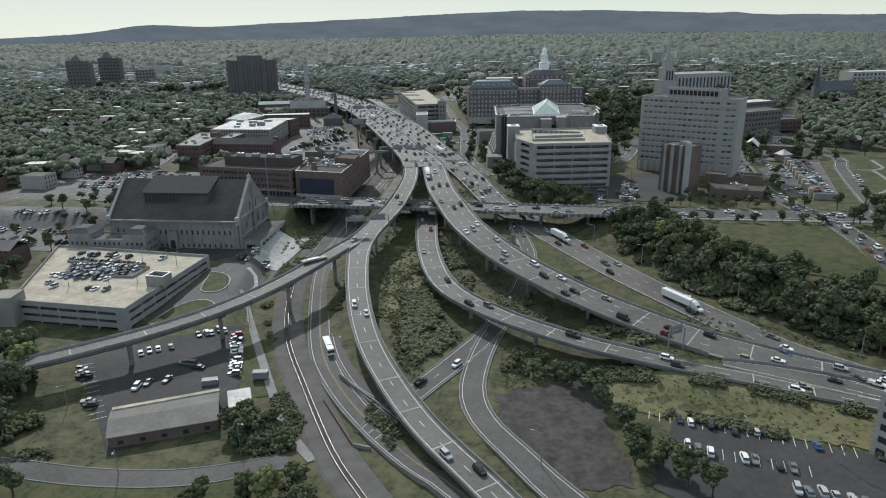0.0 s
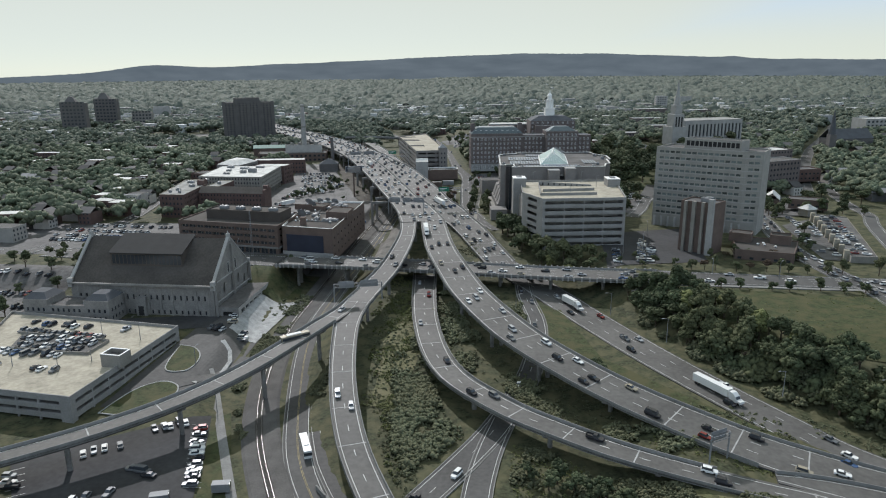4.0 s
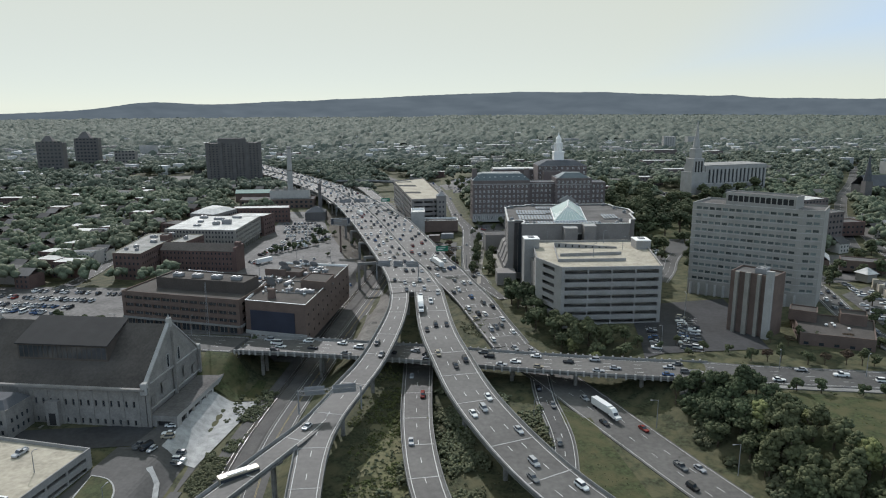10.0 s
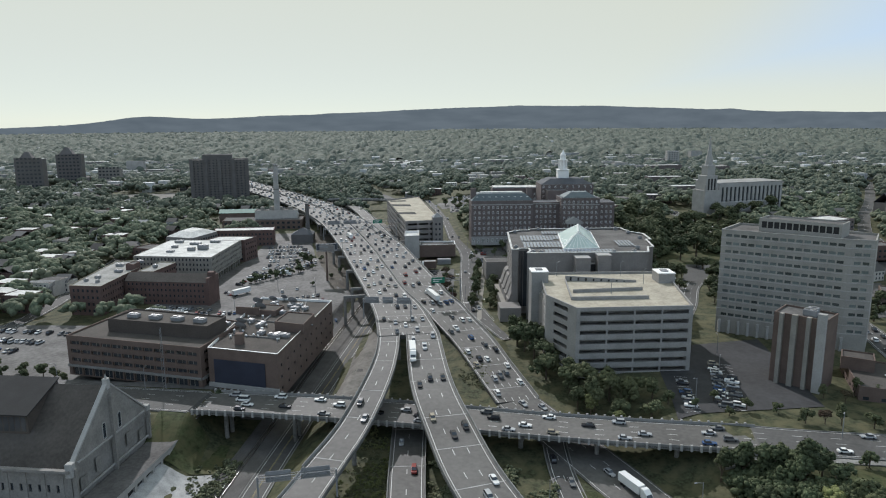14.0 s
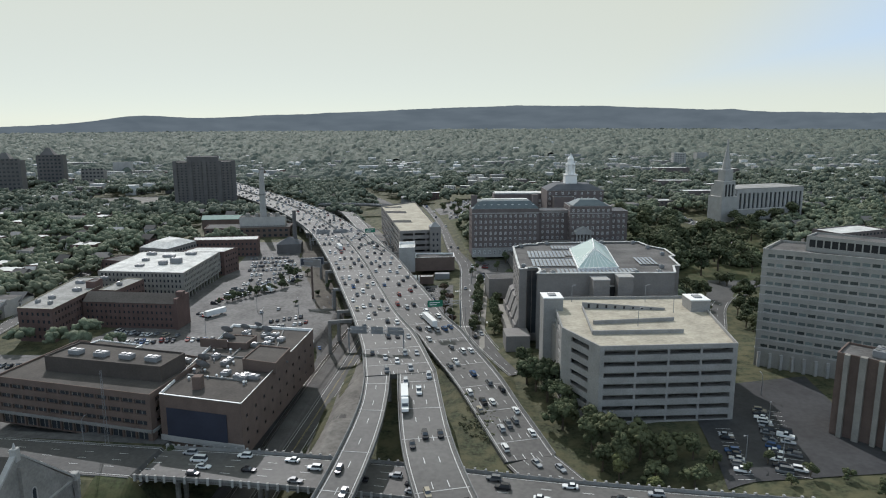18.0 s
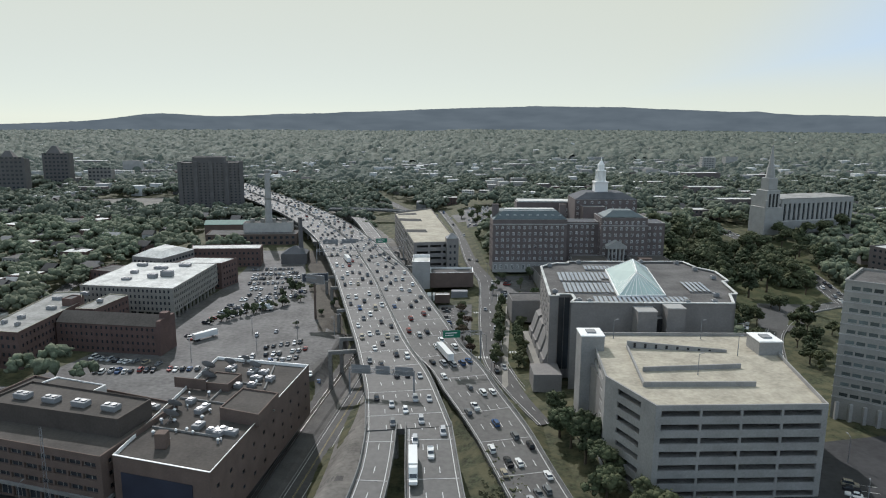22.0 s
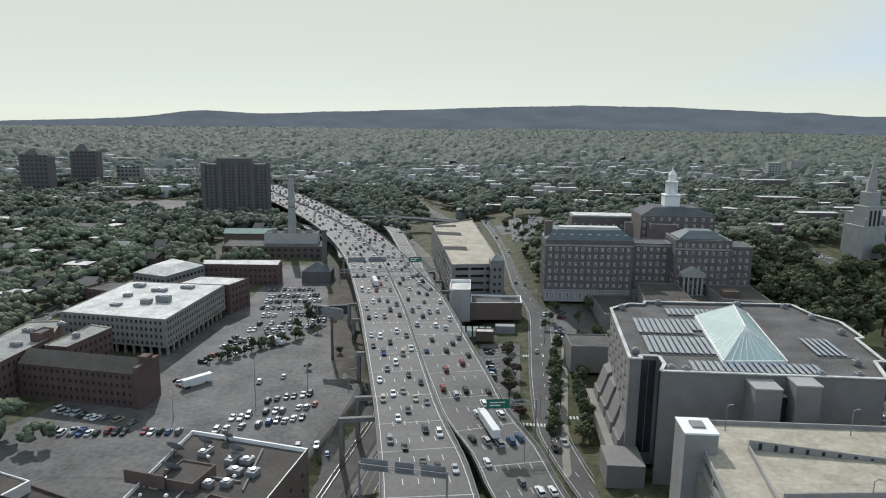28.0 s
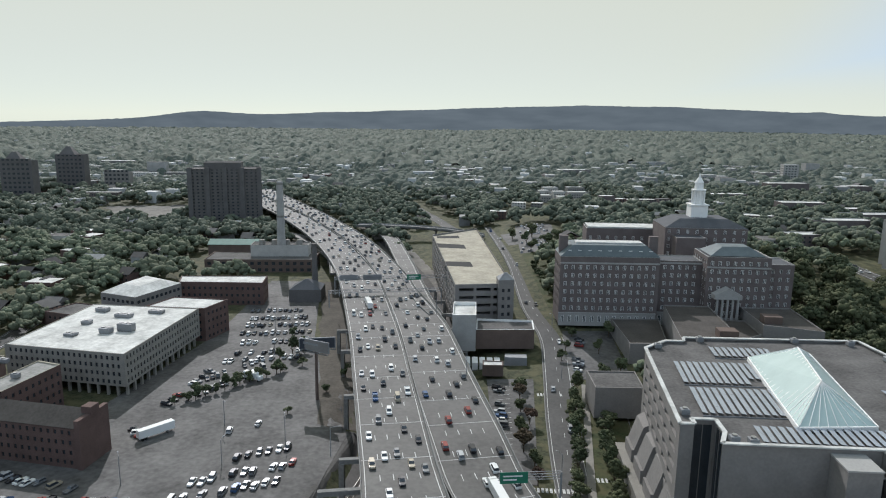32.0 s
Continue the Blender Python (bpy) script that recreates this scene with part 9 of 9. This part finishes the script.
# the farther cars, too many to count, as one mass of traffic
random.seed(77)
tv, tf, gv, gf, base_v, base_g = [], [], [], [], 0, 0
SRC = {k: ([v.co.copy() for v in BODIES[(k, "white")].vertices], [tuple(p.vertices) for p in BODIES[(k, "white")].polygons], [v.co.copy() for v in GLASSES[k].vertices], [tuple(p.vertices) for p in GLASSES[k].polygons]) for k in SHAPES}
by_paint = {}
for kind, m in far_bodies:
    by_paint.setdefault(random.choices(*PAINT_MIX)[0], []).append((kind, m))
for cname, lot in by_paint.items():
    tv, tf = [], []
    for kind, m in lot:
        sv, sf, wv, wf = SRC[kind]
        b = len(tv)
        tv += [m @ c for c in sv]
        tf += [tuple(i + b for i in q) for q in sf]
        b = len(gv)
        gv += [m @ c for c in wv]
        gf += [tuple(i + b for i in q) for q in wf]
    tagged(raw("distant_traffic", tv, tf, PAINTS[cname]), f"mass of distant {cname} cars on the viaduct and car parks", "cars", kind="stuff")
tagged(raw("distant_car_glazing", gv, gf, M["glass"]), "dark windows of the distant cars", "cars", kind="stuff")

# white trailers and a tank in the car park
for x, y, a, ln in ((-117, 578, 52, 13.0),):
    root = thing("parked_trailer", pose(x, y, ground(x, y) + 0.2, 0, 0, a), "white box trailer parked on its legs", "trailer")
    part("trailer_box", box(-ln / 2, ln / 2, -1.28, 1.28, 1.1, 4.0, 0.05), PAINTS["white"], root)
    for xx in (-ln / 2 + 1.2, -ln / 2 + 2.4):
        for yy in (-1.0, 1.0):
            wh = new("wheel", WHEEL)
            wh.parent = root
            wh.location, wh.scale = (xx, yy, 0.5), (1.5, 1.6, 1.5)
    part("landing_leg", box(ln / 2 - 2.4, ln / 2 - 2.2, -0.9, 0.9, 0, 1.1), M["steel"], root)
root = thing("box_truck", pose(-101, 632, ground(-101, 632) + 0.2, 0, 0, -20), "white box truck with a rounded bright roof", "truck")
part("cargo_box", box(-4, 3, -1.3, 1.3, 0.9, 3.8, 0.3), PAINTS["white"], root)
part("cab", box(3.1, 5.0, -1.15, 1.15, 0.6, 2.6, 0.25), PAINTS["white"], root)
for xx in (-2.6, 3.9):
    for yy in (-1.05, 1.05):
        wh = new("wheel", WHEEL)
        wh.parent = root
        wh.location, wh.scale = (xx, yy, 0.45), (1.35, 1.4, 1.35)

# ---- street furniture ----
gantry((-29.5, 477), (-6.5, 474), 14.6, 7.6, ((0.02, 0.32, "back"), (0.4, 0.62, "back"), (0.7, 0.98, "back")), "sign gantry across the viaduct seen from behind")
gantry((-44.5, 329), (-23.5, 333), 5.6, 6.0, ((0.1, 0.42, "back"), (0.55, 0.92, "back")), "sign gantry over the ramp seen from behind")
gantry((-86, 727), (-22, 741), 14.6, 7.6, ((0.04, 0.2, "back"), (0.24, 0.4, "back"), (0.62, 0.74, "green")), "wide sign gantry across both carriageways")
gantry((-83, 700), (-25, 712), 14.6, 7.0, (), "bare truss gantry across both carriageways")
gantry((3.0, 521.5), (19.4, 524), 8.6, 12.6, ((0.02, 0.46, "green"),), "green direction sign on a long arm over the viaduct", (1,))
gantry((81, 216), (87.5, 219), -6.2, 6.4, ((0.1, 0.95, "back"),), "direction sign beside the highway seen from behind")

bb = thing("billboard", pose(-68, 614, 0), "tall billboard on a single post", "billboard")
part("post", cyl(0, 0, -0.3, 22, 0.7, 0.6, 12), M["brown_brick"], bb)
for ang, mt, lb in ((14, "screen", "dark screen face"), (-24, "taupe", "brown poster face")):
    f = part("face", box(-0.2, 14.2, -0.25, 0.25, 0, 4.6, 0.05), M["galv"], bb)
    f.matrix_basis = pose(-6.5, -0.6 if ang > 0 else 0.8, 21.4, 0, 0, ang)
    part("poster", box(0.2, 13.8, -0.3, -0.26, 0.3, 4.3), M[mt], f, lb)
    part("lettering", box(1.5, 9.0, -0.34, -0.305, 2.4, 3.3), M["galv"], f, "unreadable grey lettering")
    part("catwalk", box(0, 14, -1.3, -0.3, -0.4, -0.25), M["steel"], f)

for x, y, z, az in ((123, 257, -7.6, 200), (82, 337, -5.4, 200), (98, 306, -6.4, 200), (150, 216, -9.8, 200), (28, 160, -12, 160), (39, 346, -9.0, 20), (152, 246, -6, 200),
                    (-45.5, 542, 14.8, 0), (-82, 720, 14.8, 0), (-59, 630, 14.8, 0), (14.5, 500, 13.8, 190), (-26, 690, 14.8, 190), (-8, 610, 14.8, 190)):
    lamp_post(x, y, z, 10.5 if y < 400 else 9.0, az)
for x, y, h in ((-70, 577, 10), (-96, 588, 10), (-112, 545, 10), (-86, 560, 9), (-100, 660, 10), (-112, 700, 10), (24, 524, 9), (24, 560, 9), (32, 640, 9), (33, 700, 9), (113, 395, 9), (121, 420, 9), (132, 448, 9), (104, 400, 8), (-112, 418, 9), (-150, 424, 9), (-60, 412, 9),
                (-120, 196, 8), (-88, 160, 8), (-58, 172, 8), (-78, 262, 8), (-96, 294, 8), (88, 168, 8), (110, 158, 8), (140, 366, 9), (170, 358, 9), (190, 340, 9)):
    lamp_post(x, y, ground(x, y), h, random.uniform(0, 360), 1.6)

# portal bents that carry the viaduct over the railway
for x0, x1, y0, y1 in ((-45, -34, 527, 529.5), (-43, -37, 545, 546.4), (-51.5, -47, 592, 593), (-63, -58, 640, 641), (-71, -66, 668, 669), (-20, -10, 676, 678), (-27, -17, 700, 702), (-34, -24, 724, 727), (-41, -31, 748, 751)):
    pb = thing("portal_bent", pose(0, 0, 0), "pale concrete portal bent beside the viaduct", "bent", "portal bents")
    bm = bmesh.new()
    add_beam(bm, (x0 - 0.8, y0, 11.4), (x1, y1, 11.4), 1.6, 1.5)
    part("beam", bm, M["concrete"], pb)
    xo, yo = (x0, y0) if x0 < -42 else (x1, y1)
    if x0 > -42:
        xo, yo = x1, y1
    part("column", box(xo - 0.8, xo + 0.8, yo - 0.8, yo + 0.8, ground(xo, yo) - 1, 10.8), M["dark_concrete"], pb)

# bridge railing posts and fences
for side in (-1, 1):
    rl = thing("bridge_railing", pose(0, 0, 0), "concrete posts and rail along the street bridge", "railing", "street bridge railings")
    d = 0.0
    for i in range(len(broad_line) - 1):
        p, s = broad_line[i], side_of(broad_line, i)
        q = broad_line[i + 1]
        for k in range(2):
            c = Vector(p[:3]).lerp(Vector(q[:3]), k / 2) + s * side * (p[3] + 0.25)
            part("post", box(c.x - 0.35, c.x + 0.35, c.y - 0.35, c.y + 0.35, c.z - 0.9, c.z + 1.3), M["limestone"], rl)

# painted bays and crossings
cells = []
for i in range(19):
    s = i / 18
    cells.append((66 + 52 * s, 186.5 - 21 * s, 64.4 + 52 * s, 181.8 - 21 * s))
for i in range(12):
    s = i / 11
    cells += [(69 + 32 * s, 170.5 - 13 * s, 67.4 + 32 * s, 165.8 - 13 * s)]
for i in range(12):
    s = i / 11
    cells.append((-130 + 21 * s, 223 - 36 * s, -125.5 + 21 * s, 225.5 - 36 * s))
for i in range(15):
    s = i / 14
    cells.append((-83 + 9.5 * s, 250.5 - 36 * s, -78 + 9.5 * s, 251.5 - 36 * s))
for i in range(14):
    s = i / 13
    cells += [(96 + 7 * s, 388 + 33 * s, 101 + 7 * s, 387 + 33 * s), (109 + 14 * s, 390 + 46 * s, 118 + 14 * s, 387 + 46 * s)]
for i in range(18):
    cells.append((4.5, 560 + i * 4.2, 9.5, 561.2 + i * 4.2))
stripes("bay_lines", "white painted parking bay lines", cells)
cells = []
for yc, x0, x1 in ((553, 15, 31), (624, 21, 32), (560.5, 33, 40)):
    for i in range(int((x1 - x0) / 1.3)):
        for k in (-0.3, -0.1, 0.1, 0.3):
            cells.append((x0 + i * 1.3 + k, yc - 1.3, x0 + i * 1.3 + k, yc + 1.3))
stripes("crossing", "white zebra crossing across the side street", cells)
road("footpath", "pale concrete footpath across the lawn", [(29.5, 515, 1.3), (30.5, 530, 1.3), (33.5, 562, 1.3), (38.2, 606, 1.3), (41, 634, 1.3)], 1, mat="tan", dash=False, edge=False, kerb=False, lift=0.5)
road("footpath", "pale concrete pavement along the hillside street", [(97, 357, 1.4), (125, 350.5, 1.4), (160, 345.4, 1.4), (205, 339, 1.4), (300, 326.5, 1.4)], 1, mat="concrete", dash=False, edge=False, kerb=False, lift=0.34)
